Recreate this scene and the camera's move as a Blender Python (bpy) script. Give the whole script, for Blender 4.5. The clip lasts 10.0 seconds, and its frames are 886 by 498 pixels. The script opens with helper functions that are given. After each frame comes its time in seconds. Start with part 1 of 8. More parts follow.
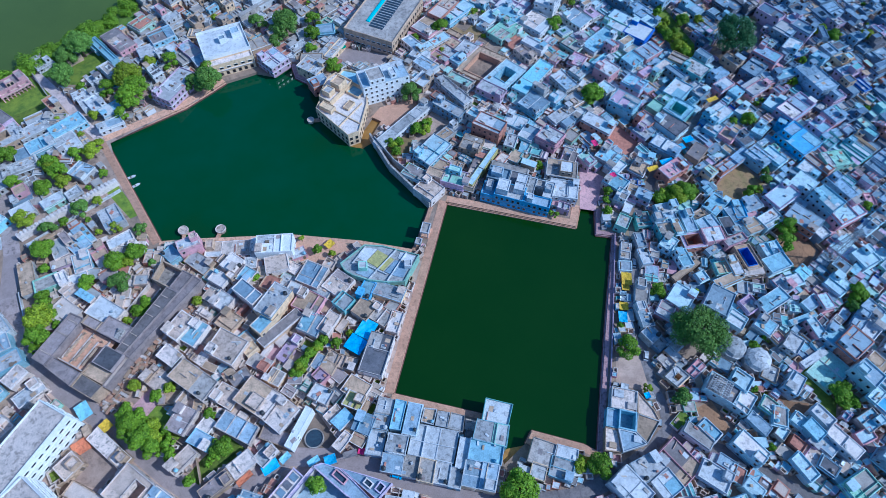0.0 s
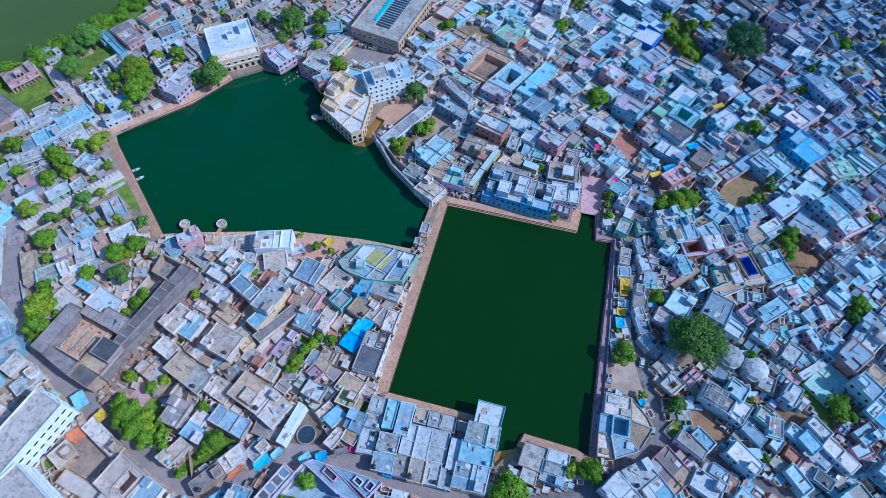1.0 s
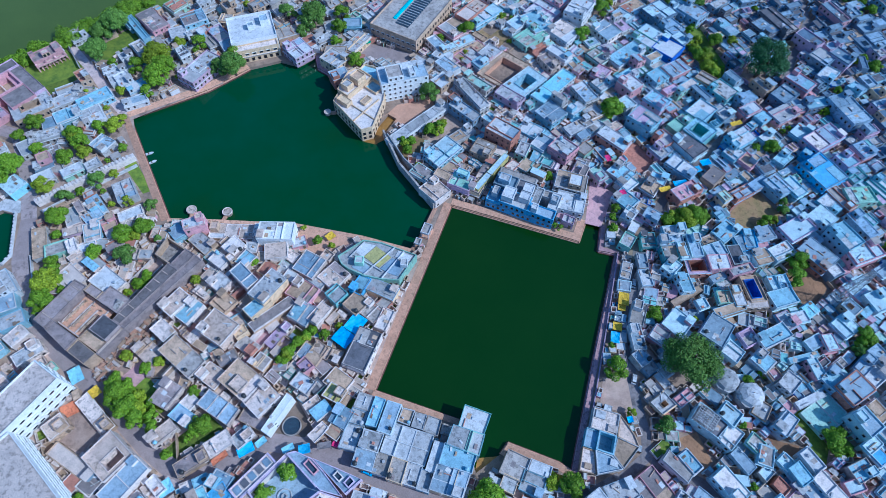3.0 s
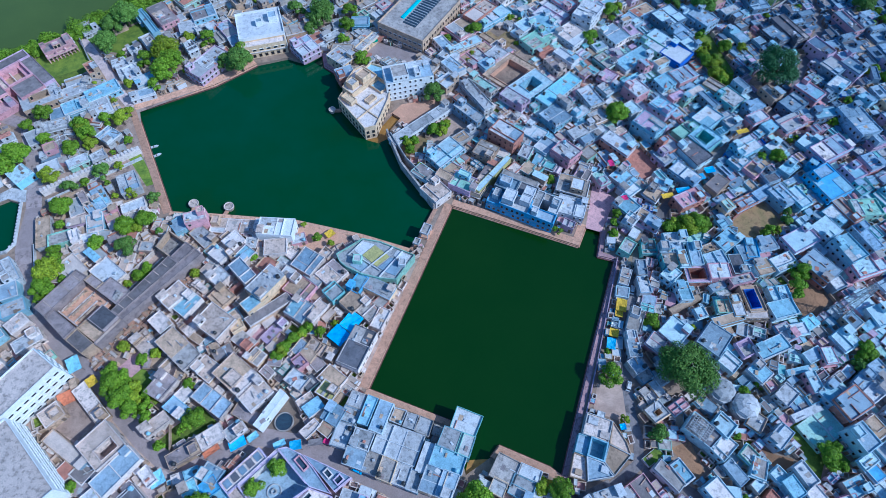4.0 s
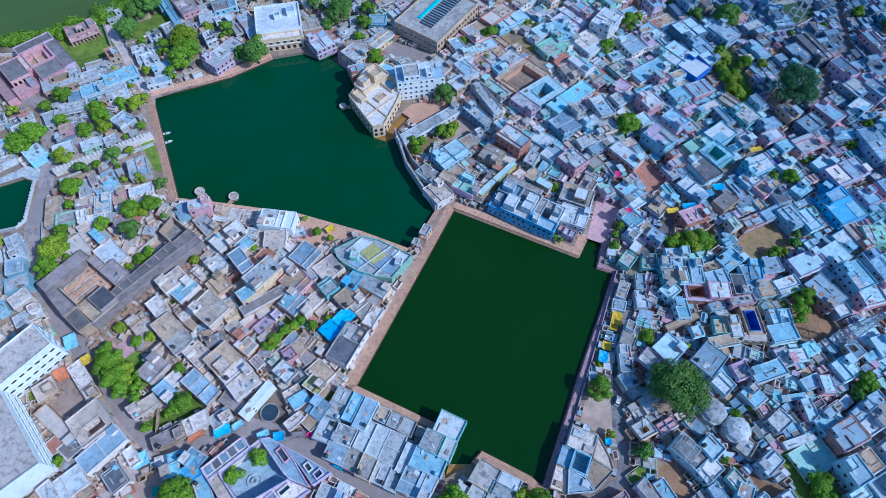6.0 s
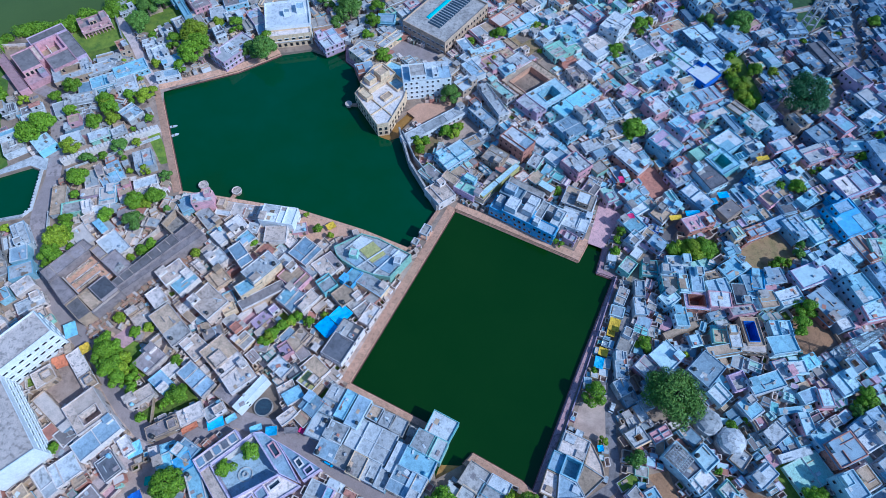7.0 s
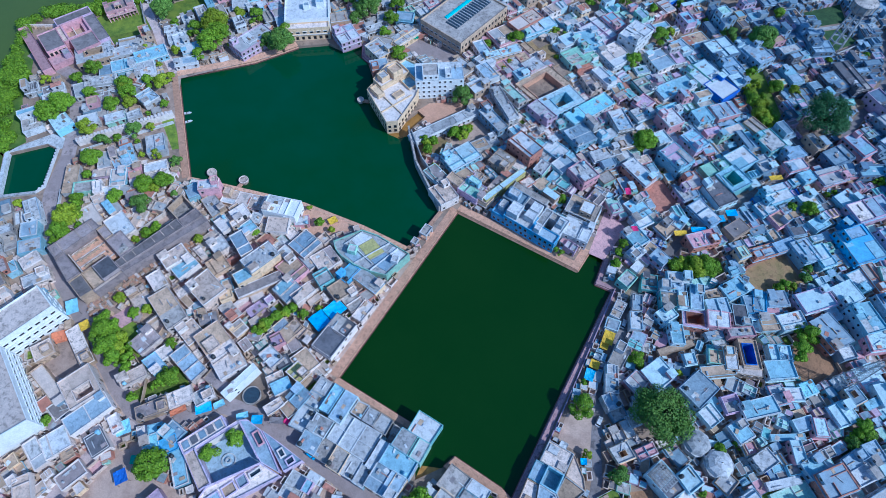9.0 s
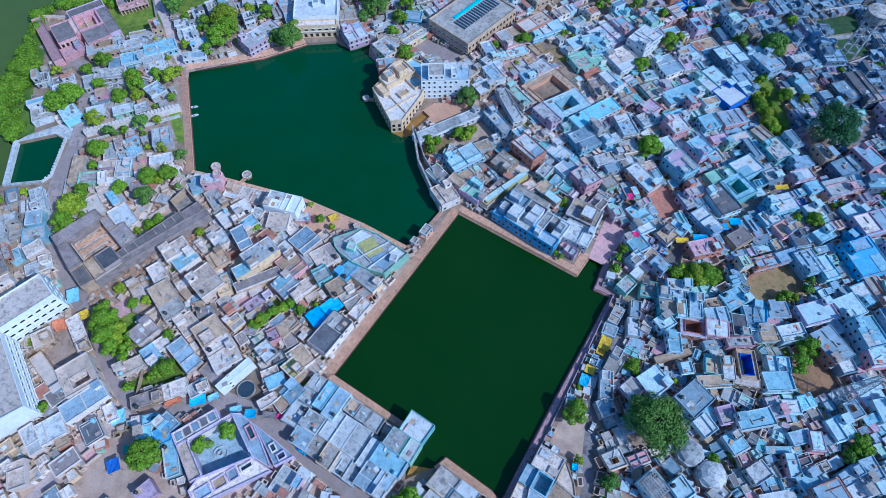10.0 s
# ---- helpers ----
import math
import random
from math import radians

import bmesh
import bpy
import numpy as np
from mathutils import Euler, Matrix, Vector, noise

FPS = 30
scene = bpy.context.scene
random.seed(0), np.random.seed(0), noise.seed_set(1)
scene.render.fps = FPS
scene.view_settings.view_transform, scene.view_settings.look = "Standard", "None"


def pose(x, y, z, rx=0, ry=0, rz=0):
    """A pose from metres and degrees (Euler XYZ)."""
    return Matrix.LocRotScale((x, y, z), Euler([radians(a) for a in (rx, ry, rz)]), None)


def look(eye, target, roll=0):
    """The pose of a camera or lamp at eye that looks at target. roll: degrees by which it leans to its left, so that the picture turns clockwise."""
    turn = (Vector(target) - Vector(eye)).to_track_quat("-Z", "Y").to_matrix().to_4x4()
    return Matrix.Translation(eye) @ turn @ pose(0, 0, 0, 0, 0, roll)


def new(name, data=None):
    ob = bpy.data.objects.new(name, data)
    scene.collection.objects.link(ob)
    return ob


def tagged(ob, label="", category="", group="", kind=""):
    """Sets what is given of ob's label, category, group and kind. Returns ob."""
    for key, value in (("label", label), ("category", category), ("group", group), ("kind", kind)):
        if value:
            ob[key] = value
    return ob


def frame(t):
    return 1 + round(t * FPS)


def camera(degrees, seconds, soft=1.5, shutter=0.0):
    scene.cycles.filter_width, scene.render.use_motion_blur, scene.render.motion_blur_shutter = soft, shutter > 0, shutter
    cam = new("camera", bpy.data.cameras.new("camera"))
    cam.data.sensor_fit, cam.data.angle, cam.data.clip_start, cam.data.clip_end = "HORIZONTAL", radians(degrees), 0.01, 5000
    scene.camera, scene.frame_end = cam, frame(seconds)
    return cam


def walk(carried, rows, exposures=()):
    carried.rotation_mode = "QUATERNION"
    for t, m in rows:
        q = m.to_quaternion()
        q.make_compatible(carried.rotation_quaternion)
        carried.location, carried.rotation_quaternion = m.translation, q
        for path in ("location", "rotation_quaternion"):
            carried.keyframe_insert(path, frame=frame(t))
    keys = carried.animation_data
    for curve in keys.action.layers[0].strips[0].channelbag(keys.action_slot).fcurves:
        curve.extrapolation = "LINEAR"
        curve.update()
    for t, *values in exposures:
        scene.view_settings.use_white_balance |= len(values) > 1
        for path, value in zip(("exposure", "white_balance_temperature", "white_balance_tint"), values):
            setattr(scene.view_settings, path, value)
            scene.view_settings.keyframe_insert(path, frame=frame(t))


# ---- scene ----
cam = camera(76.0, 10.0, soft=0.85)
PATH = [
    (0, (-4.587, 5.736, 191.885), (-4.525, 6.745, 190.159), 2.0),
    (0.5, (-2.637, 5.760, 191.916), (-2.591, 6.771, 190.190), 2.0),
    (1, (-0.601, 5.814, 191.984), (-0.571, 6.824, 190.258), 2.0),
    (1.5, (1.604, 6.063, 192.047), (1.615, 7.073, 190.321), 1.9),
    (2, (3.760, 6.338, 192.159), (3.751, 7.347, 190.432), 1.9),
    (2.5, (5.816, 6.741, 192.320), (5.787, 7.748, 190.592), 1.9),
    (4, (12.018, 7.991, 192.668), (11.937, 8.991, 190.938), 1.9),
    (4.5, (14.186, 8.292, 192.621), (14.088, 9.292, 190.891), 1.8),
    (5, (16.224, 8.614, 192.641), (16.110, 9.612, 190.912), 1.9),
    (5.5, (18.251, 9.133, 192.669), (18.118, 10.129, 190.940), 1.9),
    (7, (24.571, 10.718, 192.726), (24.382, 11.704, 190.996), 1.7),
    (7.5, (26.545, 11.424, 192.901), (26.337, 12.405, 191.171), 1.7),
    (8, (28.530, 12.191, 193.027), (28.305, 13.166, 191.295), 1.7),
    (8.5, (30.556, 12.965, 193.111), (30.313, 13.935, 191.379), 1.6),
    (9, (32.590, 13.738, 193.081), (32.330, 14.702, 191.348), 1.6),
    (9.5, (34.517, 14.363, 192.989), (34.242, 15.323, 191.256), 1.6),
    (10, (36.574, 15.161, 192.982), (36.280, 16.114, 191.250), 1.5),
]
walk(cam, [(t, look(eye, target, roll)) for t, eye, target, roll in PATH], [(0.0, -0.33, 4190, -3), (10.0, -0.33, 4190, -3)])

# ---- world and sun ----
SUN_EL, SUN_AZ = 42.0, 102.0   # height; bearing clockwise from +y
world = bpy.data.worlds.new("sky")
scene.world = world
world.use_nodes = True
wn = world.node_tree.nodes
sky = wn.new("ShaderNodeTexSky")
sky.sky_type = "NISHITA"
sky.sun_disc = False
sky.ozone_density = 4.5
sky.sun_elevation, sky.sun_rotation = radians(SUN_EL), radians(SUN_AZ)
world.node_tree.links.new(sky.outputs[0], wn["Background"].inputs[0])
wn["Background"].inputs[1].default_value = 0.145
sun = new("sun", bpy.data.lights.new("sun", "SUN"))
sun.data.energy, sun.data.angle, sun.data.color = 4.45, radians(0.6), (1.0, 0.82, 0.66)
sd = Vector((math.sin(radians(SUN_AZ)) * math.cos(radians(SUN_EL)), math.cos(radians(SUN_AZ)) * math.cos(radians(SUN_EL)), math.sin(radians(SUN_EL))))
sun.matrix_world = look(sd * 300, (0, 0, 0))


# ---- materials ----
def surface(name, colour, second=None, rough=0.9, stain=0.35, scale=0.25, grain=3.0, spread=0.25, metal=0.0, bump=0.25, amount=0.5, wear=0.32):
    """Weathered surface: two tones in large patches, fine grain, each object a little lighter or darker."""
    m = bpy.data.materials.new(name)
    m.use_nodes = True
    n, l = m.node_tree.nodes, m.node_tree.links
    bsdf = n["Principled BSDF"]
    geo = n.new("ShaderNodeNewGeometry")
    big = n.new("ShaderNodeTexNoise")
    big.inputs["Scale"].default_value, big.inputs["Detail"].default_value, big.inputs["Roughness"].default_value = scale, 6, 0.65
    fine = n.new("ShaderNodeTexNoise")
    fine.inputs["Scale"].default_value, fine.inputs["Detail"].default_value = grain, 4
    l.new(geo.outputs["Position"], big.inputs["Vector"])
    l.new(geo.outputs["Position"], fine.inputs["Vector"])
    ramp = n.new("ShaderNodeValToRGB")
    ramp.color_ramp.elements[0].position, ramp.color_ramp.elements[1].position = amount - 0.12, amount + 0.12
    second = second or tuple(c * (1 - stain) for c in colour)
    ramp.color_ramp.elements[0].color, ramp.color_ramp.elements[1].color = (*second, 1), (*colour, 1)
    l.new(big.outputs["Fac"], ramp.inputs["Fac"])
    info = n.new("ShaderNodeObjectInfo")
    val = n.new("ShaderNodeMapRange")
    val.inputs["To Min"].default_value, val.inputs["To Max"].default_value = 1 - spread, 1 + spread
    l.new(info.outputs["Random"], val.inputs["Value"])
    gr = n.new("ShaderNodeMapRange")
    gr.inputs["From Min"].default_value, gr.inputs["From Max"].default_value = 0.3, 0.7
    gr.inputs["To Min"].default_value, gr.inputs["To Max"].default_value = 0.85, 1.13
    l.new(fine.outputs["Fac"], gr.inputs["Value"])
    isl = n.new("ShaderNodeMapRange")
    isl.inputs["To Min"].default_value, isl.inputs["To Max"].default_value = 1 - spread * 0.7, 1 + spread * 0.5
    l.new(geo.outputs["Random Per Island"], isl.inputs["Value"])
    mould = n.new("ShaderNodeTexNoise")
    mould.inputs["Scale"].default_value, mould.inputs["Detail"].default_value, mould.inputs["Roughness"].default_value = scale * 2.4, 6, 0.72
    l.new(geo.outputs["Position"], mould.inputs["Vector"])
    spot = n.new("ShaderNodeMapRange")
    spot.inputs["From Min"].default_value, spot.inputs["From Max"].default_value = 0.50, 0.62
    spot.inputs["To Min"].default_value, spot.inputs["To Max"].default_value = 0.0, 1.0
    l.new(mould.outputs["Fac"], spot.inputs["Value"])
    age = n.new("ShaderNodeMapRange")
    age.inputs["From Min"].default_value, age.inputs["From Max"].default_value = 0.15, 0.95
    age.inputs["To Min"].default_value, age.inputs["To Max"].default_value = 0.05 * wear, 1.7 * wear
    l.new(geo.outputs["Random Per Island"], age.inputs["Value"])
    dirt = n.new("ShaderNodeMath")
    dirt.operation = "MULTIPLY"
    l.new(spot.outputs[0], dirt.inputs[0])
    l.new(age.outputs[0], dirt.inputs[1])
    clean = n.new("ShaderNodeMath")
    clean.operation = "SUBTRACT"
    clean.inputs[0].default_value = 1.0
    l.new(dirt.outputs[0], clean.inputs[1])
    mul = n.new("ShaderNodeMath")
    mul.operation = "MULTIPLY"
    l.new(val.outputs[0], mul.inputs[0])
    l.new(gr.outputs[0], mul.inputs[1])
    for extra in (isl, clean):
        more = n.new("ShaderNodeMath")
        more.operation = "MULTIPLY"
        l.new(mul.outputs[0], more.inputs[0])
        l.new(extra.outputs[0], more.inputs[1])
        mul = more
    vm = n.new("ShaderNodeVectorMath")
    vm.operation = "SCALE"
    l.new(ramp.outputs["Color"], vm.inputs[0])
    l.new(mul.outputs[0], vm.inputs["Scale"])
    l.new(vm.outputs[0], bsdf.inputs["Base Color"])
    bsdf.inputs["Roughness"].default_value, bsdf.inputs["Metallic"].default_value = rough, metal
    if bump:
        bp = n.new("ShaderNodeBump")
        bp.inputs["Strength"].default_value, bp.inputs["Distance"].default_value = bump, 0.1
        l.new(fine.outputs["Fac"], bp.inputs["Height"])
        l.new(bp.outputs[0], bsdf.inputs["Normal"])
    return m


def leaf_surface(name, colour, second):
    m = surface(name, colour, second, rough=0.6, scale=0.5, grain=1.5, spread=0.18, bump=0, wear=0.0)
    n, l = m.node_tree.nodes, m.node_tree.links
    geo = [x for x in n if x.type == "NEW_GEOMETRY"][0]
    ramp = [x for x in n if x.type == "VALTORGB"][0]
    l.new(geo.outputs["Random Per Island"], ramp.inputs["Fac"])
    ramp.color_ramp.elements[0].position, ramp.color_ramp.elements[1].position = 0.0, 1.0
    n["Principled BSDF"].inputs["Specular IOR Level"].default_value = 0.25
    return m


def water_surface(name, colour, second, rough=0.07):
    m = surface(name, colour, second, rough=rough, scale=0.012, grain=1.2, spread=0.0, bump=0.035, wear=0.0)
    n = m.node_tree.nodes
    n["Principled BSDF"].inputs["IOR"].default_value = 1.33
    for x in n:
        if x.type == "MAP_RANGE" and abs(x.inputs["To Min"].default_value - 0.85) < 0.01:
            x.inputs["To Min"].default_value, x.inputs["To Max"].default_value = 0.97, 1.03
    return m


M = {
    "water": water_surface("pond_water", (0.012, 0.041, 0.003), (0.009, 0.036, 0.002)),
    "water2": water_surface("tank_water", (0.011, 0.067, 0.028), (0.013, 0.056, 0.013)),
    "lake": water_surface("lake_water", (0.105, 0.145, 0.026), (0.085, 0.12, 0.022), 0.15),
    "earth": surface("dusty_earth", (0.35, 0.25, 0.185), (0.22, 0.16, 0.12), scale=0.12),
    "red_earth": surface("reddish_earth", (0.42, 0.23, 0.12), (0.31, 0.175, 0.095), scale=0.2),
    "olive_earth": surface("weedy_earth", (0.35, 0.22, 0.11), (0.26, 0.19, 0.08), scale=0.25),
    "grass": surface("rough_grass", (0.22, 0.27, 0.025), (0.11, 0.165, 0.018), scale=0.3),
    "bank_green": surface("lush_bank", (0.17, 0.24, 0.03), (0.09, 0.16, 0.02), scale=0.25, grain=1.2),
    # Lawn green darkened so that its colour holds cloud shade.
    "park_lawn": surface("shade_dark_lawn", (0.055, 0.10, 0.03), (0.035, 0.07, 0.022), scale=0.3, grain=1.5),
    "asphalt": surface("worn_street", (0.56, 0.44, 0.42), (0.46, 0.36, 0.34), scale=0.2),
    # Darker copy of the street, with the shade of narrow lanes put into its colour.
    "lane": surface("shaded_street", (0.25, 0.215, 0.215), (0.18, 0.155, 0.155), scale=0.2),
    "sandstone": surface("ghat_sandstone", (0.66, 0.38, 0.25), (0.54, 0.31, 0.20), scale=0.3),
    "pink_stone": surface("pink_paving", (0.60, 0.36, 0.36), (0.50, 0.30, 0.31), scale=0.3),
    "wet_stone": surface("damp_red_stone", (0.22, 0.10, 0.08), (0.15, 0.07, 0.06), scale=0.4),
    "mud": surface("wet_sand", (0.46, 0.24, 0.05), (0.36, 0.18, 0.035), scale=0.2, rough=0.5),
    "pale_earth": surface("pale_pinkish_dust", (0.54, 0.39, 0.31), (0.40, 0.28, 0.22), scale=0.15),
    # roofs
    "warm_concrete": surface("warm_grey_concrete", (0.66, 0.51, 0.42), (0.47, 0.36, 0.29), scale=0.28, amount=0.46, wear=0.46),
    "warm_lime": surface("warm_limewash", (0.75, 0.62, 0.55), (0.58, 0.48, 0.43), scale=0.3, amount=0.44, wear=0.46),
    "warm_dark": surface("old_dark_slab", (0.41, 0.325, 0.31), (0.29, 0.23, 0.22), scale=0.22),
    "warm_white": surface("warm_white_paint", (0.83, 0.73, 0.68), (0.67, 0.58, 0.54), scale=0.25, spread=0.1, amount=0.42),
    "ochre": surface("mossy_ochre_wash", (0.50, 0.44, 0.16), (0.38, 0.34, 0.13), scale=0.35),
    "concrete": surface("weathered_concrete", (0.49, 0.43, 0.39), (0.31, 0.27, 0.25), scale=0.28, amount=0.47, wear=0.46),
    "lime": surface("limewashed_roof", (0.52, 0.50, 0.50), (0.36, 0.35, 0.36), scale=0.3, amount=0.44, wear=0.46),
    "white": surface("white_paint", (0.66, 0.65, 0.66), (0.50, 0.50, 0.52), scale=0.25, spread=0.1, amount=0.42),
    "bright_white": surface("fresh_white_paint", (0.82, 0.81, 0.80), (0.74, 0.73, 0.73), scale=0.25, spread=0.04, amount=0.4, wear=0.12),
    "tan": surface("tan_plaster", (0.55, 0.39, 0.27), (0.39, 0.28, 0.19), scale=0.3),
    "brick": surface("red_brick", (0.53, 0.24, 0.17), (0.39, 0.18, 0.13), scale=0.5),
    "dark": surface("sooty_slab", (0.29, 0.245, 0.24), (0.20, 0.17, 0.165), scale=0.25),
    "pink": surface("pink_paint", (0.68, 0.37, 0.40), (0.55, 0.30, 0.33), scale=0.3),
    "mauve": surface("lilac_paint", (0.60, 0.43, 0.55), (0.49, 0.35, 0.45), scale=0.3),
    "lilac": surface("pale_lilac_paint", (0.70, 0.57, 0.72), (0.58, 0.47, 0.60), scale=0.3, spread=0.12),
    "aqua": surface("aqua_paint", (0.28, 0.53, 0.53), (0.22, 0.42, 0.43), scale=0.3),
    "mint": surface("mint_paint", (0.41, 0.62, 0.50), (0.32, 0.50, 0.40), scale=0.3),
    "sky": surface("pale_blue_paint", (0.36, 0.54, 0.64), (0.28, 0.43, 0.52), scale=0.3),
    "cobalt": surface("cobalt_blue_paint", (0.06, 0.17, 0.62), (0.05, 0.13, 0.50), scale=0.3, spread=0.15),
    "azure": surface("bright_blue_paint", (0.21, 0.48, 0.78), (0.16, 0.40, 0.67), scale=0.3, spread=0.1),
    "cream": surface("cream_paint", (0.82, 0.60, 0.38), (0.70, 0.51, 0.32), scale=0.3, spread=0.1),
    "yellow": surface("yellow_cloth", (0.80, 0.52, 0.03), (0.70, 0.44, 0.03), scale=0.5, spread=0.1),
    "blue_cloth": surface("blue_tarpaulin", (0.08, 0.42, 0.80), (0.06, 0.34, 0.68), scale=0.5, spread=0.2, rough=0.5),
    "cyan_cloth": surface("cyan_tarpaulin", (0.15, 0.52, 0.84), (0.12, 0.44, 0.74), scale=0.5, spread=0.2, rough=0.5),
    "orange": surface("orange_cloth", (0.75, 0.26, 0.12), (0.62, 0.20, 0.10), scale=0.5, spread=0.1),
    "magenta": surface("magenta_cloth", (0.80, 0.04, 0.22), (0.65, 0.03, 0.18), scale=0.5, spread=0.1),
    "green_cloth": surface("green_sheet", (0.03, 0.42, 0.28), (0.02, 0.34, 0.22), scale=0.5, spread=0.1),
    "turquoise": surface("turquoise_sheet", (0.06, 0.62, 0.68), (0.05, 0.52, 0.58), scale=0.5, spread=0.05, rough=0.4),
    "slate": surface("dark_slate", (0.17, 0.16, 0.18), (0.12, 0.115, 0.13), scale=0.3),
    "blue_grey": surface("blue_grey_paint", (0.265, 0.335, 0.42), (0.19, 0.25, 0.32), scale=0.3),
    # Bluish cast of the light in the north-east, put into the paint.
    "blue_wash": surface("deep_blue_cast", (0.33, 0.43, 0.55), (0.24, 0.32, 0.42), scale=0.3, amount=0.46),
    "pale_cyan": surface("pale_cyan_sheet", (0.42, 0.72, 0.82), (0.36, 0.64, 0.74), scale=0.5, spread=0.05, rough=0.5),
    "pale_blue": surface("pale_blue_wash", (0.385, 0.465, 0.55), (0.285, 0.345, 0.42), scale=0.3, amount=0.46),
    "ice": surface("bluish_white_wash", (0.56, 0.68, 0.73), (0.43, 0.53, 0.58), scale=0.3, spread=0.12, amount=0.43),
    "pale_mint": surface("pale_mint_wash", (0.49, 0.68, 0.60), (0.40, 0.56, 0.49), scale=0.3, spread=0.1),
    # Dimming and haze of the far corner, put into a darker blue.
    "dusk_blue": surface("dimmed_far_blue", (0.17, 0.235, 0.33), (0.12, 0.17, 0.25), scale=0.3),
    "tin": surface("galvanised_tin", (0.52, 0.56, 0.60), (0.38, 0.40, 0.43), scale=0.6, rough=0.45, metal=0.4),
    "glass": surface("dark_window", (0.03, 0.035, 0.045), (0.02, 0.02, 0.03), rough=0.2, bump=0),
    "netting": surface("dark_blue_netting", (0.05, 0.085, 0.13), (0.035, 0.06, 0.10), scale=1.0),
    "wood": surface("grey_wood", (0.22, 0.16, 0.11), (0.15, 0.11, 0.08), grain=8),
    "tank": surface("black_plastic", (0.03, 0.03, 0.035), (0.05, 0.05, 0.05), rough=0.5),
    "bark": surface("bark", (0.14, 0.10, 0.07), (0.08, 0.06, 0.04), grain=6),
    "leaf_dark": leaf_surface("dark_leaves", (0.20, 0.31, 0.045), (0.11, 0.20, 0.03)),
    # Distance haze over one far tree, put into a duller, bluer leaf colour.
    "leaf_hazed": leaf_surface("hazed_green_leaves", (0.085, 0.19, 0.06), (0.045, 0.12, 0.04)),
    "leaf_mid": leaf_surface("green_leaves", (0.26, 0.38, 0.014), (0.12, 0.22, 0.010)),
    "leaf_lime": leaf_surface("yellow_green_leaves", (0.37, 0.43, 0.015), (0.19, 0.26, 0.012)),
}


# ---- mesh helpers ----
class Shape:
    """Collects vertices and faces for one mesh."""

    def __init__(self):
        self.v, self.f, self.m = [], [], []

    def face(self, pts, mat=0):
        k = len(self.v)
        self.v += [tuple(p) for p in pts]
        self.f.append(tuple(range(k, k + len(pts))))
        self.m.append(mat)

    def box(self, x0, x1, y0, y1, z0, z1, mat=0, floor=True):
        self.prism([(x0, y0), (x1, y0), (x1, y1), (x0, y1)], z0, z1, mat, floor)

    def prism(self, plan, z0, z1, mat=0, floor=True, top=None):
        """plan runs counter-clockwise; top: another outline for the upper end."""
        n, k = len(plan), len(self.v)
        self.v += [(x, y, z0) for x, y in plan] + [(x, y, z1) for x, y in (top or plan)]
        for a in range(n):
            b = (a + 1) % n
            self.f.append((k + a, k + b, k + n + b, k + n + a))
        self.f.append(tuple(range(k + n, k + 2 * n)))
        self.m += [mat] * (n + 1)
        if floor:
            self.f.append(tuple(reversed(range(k, k + n))))
            self.m.append(mat)

    def rim(self, outer, inner, z0, z1, z_in, mat=0):
        """A ring wall: outer face z0..z1, its top, and the inner face down to z_in."""
        n, k = len(outer), len(self.v)
        self.v += [(x, y, z0) for x, y in outer] + [(x, y, z1) for x, y in outer] + [(x, y, z1) for x, y in inner] + [(x, y, z_in) for x, y in inner]
        for a in range(n):
            b = (a + 1) % n
            for s in (0, n, 2 * n):
                self.f.append((k + s + a, k + s + b, k + s + n + b, k + s + n + a))
                self.m.append(mat)

    def mesh(self, name, mats):
        me = bpy.data.meshes.new(name)
        me.from_pydata(self.v, [], self.f)
        for m in mats:
            me.materials.append(m)
        if len(mats) > 1:
            me.polygons.foreach_set("material_index", self.m)
        me.update()
        return me


def put(name, data, parent=None, m=None, label=""):
    ob = new(name, data)
    if parent:
        ob.parent = parent
    if m is not None:
        ob.matrix_basis = m
    return tagged(ob, label)


def part(name, shape, mats, parent, label="", m=None):
    return put(name, shape.mesh(name, mats if isinstance(mats, (list, tuple)) else [mats]), parent, m, label)


def circle(r, n, x=0.0, y=0.0, turn=0.0):
    return [(x + r * math.cos(turn + 2 * math.pi * i / n), y + r * math.sin(turn + 2 * math.pi * i / n)) for i in range(n)]


# ---- plan: what is free to build on ----
TAKEN = []    # convex plots as (cx, cy, half w, half d, cos, sin)
AREAS = []    # outlines that stay open
LINES = []    # streets: (points, half width)
GROUND = 1.35


def inside(x, y, poly):
    hit, j = False, len(poly) - 1
    for i in range(len(poly)):
        (xi, yi), (xj, yj) = poly[i], poly[j]
        if (yi > y) != (yj > y) and x < (xj - xi) * (y - yi) / (yj - yi) + xi:
            hit = not hit
        j = i
    return hit


def near_line(x, y, pts, r):
    for (ax, ay), (bx, by) in zip(pts, pts[1:]):
        dx, dy = bx - ax, by - ay
        s = max(0.0, min(1.0, ((x - ax) * dx + (y - ay) * dy) / (dx * dx + dy * dy)))
        if (x - ax - s * dx) ** 2 + (y - ay - s * dy) ** 2 < r * r:
            return True
    return False


CELLS = {}


SOLID = []


def take(x, y, hw, hd, ang):
    """Marks a turned plot as built on."""
    plot = (x, y, hw, hd, math.cos(radians(ang)), math.sin(radians(ang)))
    TAKEN.append(plot)
    r = math.hypot(hw, hd)
    for i in range(int((x - r) // 12), int((x + r) // 12) + 1):
        for k in range(int((y - r) // 12), int((y + r) // 12) + 1):
            CELLS.setdefault((i, k), []).append(plot)


SEGMENTS = {}
BOUNDS = []


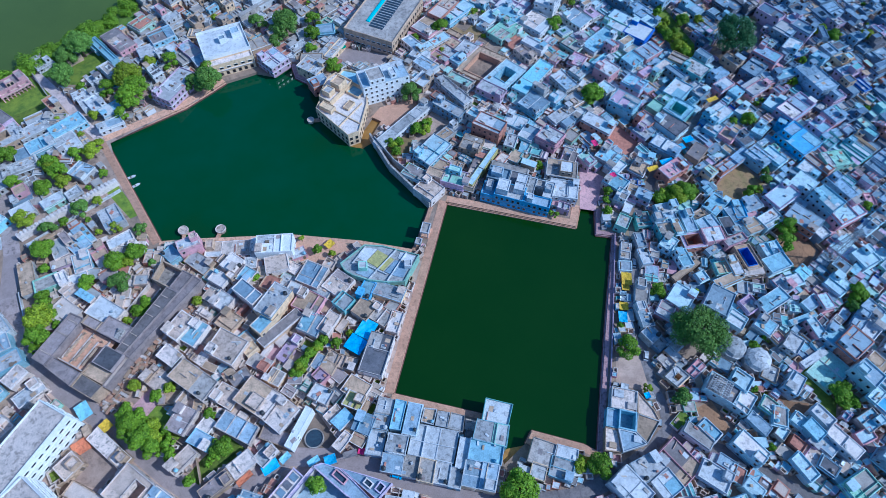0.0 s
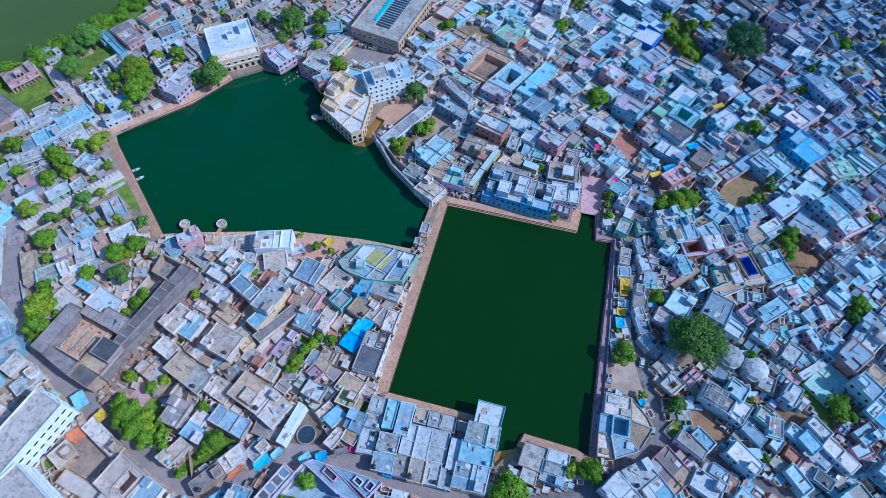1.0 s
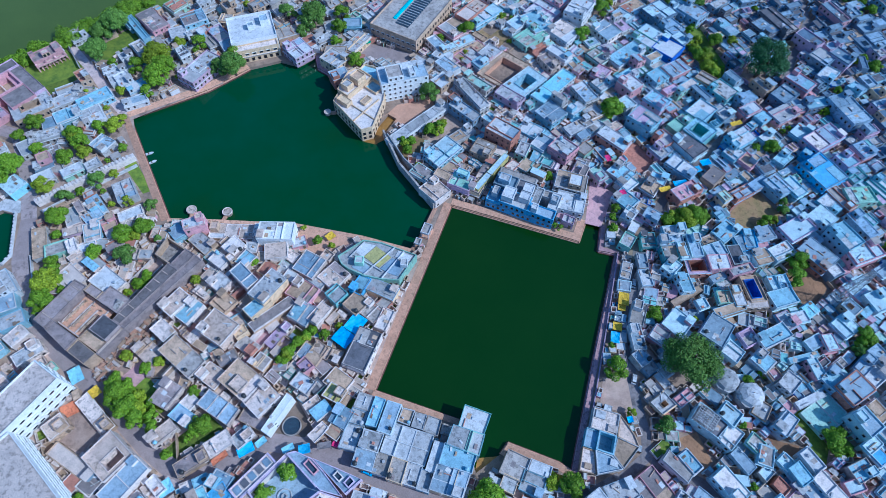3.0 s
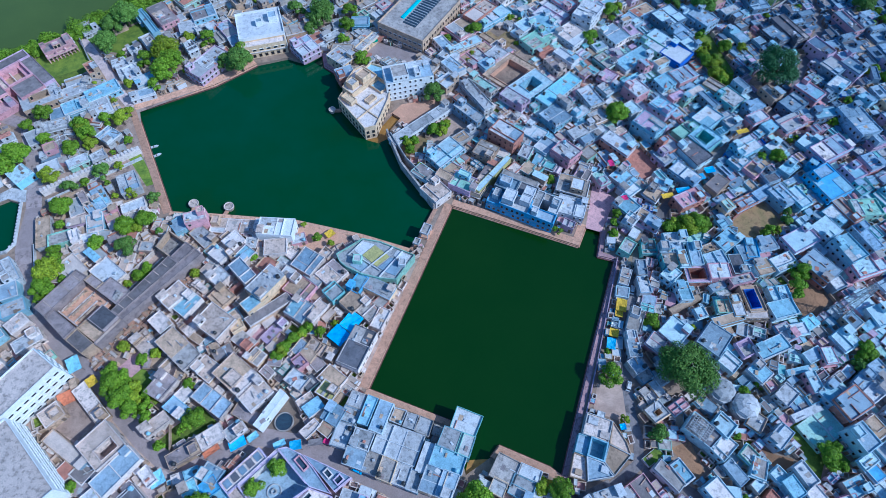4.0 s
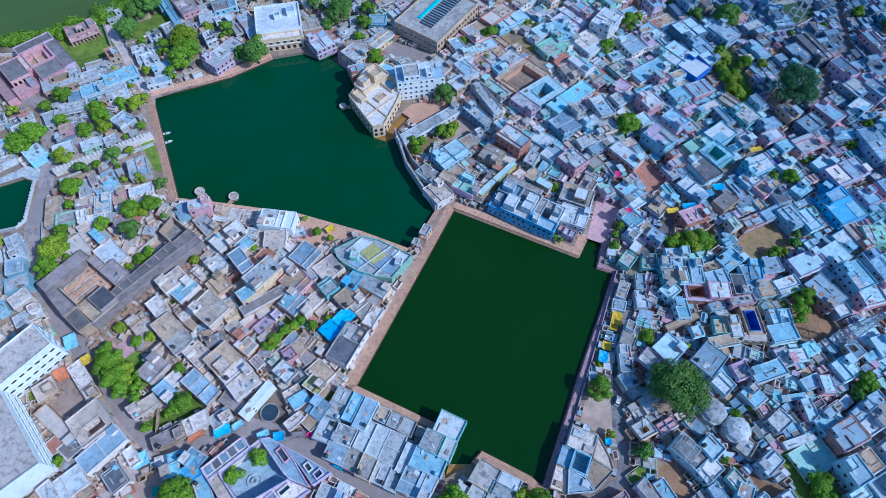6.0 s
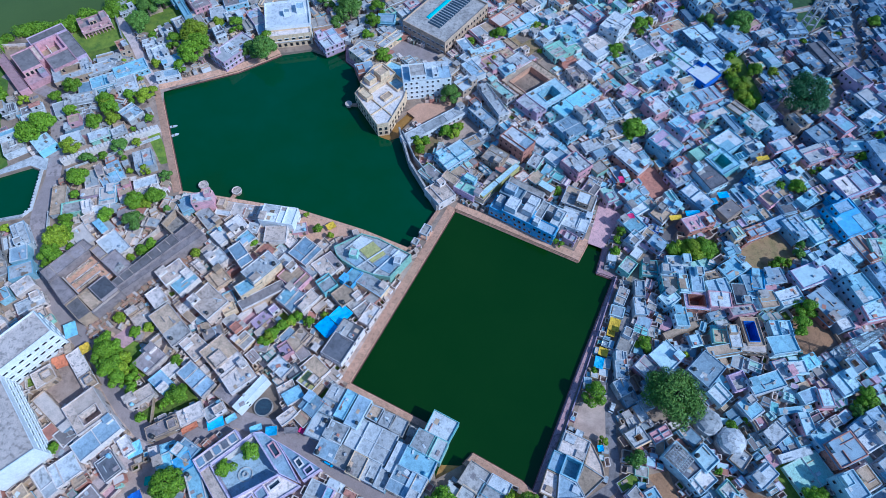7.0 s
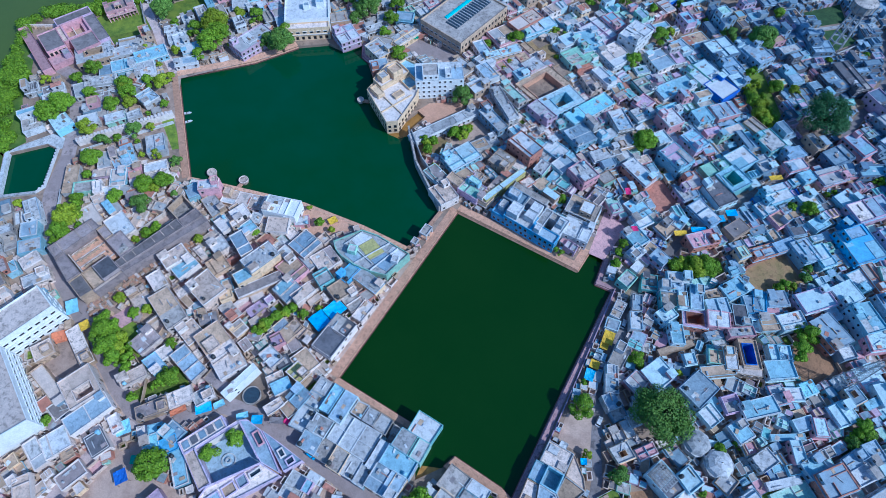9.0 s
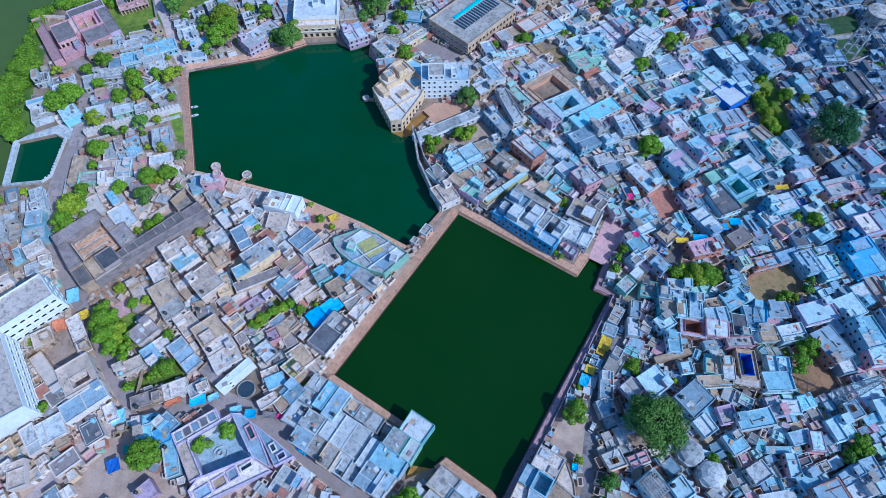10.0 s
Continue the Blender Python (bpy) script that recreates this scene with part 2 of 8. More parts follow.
def settle():
    """Sorts the open outlines and the streets into cells, once all of them stand."""
    for pts, r in LINES:
        for a, b in zip(pts, pts[1:]):
            for i in range(int((min(a[0], b[0]) - r) // 12), int((max(a[0], b[0]) + r) // 12) + 1):
                for k in range(int((min(a[1], b[1]) - r) // 12), int((max(a[1], b[1]) + r) // 12) + 1):
                    SEGMENTS.setdefault((i, k), []).append(((a, b), r))
    for p in AREAS:
        BOUNDS.append((min(v[0] for v in p), max(v[0] for v in p), min(v[1] for v in p), max(v[1] for v in p), p))


def open_ground(x, y):
    """Neither water, street, square nor a landmark's plot."""
    for cx, cy, hw, hd, c, s in SOLID:
        dx, dy = x - cx, y - cy
        if abs(dx * c + dy * s) < hw and abs(dy * c - dx * s) < hd:
            return False
    if any(x0 < x < x1 and y0 < y < y1 and inside(x, y, p) for x0, x1, y0, y1, p in BOUNDS):
        return False
    return not any(near_line(x, y, p, r) for p, r in SEGMENTS.get((int(x // 12), int(y // 12)), ()))


def free(x, y):
    cell = (int(x // 12), int(y // 12))
    for cx, cy, hw, hd, c, s in CELLS.get(cell, ()):
        dx, dy = x - cx, y - cy
        if abs(dx * c + dy * s) < hw and abs(dy * c - dx * s) < hd:
            return False
    for x0, x1, y0, y1, p in BOUNDS:
        if x0 < x < x1 and y0 < y < y1 and inside(x, y, p):
            return False
    return not any(near_line(x, y, p, r) for p, r in SEGMENTS.get(cell, ()))


# ---- ground, ponds, streets ----
TANK = [(4.3, 139.5), (55.8, 126.5), (58.9, 136.2), (65.2, 134.6), (63.5, 122.9), (70.1, 121.8), (59.7, 80.7), (50.1, 40.0), (45.8, 42.4), (29.4, 47.2), (27.1, 43.6), (19.3, 37.1), (14.2, 52.9), (-16.5, 60.8)]
POND = [(-141.8, 173.9), (-112.2, 193.5), (-96.5, 209.4), (-83.0, 215.7), (-73.6, 213.4), (-66.8, 220.5), (-64.1, 212.5), (-50.0, 203.9), (-53.1, 190.9), (-34.2, 172.9), (-27.5, 186.4), (-23.4, 183.9), (-27.8, 173.9), (-18.9, 156.6), (-2.7, 137.2), (-7.8, 120.7), (-9.9, 117.3), (-29.6, 121.5), (-56.7, 124.9), (-91.4, 123.9), (-107.6, 122.9)]
BASIN = [(-186.2, 111.6), (-174.1, 120.5), (-168.2, 119.5), (-166.0, 113.6), (-161.5, 100.8), (-163.0, 97.8), (-175.5, 91.3)]
LAKE = [(-1215.0, -270.0), (-255.0, 40.0), (-190.0, 78.0), (-177.5, 90.5), (-188.5, 110.5), (-197.0, 114.0), (-210.0, 128.0), (-215.6, 134.6), (-214.0, 143.8), (-219.0, 153.0), (-222.0, 163.0), (-226.0, 176.4), (-235.0, 184.0), (-226.0, 194.0), (-215.8, 198.2), (-207.2, 203.6), (-200.3, 213.0), (-190.5, 223.2), (-182.8, 233.4), (-168.4, 248.8), (-152.7, 271.0), (-202.5, 405.0), (-1215.0, 1080.0)]


def flat(name, poly, z, mat, holes=(), kind="structure", label="", category="", depth=0.0):
    from mathutils.geometry import tessellate_polygon
    loops = [[Vector((x, y, z)) for x, y in p] for p in (poly, *holes)]
    flatv = [v for p in loops for v in p]
    s = Shape()
    s.v = [tuple(v) for v in flatv]
    for t in tessellate_polygon(loops):
        a, b, c = (flatv[i] for i in t)
        s.f.append(tuple(t) if (b - a).cross(c - a).z > 0 else tuple(reversed(t)))
    s.m = [0] * len(s.f)
    if depth:
        for p in loops:
            for a, b in zip(p, p[1:] + p[:1]):
                s.face([a, b, b - Vector((0, 0, depth)), a - Vector((0, 0, depth))])
    return tagged(put(name, s.mesh(name, [mat])), label, category, "", kind)


R = 2600.0
flat("ground", [(-R, -R), (R, -R), (R, R), (-R, R)], GROUND, M["earth"], (TANK, POND, BASIN, LAKE), label="dusty brown earth between the houses", category="ground", depth=3.0)
for poly, mat, lab in ((TANK, "water", "still dark green water of a square stone tank"), (POND, "water2", "still deep green water of an irregular pond"), (BASIN, "water2", "dark green water in a small walled basin"), (LAKE, "lake", "olive green lake water beyond the town")):
    c = Vector((sum(p[0] for p in poly) / len(poly), sum(p[1] for p in poly) / len(poly)))
    flat("water", [tuple(c + (Vector(p) - c) * 1.02) for p in poly], 0.0, M[mat], label=lab, category="water")


def ribbon(name, pts, width, z, mat, label, category, blocks=True, kind="structure", thick=0.25):
    """A strip of paving along a line."""
    s = Shape()
    lefts, rights = [], []
    for i, p in enumerate(pts):
        a, b = Vector(pts[max(0, i - 1)]), Vector(pts[min(len(pts) - 1, i + 1)])
        n = (b - a).normalized()
        n = Vector((-n.y, n.x)) * width / 2
        lefts.append(Vector(p) + n)
        rights.append(Vector(p) - n)
    for i in range(len(pts) - 1):
        s.prism([tuple(v) for v in (rights[i], rights[i + 1], lefts[i + 1], lefts[i])], z - thick, z, 0, False)
    if blocks:
        LINES.append((pts, width / 2))
    return tagged(put(name, s.mesh(name, [M[mat]])), label, category, "", kind)


ROAD_W = [(-216.0, 167.4), (-200.3, 163.2), (-185.2, 159.3), (-169.4, 134.5), (-162.1, 118.0), (-157.4, 99.8), (-149.0, 83.8), (-140.3, 73.8), (-125.0, 63.5), (-112.3, 54.8), (-101.4, 47.4), (-86.1, 36.3), (-74.9, 29.6), (-61.6, 33.8), (-49.0, 41.4), (-33.8, 40.4), (-15.8, 34.8), (3.4, 28.9), (18.0, 25.1), (40.2, 26.9), (54.0, 31.9), (65.5, 38.7), (74.3, 46.6), (74.6, 53.7), (72.6, 63.3), (71.8, 72.0), (71.6, 82.0), (73.4, 92.0), (75.9, 108.8), (78.8, 125.3), (83.3, 135.0), (91.8, 149.4), (107.6, 170.4), (132.6, 195.5), (153.5, 215.6), (180.1, 270.4), (181.7, 307.3)]
ribbon("road", ROAD_W[:19], 6.0, GROUND + 0.05, "asphalt", "worn grey town street between houses", "road")
ribbon("road", ROAD_W[18:22], 5.0, GROUND + 0.052, "lane", "worn street beside a tank, darkened for shade", "road")
ribbon("road", ROAD_W[21:], 3.4, GROUND + 0.054, "lane", "narrow shaded lane between houses", "road")
ribbon("road", [(75.5, 44.8), (92.7, 38.9), (121.5, 20.2)], 3.6, GROUND + 0.058, "lane", "narrow grey lane", "road")
ribbon("road", [(-74.9, 27.7), (-83.7, 10.8), (-89.1, -16.2)], 5.2, GROUND + 0.055, "asphalt", "narrow grey lane", "road")
ribbon("road", [(-18.3, 60.0), (-21.0, 54.9), (-23.7, 48.1), (-26.8, 41.6)], 2.0, GROUND + 0.056, "wet_stone", "narrow reddish paved alley between houses", "road")
ribbon("road", [(-187.0, 217.1), (-167.9, 199.7), (-152.6, 183.1), (-143.9, 175.2)], 4.2, GROUND + 0.055, "asphalt", "narrow lane down to the pond", "road")

# ghats: paved banks with steps down to the water
def ghat(pts, width, mat, label, steps=2, z=GROUND + 0.1):
    """Paved bank along a line that has the water on its right, with steps down into it."""
    thing = tagged(new("ghat"), label, "bank", "", "structure")
    s, lip = Shape(), Shape()
    flights = [Shape() for k in range(steps)]
    for (ax, ay), (bx, by) in zip(pts, pts[1:]):
        d = Vector((bx - ax, by - ay)).normalized()
        n = Vector((d.y, -d.x))
        a, b = Vector((ax, ay)) - d * 0.15, Vector((bx, by)) + d * 0.15
        s.prism([tuple(v) for v in (a, b, b - n * width, a - n * width)], -0.5, z, 0, False)
        z += 0.005
        for k, st in enumerate(flights):
            o, i = n * (0.32 * (k + 1)), n * (0.32 * k)
            st.prism([tuple(v) for v in (a + o, b + o, b + i, a + i)], -0.5, z - 0.5 * (k + 1), 0, False)
    part("paving", s, M[mat], thing)
    for k, st in enumerate(flights):
        part("step", st, M["wet_stone"] if k == steps - 1 else M[mat], thing)
    LINES.append((pts, width + 0.2))
    return thing


def patch(name, poly, mat, label, lift=0.02, category="ground", block=True):
    if block:
        AREAS.append(poly)
    return flat(name, poly, GROUND + lift, M[mat], label=label, category=category)


# ---- houses ----
WINDOW, DOOR = Shape(), Shape()
WINDOW.box(-0.55, 0.55, -0.06, 0.0, 0.0, 1.25, 0)
WINDOW.box(-0.42, 0.42, -0.075, 0.0, 0.12, 1.12, 1)
WINDOW.box(-0.65, 0.65, -0.2, 0.0, 1.3, 1.36, 0)
DOOR.box(-0.6, 0.6, -0.06, 0.0, 0.0, 2.15, 0)
DOOR.box(-0.48, 0.48, -0.075, 0.0, 0.0, 2.05, 1)
WINDOW_MESH = {k: WINDOW.mesh("window", [M[k], M["glass"]]) for k in ("white", "bright_white", "concrete", "sky", "brick")}
DOOR_MESH = {k: DOOR.mesh("door", [M[k], M["wood"]]) for k in ("white", "concrete")}
COLOUR_WORDS = {"pale_cyan": "pale cyan painted", "sandstone": "tan sandstone", "olive_earth": "weedy earth", "concrete": "grey concrete", "lime": "limewashed pale grey", "white": "whitewashed", "tan": "tan plastered", "brick": "red brick", "dark": "soot-dark stone", "pink": "pink painted", "mauve": "lilac painted", "aqua": "aqua painted", "mint": "mint green painted", "sky": "pale blue painted", "bright_white": "freshly whitewashed", "blue_wash": "blue tinted", "cobalt": "cobalt blue painted", "azure": "bright blue painted", "cream": "cream painted", "blue_grey": "blue-grey painted", "pale_blue": "pale blue tinted", "slate": "dark slate", "warm_concrete": "warm grey concrete", "warm_lime": "warm limewashed", "warm_dark": "soot-dark stone", "warm_white": "whitewashed", "ochre": "ochre washed", "ice": "bluish whitewashed", "pale_mint": "pale mint washed", "dusk_blue": "dimmed blue"}


def lerp_quad(q, u, v):
    (ax, ay), (bx, by), (cx, cy), (dx, dy) = q
    return ((ax * (1 - u) + bx * u) * (1 - v) + (dx * (1 - u) + cx * u) * v, (ay * (1 - u) + by * u) * (1 - v) + (dy * (1 - u) + cy * u) * v)


def sub_quad(q, u0, u1, v0, v1):
    return [lerp_quad(q, u, v) for u, v in ((u0, v0), (u1, v0), (u1, v1), (u0, v1))]


def inset(q, t):
    w = math.dist(q[0], q[1])
    d = math.dist(q[1], q[2])
    return sub_quad(q, t / w, 1 - t / w, t / d, 1 - t / d)


RELATED = {"pale_cyan": ("pale_cyan", "pale_cyan"), "azure": ("azure", "azure", "sky"), "cobalt": ("cobalt", "sky"), "blue_wash": ("pale_blue", "sky", "white"), "ice": ("ice", "white", "pale_blue"), "pale_mint": ("pale_mint", "pale_mint"), "dusk_blue": ("blue_grey", "slate"), "olive_earth": ("olive_earth", "earth"), "concrete": ("lime", "tan", "dark", "concrete"), "lime": ("white", "concrete", "pale_blue", "lime"), "white": ("lime", "pale_blue", "white"), "tan": ("concrete", "lime", "brick"), "dark": ("slate", "concrete", "blue_grey"), "pale_blue": ("lime", "blue_grey", "white", "sky"), "blue_grey": ("pale_blue", "slate", "lime"), "sky": ("lime", "pale_blue", "white"), "warm_concrete": ("warm_lime", "tan", "concrete", "warm_dark"), "warm_lime": ("warm_concrete", "white", "lime"), "warm_dark": ("dark", "warm_concrete"), "warm_white": ("warm_lime", "warm_concrete", "pale_blue")}
# Warm copies of plaster and slab, swapped in where the light's cast is warmer.
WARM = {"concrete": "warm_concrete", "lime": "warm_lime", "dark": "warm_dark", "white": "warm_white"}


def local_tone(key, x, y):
    """Puts the light's cast into the paint: plaster and slabs turn warm west of the ponds, many turn pale blue in the
    east, dim blue in the far corner.
    """
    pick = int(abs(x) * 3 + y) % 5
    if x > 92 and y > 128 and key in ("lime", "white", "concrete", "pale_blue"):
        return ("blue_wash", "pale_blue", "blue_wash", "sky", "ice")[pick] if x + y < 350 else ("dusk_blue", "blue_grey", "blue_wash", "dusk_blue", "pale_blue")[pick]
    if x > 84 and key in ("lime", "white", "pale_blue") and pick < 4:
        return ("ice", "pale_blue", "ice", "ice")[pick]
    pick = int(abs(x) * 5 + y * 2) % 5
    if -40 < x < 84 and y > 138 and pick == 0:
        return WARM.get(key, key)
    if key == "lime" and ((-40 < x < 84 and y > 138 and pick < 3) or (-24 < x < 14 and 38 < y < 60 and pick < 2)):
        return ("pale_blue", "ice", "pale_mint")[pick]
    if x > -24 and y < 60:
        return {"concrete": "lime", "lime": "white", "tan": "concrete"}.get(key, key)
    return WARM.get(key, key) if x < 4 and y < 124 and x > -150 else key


def terraces(rng, w, d):
    """Splits a roof into two to five terraces as (u0, u1, v0, v1, step, choice)."""
    todo, out = [(0.0, 1.0, 0.0, 1.0)], []
    while todo:
        a, b, e, f = todo.pop()
        big = (b - a) * w * (f - e) * d
        if big > rng.uniform(30, 120) and len(out) + len(todo) < 6:
            k = rng.uniform(0.3, 0.7)
            if (b - a) * w > (f - e) * d:
                todo += [(a, a + (b - a) * k, e, f), (a + (b - a) * k, b, e, f)]
            else:
                todo += [(a, b, e, e + (f - e) * k), (a, b, e + (f - e) * k, f)]
        else:
            out.append((a, b, e, f, rng.choice((0.0, 0.0, 0.0, 0.03, 0.06, 0.15, 0.4)), rng.choice((0, 0, 1, 2))))
    return out


class Sink:
    """Joins many far houses into one mesh."""

    def __init__(self):
        self.shape, self.keys = Shape(), []

    def add(self, shape, keys, m):
        k = len(self.shape.v)
        self.shape.v += [tuple(m @ Vector(p)) for p in shape.v]
        self.shape.f += [tuple(i + k for i in f) for f in shape.f]
        for key in keys:
            if key not in self.keys:
                self.keys.append(key)
        self.shape.m += [self.keys.index(keys[i]) for i in shape.m]


FAR = Sink()
ROOF_SPOTS, ROOF_FLATS = [], []


def openings(add, thing_m, q, z0, z1, rng, amount, wall):
    """Windows and a door on the sides that look over the ponds' near bank."""
    cx, cy = thing_m.translation.x, thing_m.translation.y
    ang = thing_m.to_euler().z
    for k in range(4):
        (ax, ay), (bx, by) = q[k], q[(k + 1) % 4]
        ln = math.hypot(bx - ax, by - ay)
        nx, ny = (by - ay) / ln, -(bx - ax) / ln
        wx, wy = nx * math.cos(ang) - ny * math.sin(ang), nx * math.sin(ang) + ny * math.cos(ang)
        if wx * (16 - cx) + wy * (10 - cy) < 0.3 * math.hypot(16 - cx, 10 - cy):
            continue
        turn = math.degrees(math.atan2(by - ay, bx - ax))
        storeys = max(1, round((z1 - z0) / 3.0))
        n = max(1, int(ln / 2.3))
        for s in range(storeys):
            for i in range(n):
                if rng.random() > amount:
                    continue
                f = (i + 0.5) / n
                x, y = ax + (bx - ax) * f, ay + (by - ay) * f
                if s == 0 and i == n // 2 and z0 < 1:
                    add("door", pose(x, y, z0 + 0.02, 0, 0, turn), "concrete")
                else:
                    add("window", pose(x, y, z0 + s * (z1 - z0) / storeys + 0.9, 0, 0, turn), wall if wall in WINDOW_MESH else "concrete")


def house(x, y, w, d, h, ang=0.0, wall="lime", roof="concrete", par=0.6, upper=(), court=None, skew=0.2, win=0.3, label="", rails=0, slack=0.1, far=False, name="house", inner_wall=""):
    """A flat-roofed house on a w by d plot. upper: rooms on the roof as (u0, u1, v0, v1, height, wall, roof) in fractions of the plot; court: an open yard as (u0, u1, v0, v1)."""
    rng = random.Random(int(abs(x) * 131 + abs(y) * 977 + w * 31))
    far = far or (not label and math.hypot(x - 7, y - 95) > 118)
    place = pose(x, y, GROUND, 0, 0, ang)
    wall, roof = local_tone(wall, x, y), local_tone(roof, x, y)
    take(x, y, w / 2 + slack, d / 2 + slack, ang)
    thing = None
    if not far:
        thing = new(name)
        thing.location = (x, y, GROUND)
        thing.rotation_euler.z = radians(ang)

    def piece(kind, shape, key, under=None):
        keys = [key] if isinstance(key, str) else key
        if far:
            FAR.add(shape, keys, place)
            return None
        return part(kind, shape, [M[k] for k in keys], under or thing)

    def opening(kind, m, key):
        if far:
            FAR.add(WINDOW if kind == "window" else DOOR, [key, "glass" if kind == "window" else "wood"], place @ m)
        else:
            put(kind, (WINDOW_MESH if kind == "window" else DOOR_MESH)[key], thing, m)

    busy = (y > 140 or x > 80) and not label
    if busy and win:
        win = max(win, 0.7)
    if not upper and not court and not label and w * d > 34 and min(w, d) > 4.4 and rng.random() < (0.8 if busy else 0.5):
        a, b = rng.uniform(2.0, 3.2) / w, rng.uniform(2.2, 3.6) / d
        u, v = rng.choice((0.03, 0.97 - a)), rng.choice((0.03, 0.97 - b))
        upper = [(u, u + a, v, v + b, rng.uniform(1.6, 2.4), rng.choice((wall, wall, "white")), rng.choice((roof, "lime", "concrete")))]
    levels = [] if court or min(w, d) < 4.2 else terraces(rng, w, d)
    ROOF_FLATS.append((place, w, d, h, upper, court, levels))
    j = lambda: rng.uniform(-skew, skew)
    q = [(-w / 2 + j(), -d / 2 + j()), (w / 2 + j(), -d / 2 + j()), (w / 2 + j(), d / 2 + j()), (-w / 2 + j(), d / 2 + j())]
    body = Shape()
    small = min(w, d) < 3.4
    inner = inset(q, 0.12 if small else 0.2)
    if small:
        par = min(par, 0.12)
    if not small and rng.random() < 0.6:
        body.rim(q, inner, -0.3, h, h - 0.3)
        piece("wall", body, wall)
        lip = Shape()
        lip.rim(q, inset(q, 0.18), h, h + par * rng.uniform(0.35, 1.0), h - 0.02)
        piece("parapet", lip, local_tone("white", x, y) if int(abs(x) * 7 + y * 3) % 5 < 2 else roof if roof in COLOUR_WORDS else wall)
    else:
        body.rim(q, inner, -0.3, h + par, h - 0.3)
        piece("wall", body, wall)
    top = Shape()
    if court:
        u0, u1, v0, v1 = court
        hole = sub_quad(inner, u0, u1, v0, v1)
        for a, b, e, f in ((0, 1, 0, v0), (0, 1, v1, 1), (0, u0, v0, v1), (u1, 1, v0, v1)):
            if b - a > 0.01 and f - e > 0.01:
                top.prism(sub_quad(inner, a, b, e, f), h - 0.2, h)
        piece("roof", top, roof)
        yard = Shape()
        outer = [lerp_quad(hole, u, v) for u, v in ((-0.03, -0.03), (1.03, -0.03), (1.03, 1.03), (-0.03, 1.03))]
        yard.rim(outer, hole, h, h + 0.5, -0.2)
        piece("courtyard_wall", yard, inner_wall or wall)
    elif levels:
        others = RELATED.get(roof, ("lime", "concrete"))
        tone = [roof, rng.choice(others), rng.choice(others)]
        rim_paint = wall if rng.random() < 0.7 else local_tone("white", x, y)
        for a, b, e, f, step, k in levels:
            cell = sub_quad(inner, a, b, e, f)
            slab = Shape()
            slab.prism(cell, h - 0.2, h + step)
            terrace = piece("roof_terrace", slab, tone[k])
            if step > 0.2 or rng.random() < 0.3:
                edge = Shape()
                edge.rim(cell, inset(cell, 0.16), h - 0.1, h + step + 0.24, h + step - 0.02)
                piece("terrace_edge", edge, rim_paint, terrace)
    else:
        top.prism(inner, h - 0.2, h)
        piece("roof", top, roof)
    for u0, u1, v0, v1, hh, uw, ur in upper:
        if min((u1 - u0) * w, (v1 - v0) * d) < 1.7:
            continue
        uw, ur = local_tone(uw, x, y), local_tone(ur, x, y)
        r = sub_quad(q, u0, u1, v0, v1)
        up, cap = Shape(), Shape()
        if min(math.dist(r[0], r[1]), math.dist(r[1], r[2])) > 2.6:
            ri = inset(r, 0.2)
            up.rim(r, ri, h + 0.004, h + hh + 0.4, h + hh - 0.2)
            cap.prism(ri, h + hh - 0.15, h + hh)
        else:
            up.prism(r, h + 0.004, h + hh)
            cap.prism(inset(r, -0.2), h + hh + 0.002, h + hh + 0.14)
        room = piece("stair_room" if (u1 - u0) * (v1 - v0) < 0.2 else "upper_storey", up, uw)
        piece("roof", cap, ur, room)
        if win:
            openings(opening, place, r, h + 0.01, h + hh, rng, win, uw)
    if busy and not small and h > 2.6 and int(abs(x) * 11 + y * 5) % 10 < 7:
        shade, z = Shape(), h - 0.55 if h < 4.4 or int(x + y) % 2 else h * 0.5
        shade.rim(inset(q, -0.38), inset(q, 0.04), z, z + 0.14, z)
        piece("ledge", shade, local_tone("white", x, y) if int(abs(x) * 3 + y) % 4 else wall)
    for k in range(rails):
        f = rng.uniform(0.22, 0.78)
        wl = Shape()
        if rng.random() < 0.5:
            wl.prism(sub_quad(inner, f - 0.1 / w, f + 0.1 / w, 0.01, 0.99), h - 0.05, h + 0.72)
        else:
            wl.prism(sub_quad(inner, 0.01, 0.99, f - 0.1 / d, f + 0.1 / d), h - 0.05, h + 0.72)
        piece("parapet", wl, wall)
    if win:
        openings(opening, place, q, 0.0, h, rng, win, wall)
    if not far:
        if w > 4 and d > 4 and not court:
            spot = place @ Vector(((0.32 if rng.random() < 0.5 else -0.32) * w, (0.32 if rng.random() < 0.5 else -0.32) * d, h))
            u, v = 0.5 + 0.32 * (1 if (place.inverted() @ spot).x > 0 else -1), 0.5 + 0.32 * (1 if (place.inverted() @ spot).y > 0 else -1)
            if not any(a - 0.12 < u < b + 0.12 and c - 0.12 < v < e + 0.12 for a, b, c, e, *_ in upper) and not rails:
                ROOF_SPOTS.append(spot + Vector((0, 0, max([0.0] + [l[4] for l in levels if l[0] < u < l[1] and l[2] < v < l[3]]))))
        text = label or "flat-roofed %s house with %s" % (COLOUR_WORDS.get(wall, wall), "an open inner courtyard" if court else "a raised room on its roof" if upper else "a low roof parapet")
        tagged(thing, text, "house", "houses of the town")
    return thing


